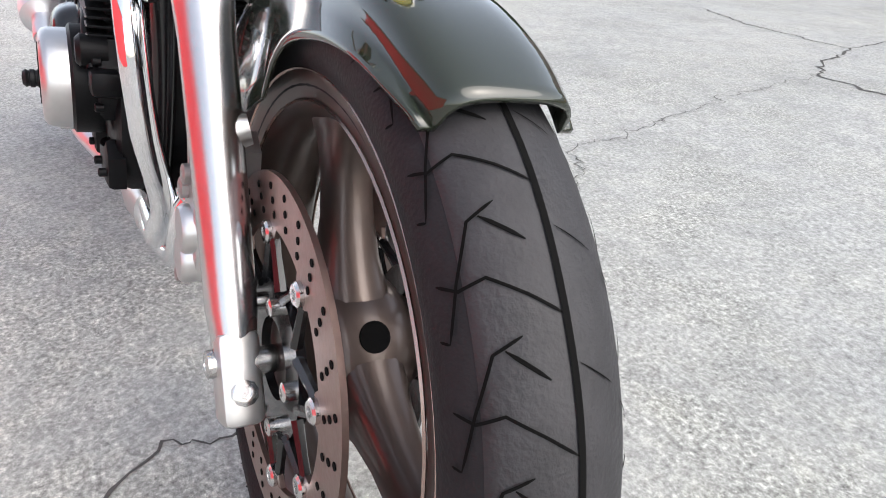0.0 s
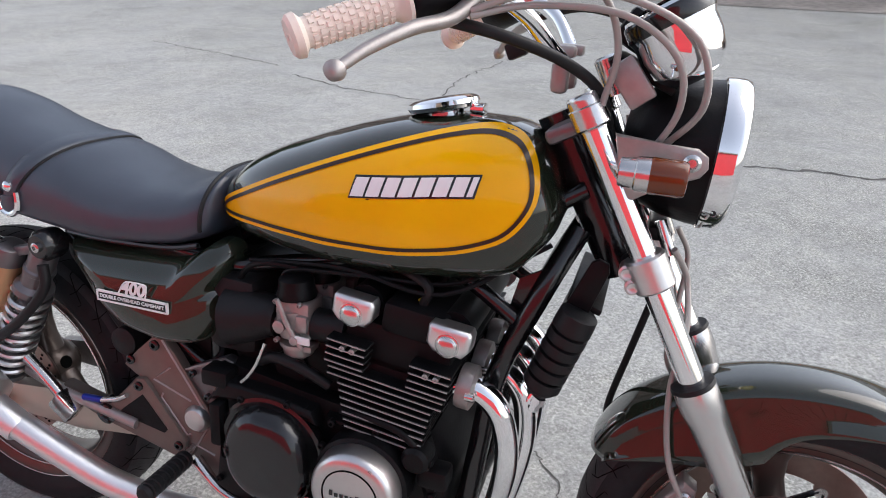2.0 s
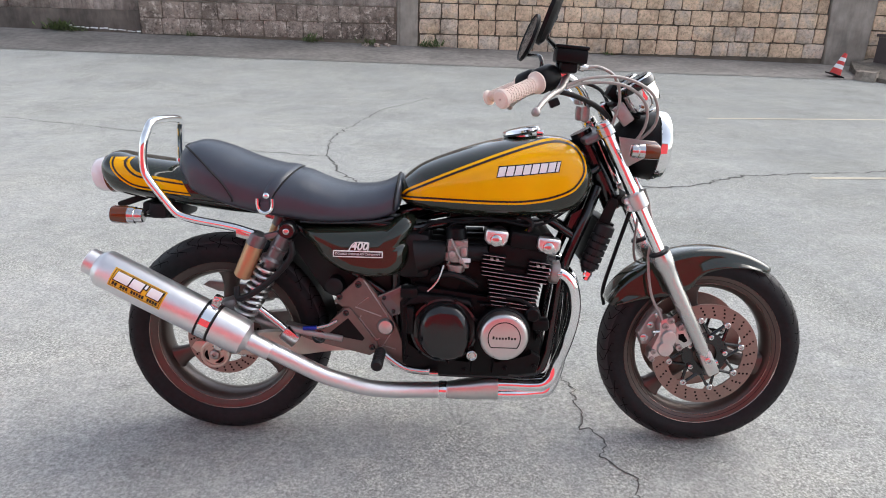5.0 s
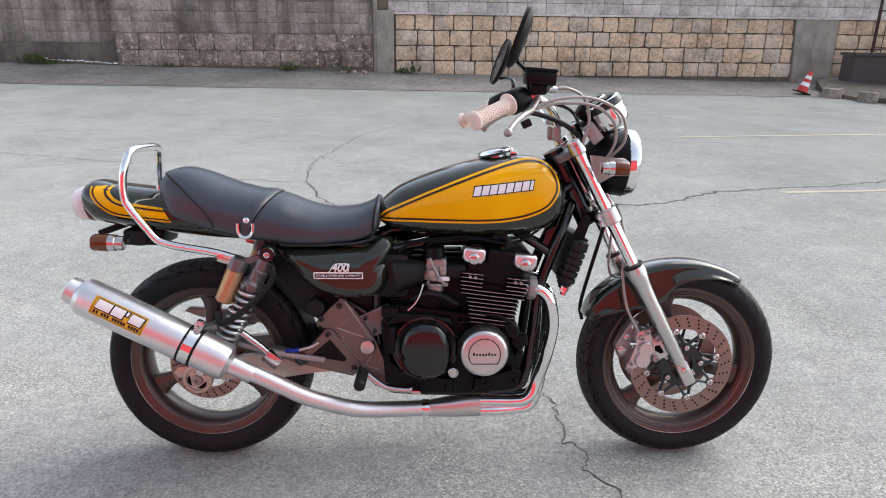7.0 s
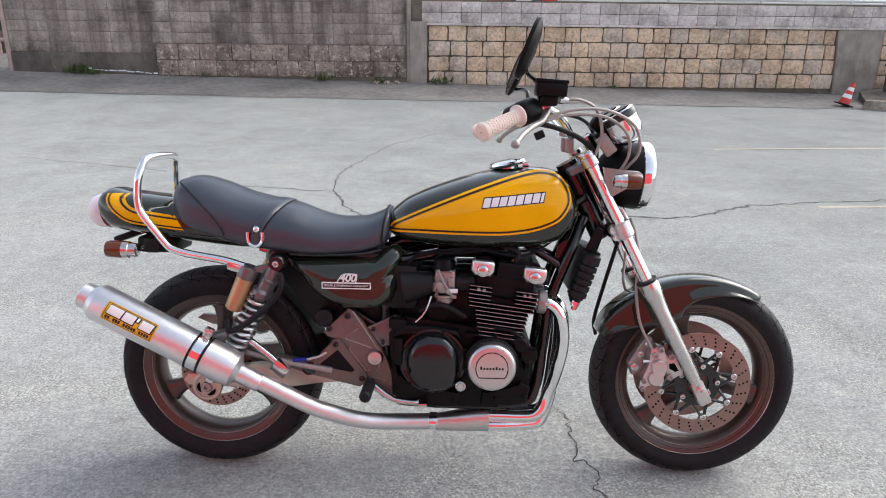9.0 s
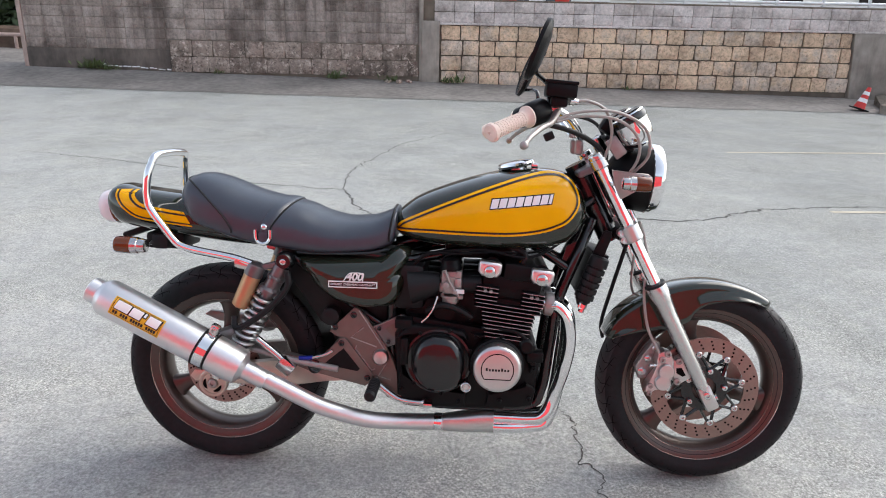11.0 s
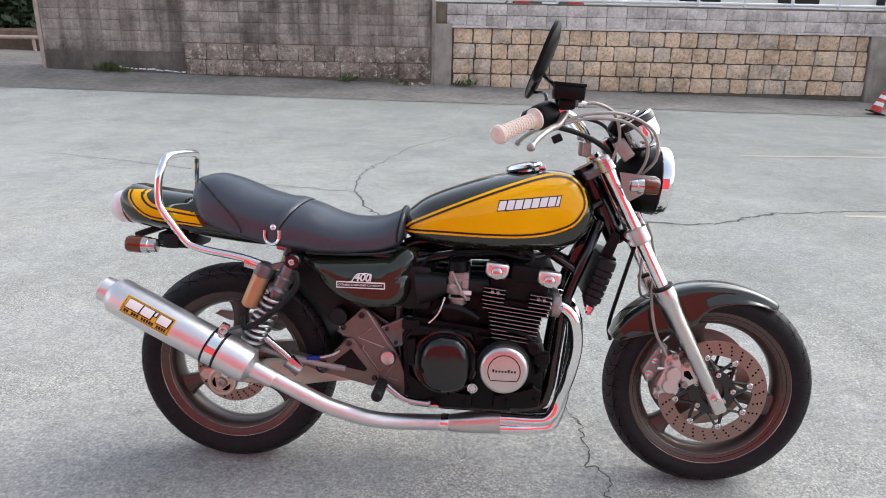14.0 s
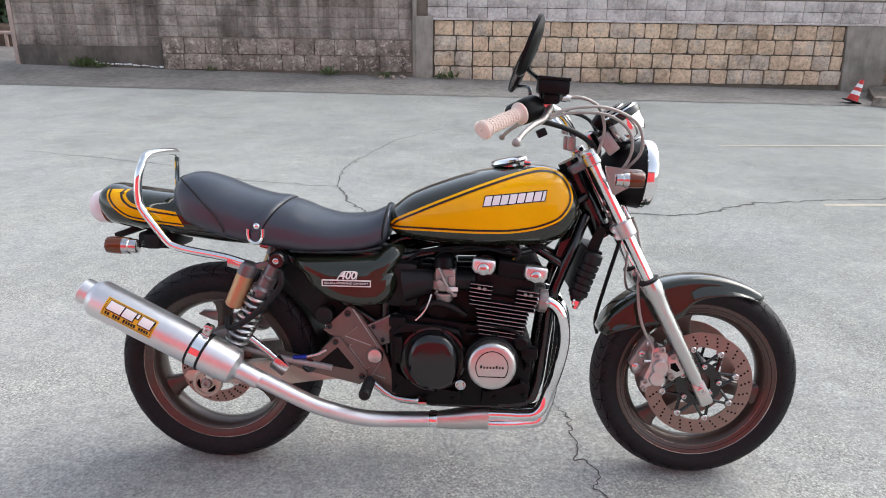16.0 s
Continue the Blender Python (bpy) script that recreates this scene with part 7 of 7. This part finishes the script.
bm_weed = bmesh.new()
for u, d, n, s in ((-6.9, 13.9, 120, 0.28), (-6.6, 13.9, 60, 0.2), (-2.0, 13.85, 80, 0.22), (0.35, 13.85, 90, 0.22), (-0.9, 13.8, 50, 0.2), (4.0, 13.88, 40, 0.12), (-4.4, 13.9, 40, 0.14)):
    weed(bm_weed, u, d, n, s)
tagged(new("weeds", mesh_of("weeds", bm_weed, WEED)), "small green weeds at the foot of the wall", "weeds", kind="stuff")

# beyond the left end of the wall: hedge bank and a kerb
bm = bmesh.new()
r = random.Random(3)
for _ in range(26000):
    u, d = r.uniform(-22, -8.4), r.uniform(18.0, 21.5)
    x, y = yard(u, d)
    z = 1.0 + r.uniform(0.0, 4.5) * (0.8 + 0.2 * math.sin(u * 1.7))
    c = Vector((x, y, z))
    a, e, s = r.uniform(0, 6.28), r.uniform(-0.5, 1.2), r.uniform(0.08, 0.18)
    t = Vector((math.cos(a) * math.cos(e), math.sin(a) * math.cos(e), math.sin(e)))
    n = t.orthogonal().normalized()
    bm.faces.new([bm.verts.new(p) for p in (c - t * s, c + n * s * 0.5, c + t * s, c - n * s * 0.5)])
tagged(new("hedge", mesh_of("hedge", bm, LEAF)), "dark green hedge beyond the wall's end", "hedge", kind="stuff")
x, y = yard(-15.4, 18.9)
EARTH = mat("bare_brown_earth", (0.13, 0.085, 0.06), 0.95, var=0.5, scale=6, bump=0.6, bump_scale=30)
tagged(new("earth_bank", mesh_of("earth_bank", box((x, y, 0.85), (14.0, 3.2, 1.0), 0.25, WROT), EARTH)), "bare brown earth bank below the hedge", "bank", kind="structure")
guard = thing("guard_rail", "pale rusty guard rail in front of the hedge bank", "guard rail")
RAILPAINT = mat("pale_rusty_rail", (0.45, 0.33, 0.29), 0.6, var=0.3, scale=6)
g0, g1 = wall_at(-20.0, 1.14, 17.0), wall_at(-8.5, 1.14, 17.0)
part("rail", tube([g0, g1], 0.045, 10), RAILPAINT, guard)
for k in range(8):
    x, y = yard(-19.5 + 1.55 * k, 17.0)
    part("post", tube([(x, y, ground_z(x, y) + 0.005), (x, y, 1.12)], 0.04, 8), RAILPAINT, guard)
tagged(new("trim_3", mesh_of("trim_3", wall_box(-8.29, -8.205, 0.3, 4.2, -0.02, 0.38, 0.01), RAILPAINT, 40)), "pale edge of the block wall's end", "wall edge", kind="structure")

# raised yard behind the stone wall, with a parked car and a pale house front
x, y = yard(9.7, 23.0)
tagged(new("terrace", mesh_of("terrace", box((x, y, 0.7), (20.0, 17.0, 1.4), 0.0, WROT), CEMENT)), "raised paved yard behind the stone wall", "terrace", kind="structure")


def car(u, d, z):
    x, y = yard(u, d)
    m = Matrix.Translation((x, y, z)) @ WROT
    c = thing("car", "dark parked car seen from behind over the wall", "car", m)
    rings = []
    for yy, w, z0, z1 in ((0.0, 0.74, 0.34, 0.86), (0.05, 0.84, 0.26, 0.98), (0.5, 0.88, 0.22, 1.0), (2.6, 0.88, 0.22, 0.98), (3.9, 0.84, 0.24, 0.86), (4.05, 0.74, 0.32, 0.70)):
        rings.append([Vector((w * math.copysign(abs(math.cos(t)) ** 0.45, math.cos(t)), yy, (z0 + z1) / 2 + (z1 - z0) / 2 * math.copysign(abs(math.sin(t)) ** 0.45, math.sin(t)))) for t in np.linspace(0, 2 * math.pi, 32, endpoint=False)])
    part("body", loft(bmesh.new(), rings), mat("dark_car_paint", (0.02, 0.02, 0.024), 0.2, coat=1.0), c)
    rings = [[Vector((w * math.copysign(abs(math.cos(t)) ** 0.5, math.cos(t)), yy, 0.95 + h * max(0.0, math.sin(t)) ** 0.5)) for t in np.linspace(0, math.pi, 20)] for yy, w, h in ((0.10, 0.78, 0.02), (0.45, 0.72, 0.50), (1.8, 0.70, 0.54), (2.9, 0.78, 0.02))]
    part("cabin", loft(bmesh.new(), rings, False, False), BLACK, c)
    part("rear_window", box((0, 0.235, 1.24), (1.15, 0.02, 0.36), 0.01, Matrix.Rotation(radians(-36), 4, "X")), GLASS, c)
    part("bumper", box((0, -0.02, 0.42), (1.62, 0.16, 0.22), 0.06), SATINBLACK, c)
    for s in (1, -1):
        part("tail_lamp", box((0.62 * s, 0.015, 0.76), (0.34, 0.08, 0.16), 0.03), REDPAINT, c, "red tail lamp")
        part("number_plate", box((0, -0.045, 0.70), (0.33, 0.015, 0.16), 0.004), WHITE, c) if s > 0 else None
        for yy in (0.75, 3.2):
            w = part("wheel", lathe([(0.18, -0.10), (0.30, -0.10), (0.315, -0.07), (0.315, 0.07), (0.30, 0.10), (0.18, 0.10)], (0.76 * s, yy, 0.315), (1, 0, 0), 28), RUBBER, c)
            part("rim", lathe([(0.19, 0.07), (0.17, 0.095), (0.05, 0.085), (0.002, 0.085)], (0.76 * s, yy, 0.315), (s, 0, 0), 24), ALLOY, w)
    return c


car(2.35, 16.5, 1.404)
x, y = yard(9.5, 26.0)
house = thing("house", "pale rendered house front behind the parked car", "house")
PALE = mat("pale_render", (0.72, 0.70, 0.66), 0.85, var=0.12, scale=2)
part("wall", box((x, y, 3.4), (22.0, 0.3, 4.0), 0.0, WROT), PALE, house, "", 0)
for k in range(5):
    wx, wy = yard(2.0 + 3.6 * k, 25.83)
    wn_ = part("window", box((wx, wy, 3.3), (1.5, 0.06, 1.2), 0.01, WROT), BLACK, house, "dark window")
    part("window_frame", box((wx - HX * 0.0, wy, 2.66), (1.62, 0.10, 0.06), 0.01, WROT), WHITE, wn_)

# white railing over the right-hand wall
fence = thing("railing", "white metal railing on top of the stone wall", "railing")
for z in (2.10, 2.62):
    p, q = wall_at(0.2, z, WALL, 0.25), wall_at(14, z, WALL, 0.25)
    part("rail", tube([p, q], 0.03, 8), FENCE, fence)
for k in range(15):
    p = wall_at(0.3 + 0.95 * k, 2.0, WALL, 0.25)
    part("post", box(p + Vector((0, 0, 0.32)), (0.05, 0.05, 0.66), 0.004, WROT), FENCE, fence)

# low brown wall with a fence, on an earth mound edged with broken kerb stones
def solid(outline, low, high):
    """A block over an outline of (across, along) with its own base and top heights."""
    bm = bmesh.new()
    lo = [bm.verts.new((*yard(u, d), z)) for (u, d), z in zip(outline, low)]
    hi = [bm.verts.new((*yard(u, d), z)) for (u, d), z in zip(outline, high)]
    n = len(lo)
    bm.faces.new(hi)
    bm.faces.new(lo[::-1])
    for i in range(n):
        bm.faces.new((lo[i], lo[(i + 1) % n], hi[(i + 1) % n], hi[i]))
    return bm


MOUND = [(8.25, 12.15), (8.60, 11.55), (9.4, 11.0), (13.0, 10.0), (13.0, 13.9), (9.6, 13.9), (8.75, 13.3)]
bm = solid(MOUND, [0.0] * 7, [0.20, 0.15, 0.16, 0.20, 0.42, 0.40, 0.34])
bmesh.ops.subdivide_edges(bm, edges=bm.edges[:], cuts=5, use_grid_fill=True)
for v in bm.verts:
    if v.co.z > 0.1:
        v.co.z += 0.05 * noise.noise(v.co * 2.3)
tagged(new("earth_mound", mesh_of("earth_mound", bm, stone_material("trodden_earth", [(0.10, 0.085, 0.075), (0.16, 0.14, 0.12), (0.25, 0.22, 0.185)], 0.5, 0.6), 40)), "low mound of trodden earth at the yard's edge", "mound", kind="structure")
low = thing("low_wall", "low dark brown wall with a black metal fence", "wall", group="")
part("wall_body", solid([(9.32, 13.45), (9.42, 13.20), (11.6, 11.8), (11.7, 12.05)], [0.15] * 4, [0.84, 0.84, 0.86, 0.86]), DARKRED, low, "", 0)
part("wall_cap", solid([(9.28, 13.48), (9.40, 13.14), (11.6, 11.74), (11.7, 12.11)], [0.845] * 2 + [0.865] * 2, [0.90, 0.90, 0.92, 0.92]), DARKRED, low, "", 0)
for k in range(15):
    u, d = 9.72 + 0.12 * k, 13.15 - 0.078 * k
    part("fence_bar", tube([(*yard(u, d), 0.86), (*yard(u, d), 2.6 if k == 0 else 1.75)], 0.032 if k == 0 else 0.008, 8), BLACK, low)
for z in (1.0, 1.7):
    part("fence_rail", tube([(*yard(9.72, 13.15), z), (*yard(11.4, 12.06), z)], 0.012, 6), BLACK, low)
kr = random.Random(8)
for k, (u, d, w) in enumerate(((8.28, 12.05, 0.36), (8.62, 11.52, 0.30), (8.98, 11.22, 0.34), (9.4, 10.95, 0.42), (9.9, 10.80, 0.40))):
    x, y = yard(u, d)
    bm = box((0, 0, 0), (w, 0.24, 0.20), 0.03, Matrix.Rotation(-0.7, 4, "Z") if k < 3 else Matrix.Rotation(-0.35, 4, "Z"))
    for v in bm.verts:
        v.co += Vector([kr.uniform(-0.018, 0.018) for _ in range(3)])
    ob = tagged(new("kerb_stone", mesh_of("kerb_stone", bm, MUDSTONE, 40)), "broken weathered kerb stone at the mound's edge", "kerb stone", group="kerb stones along the mound")
    ob.matrix_world = Matrix.Translation((x, y, ground_z(x, y) + 0.075))

# a few broken stones at the pillar's foot
rr = random.Random(21)
for k in range(9):
    u, d = rr.uniform(-1.05, -0.45), rr.uniform(13.70, 13.88)
    x, y = yard(u, d)
    size = rr.uniform(0.04, 0.09)
    bm = box((0, 0, 0), (size * 1.3, size, size * 0.7), size * 0.2, Matrix.Rotation(rr.uniform(0, 3), 4, "Z"))
    for v in bm.verts:
        v.co += Vector([rr.uniform(-1, 1) * size * 0.12 for _ in range(3)])
    ob = tagged(new("rubble_stone", mesh_of("rubble_stone", bm, DARKSTONE, 0)), "small broken brown stone lying on asphalt", "stone", group="rubble at the wall's foot")
    ob.matrix_world = Matrix.Translation((x, y, ground_z(x, y) + 0.008 + size * 0.33))
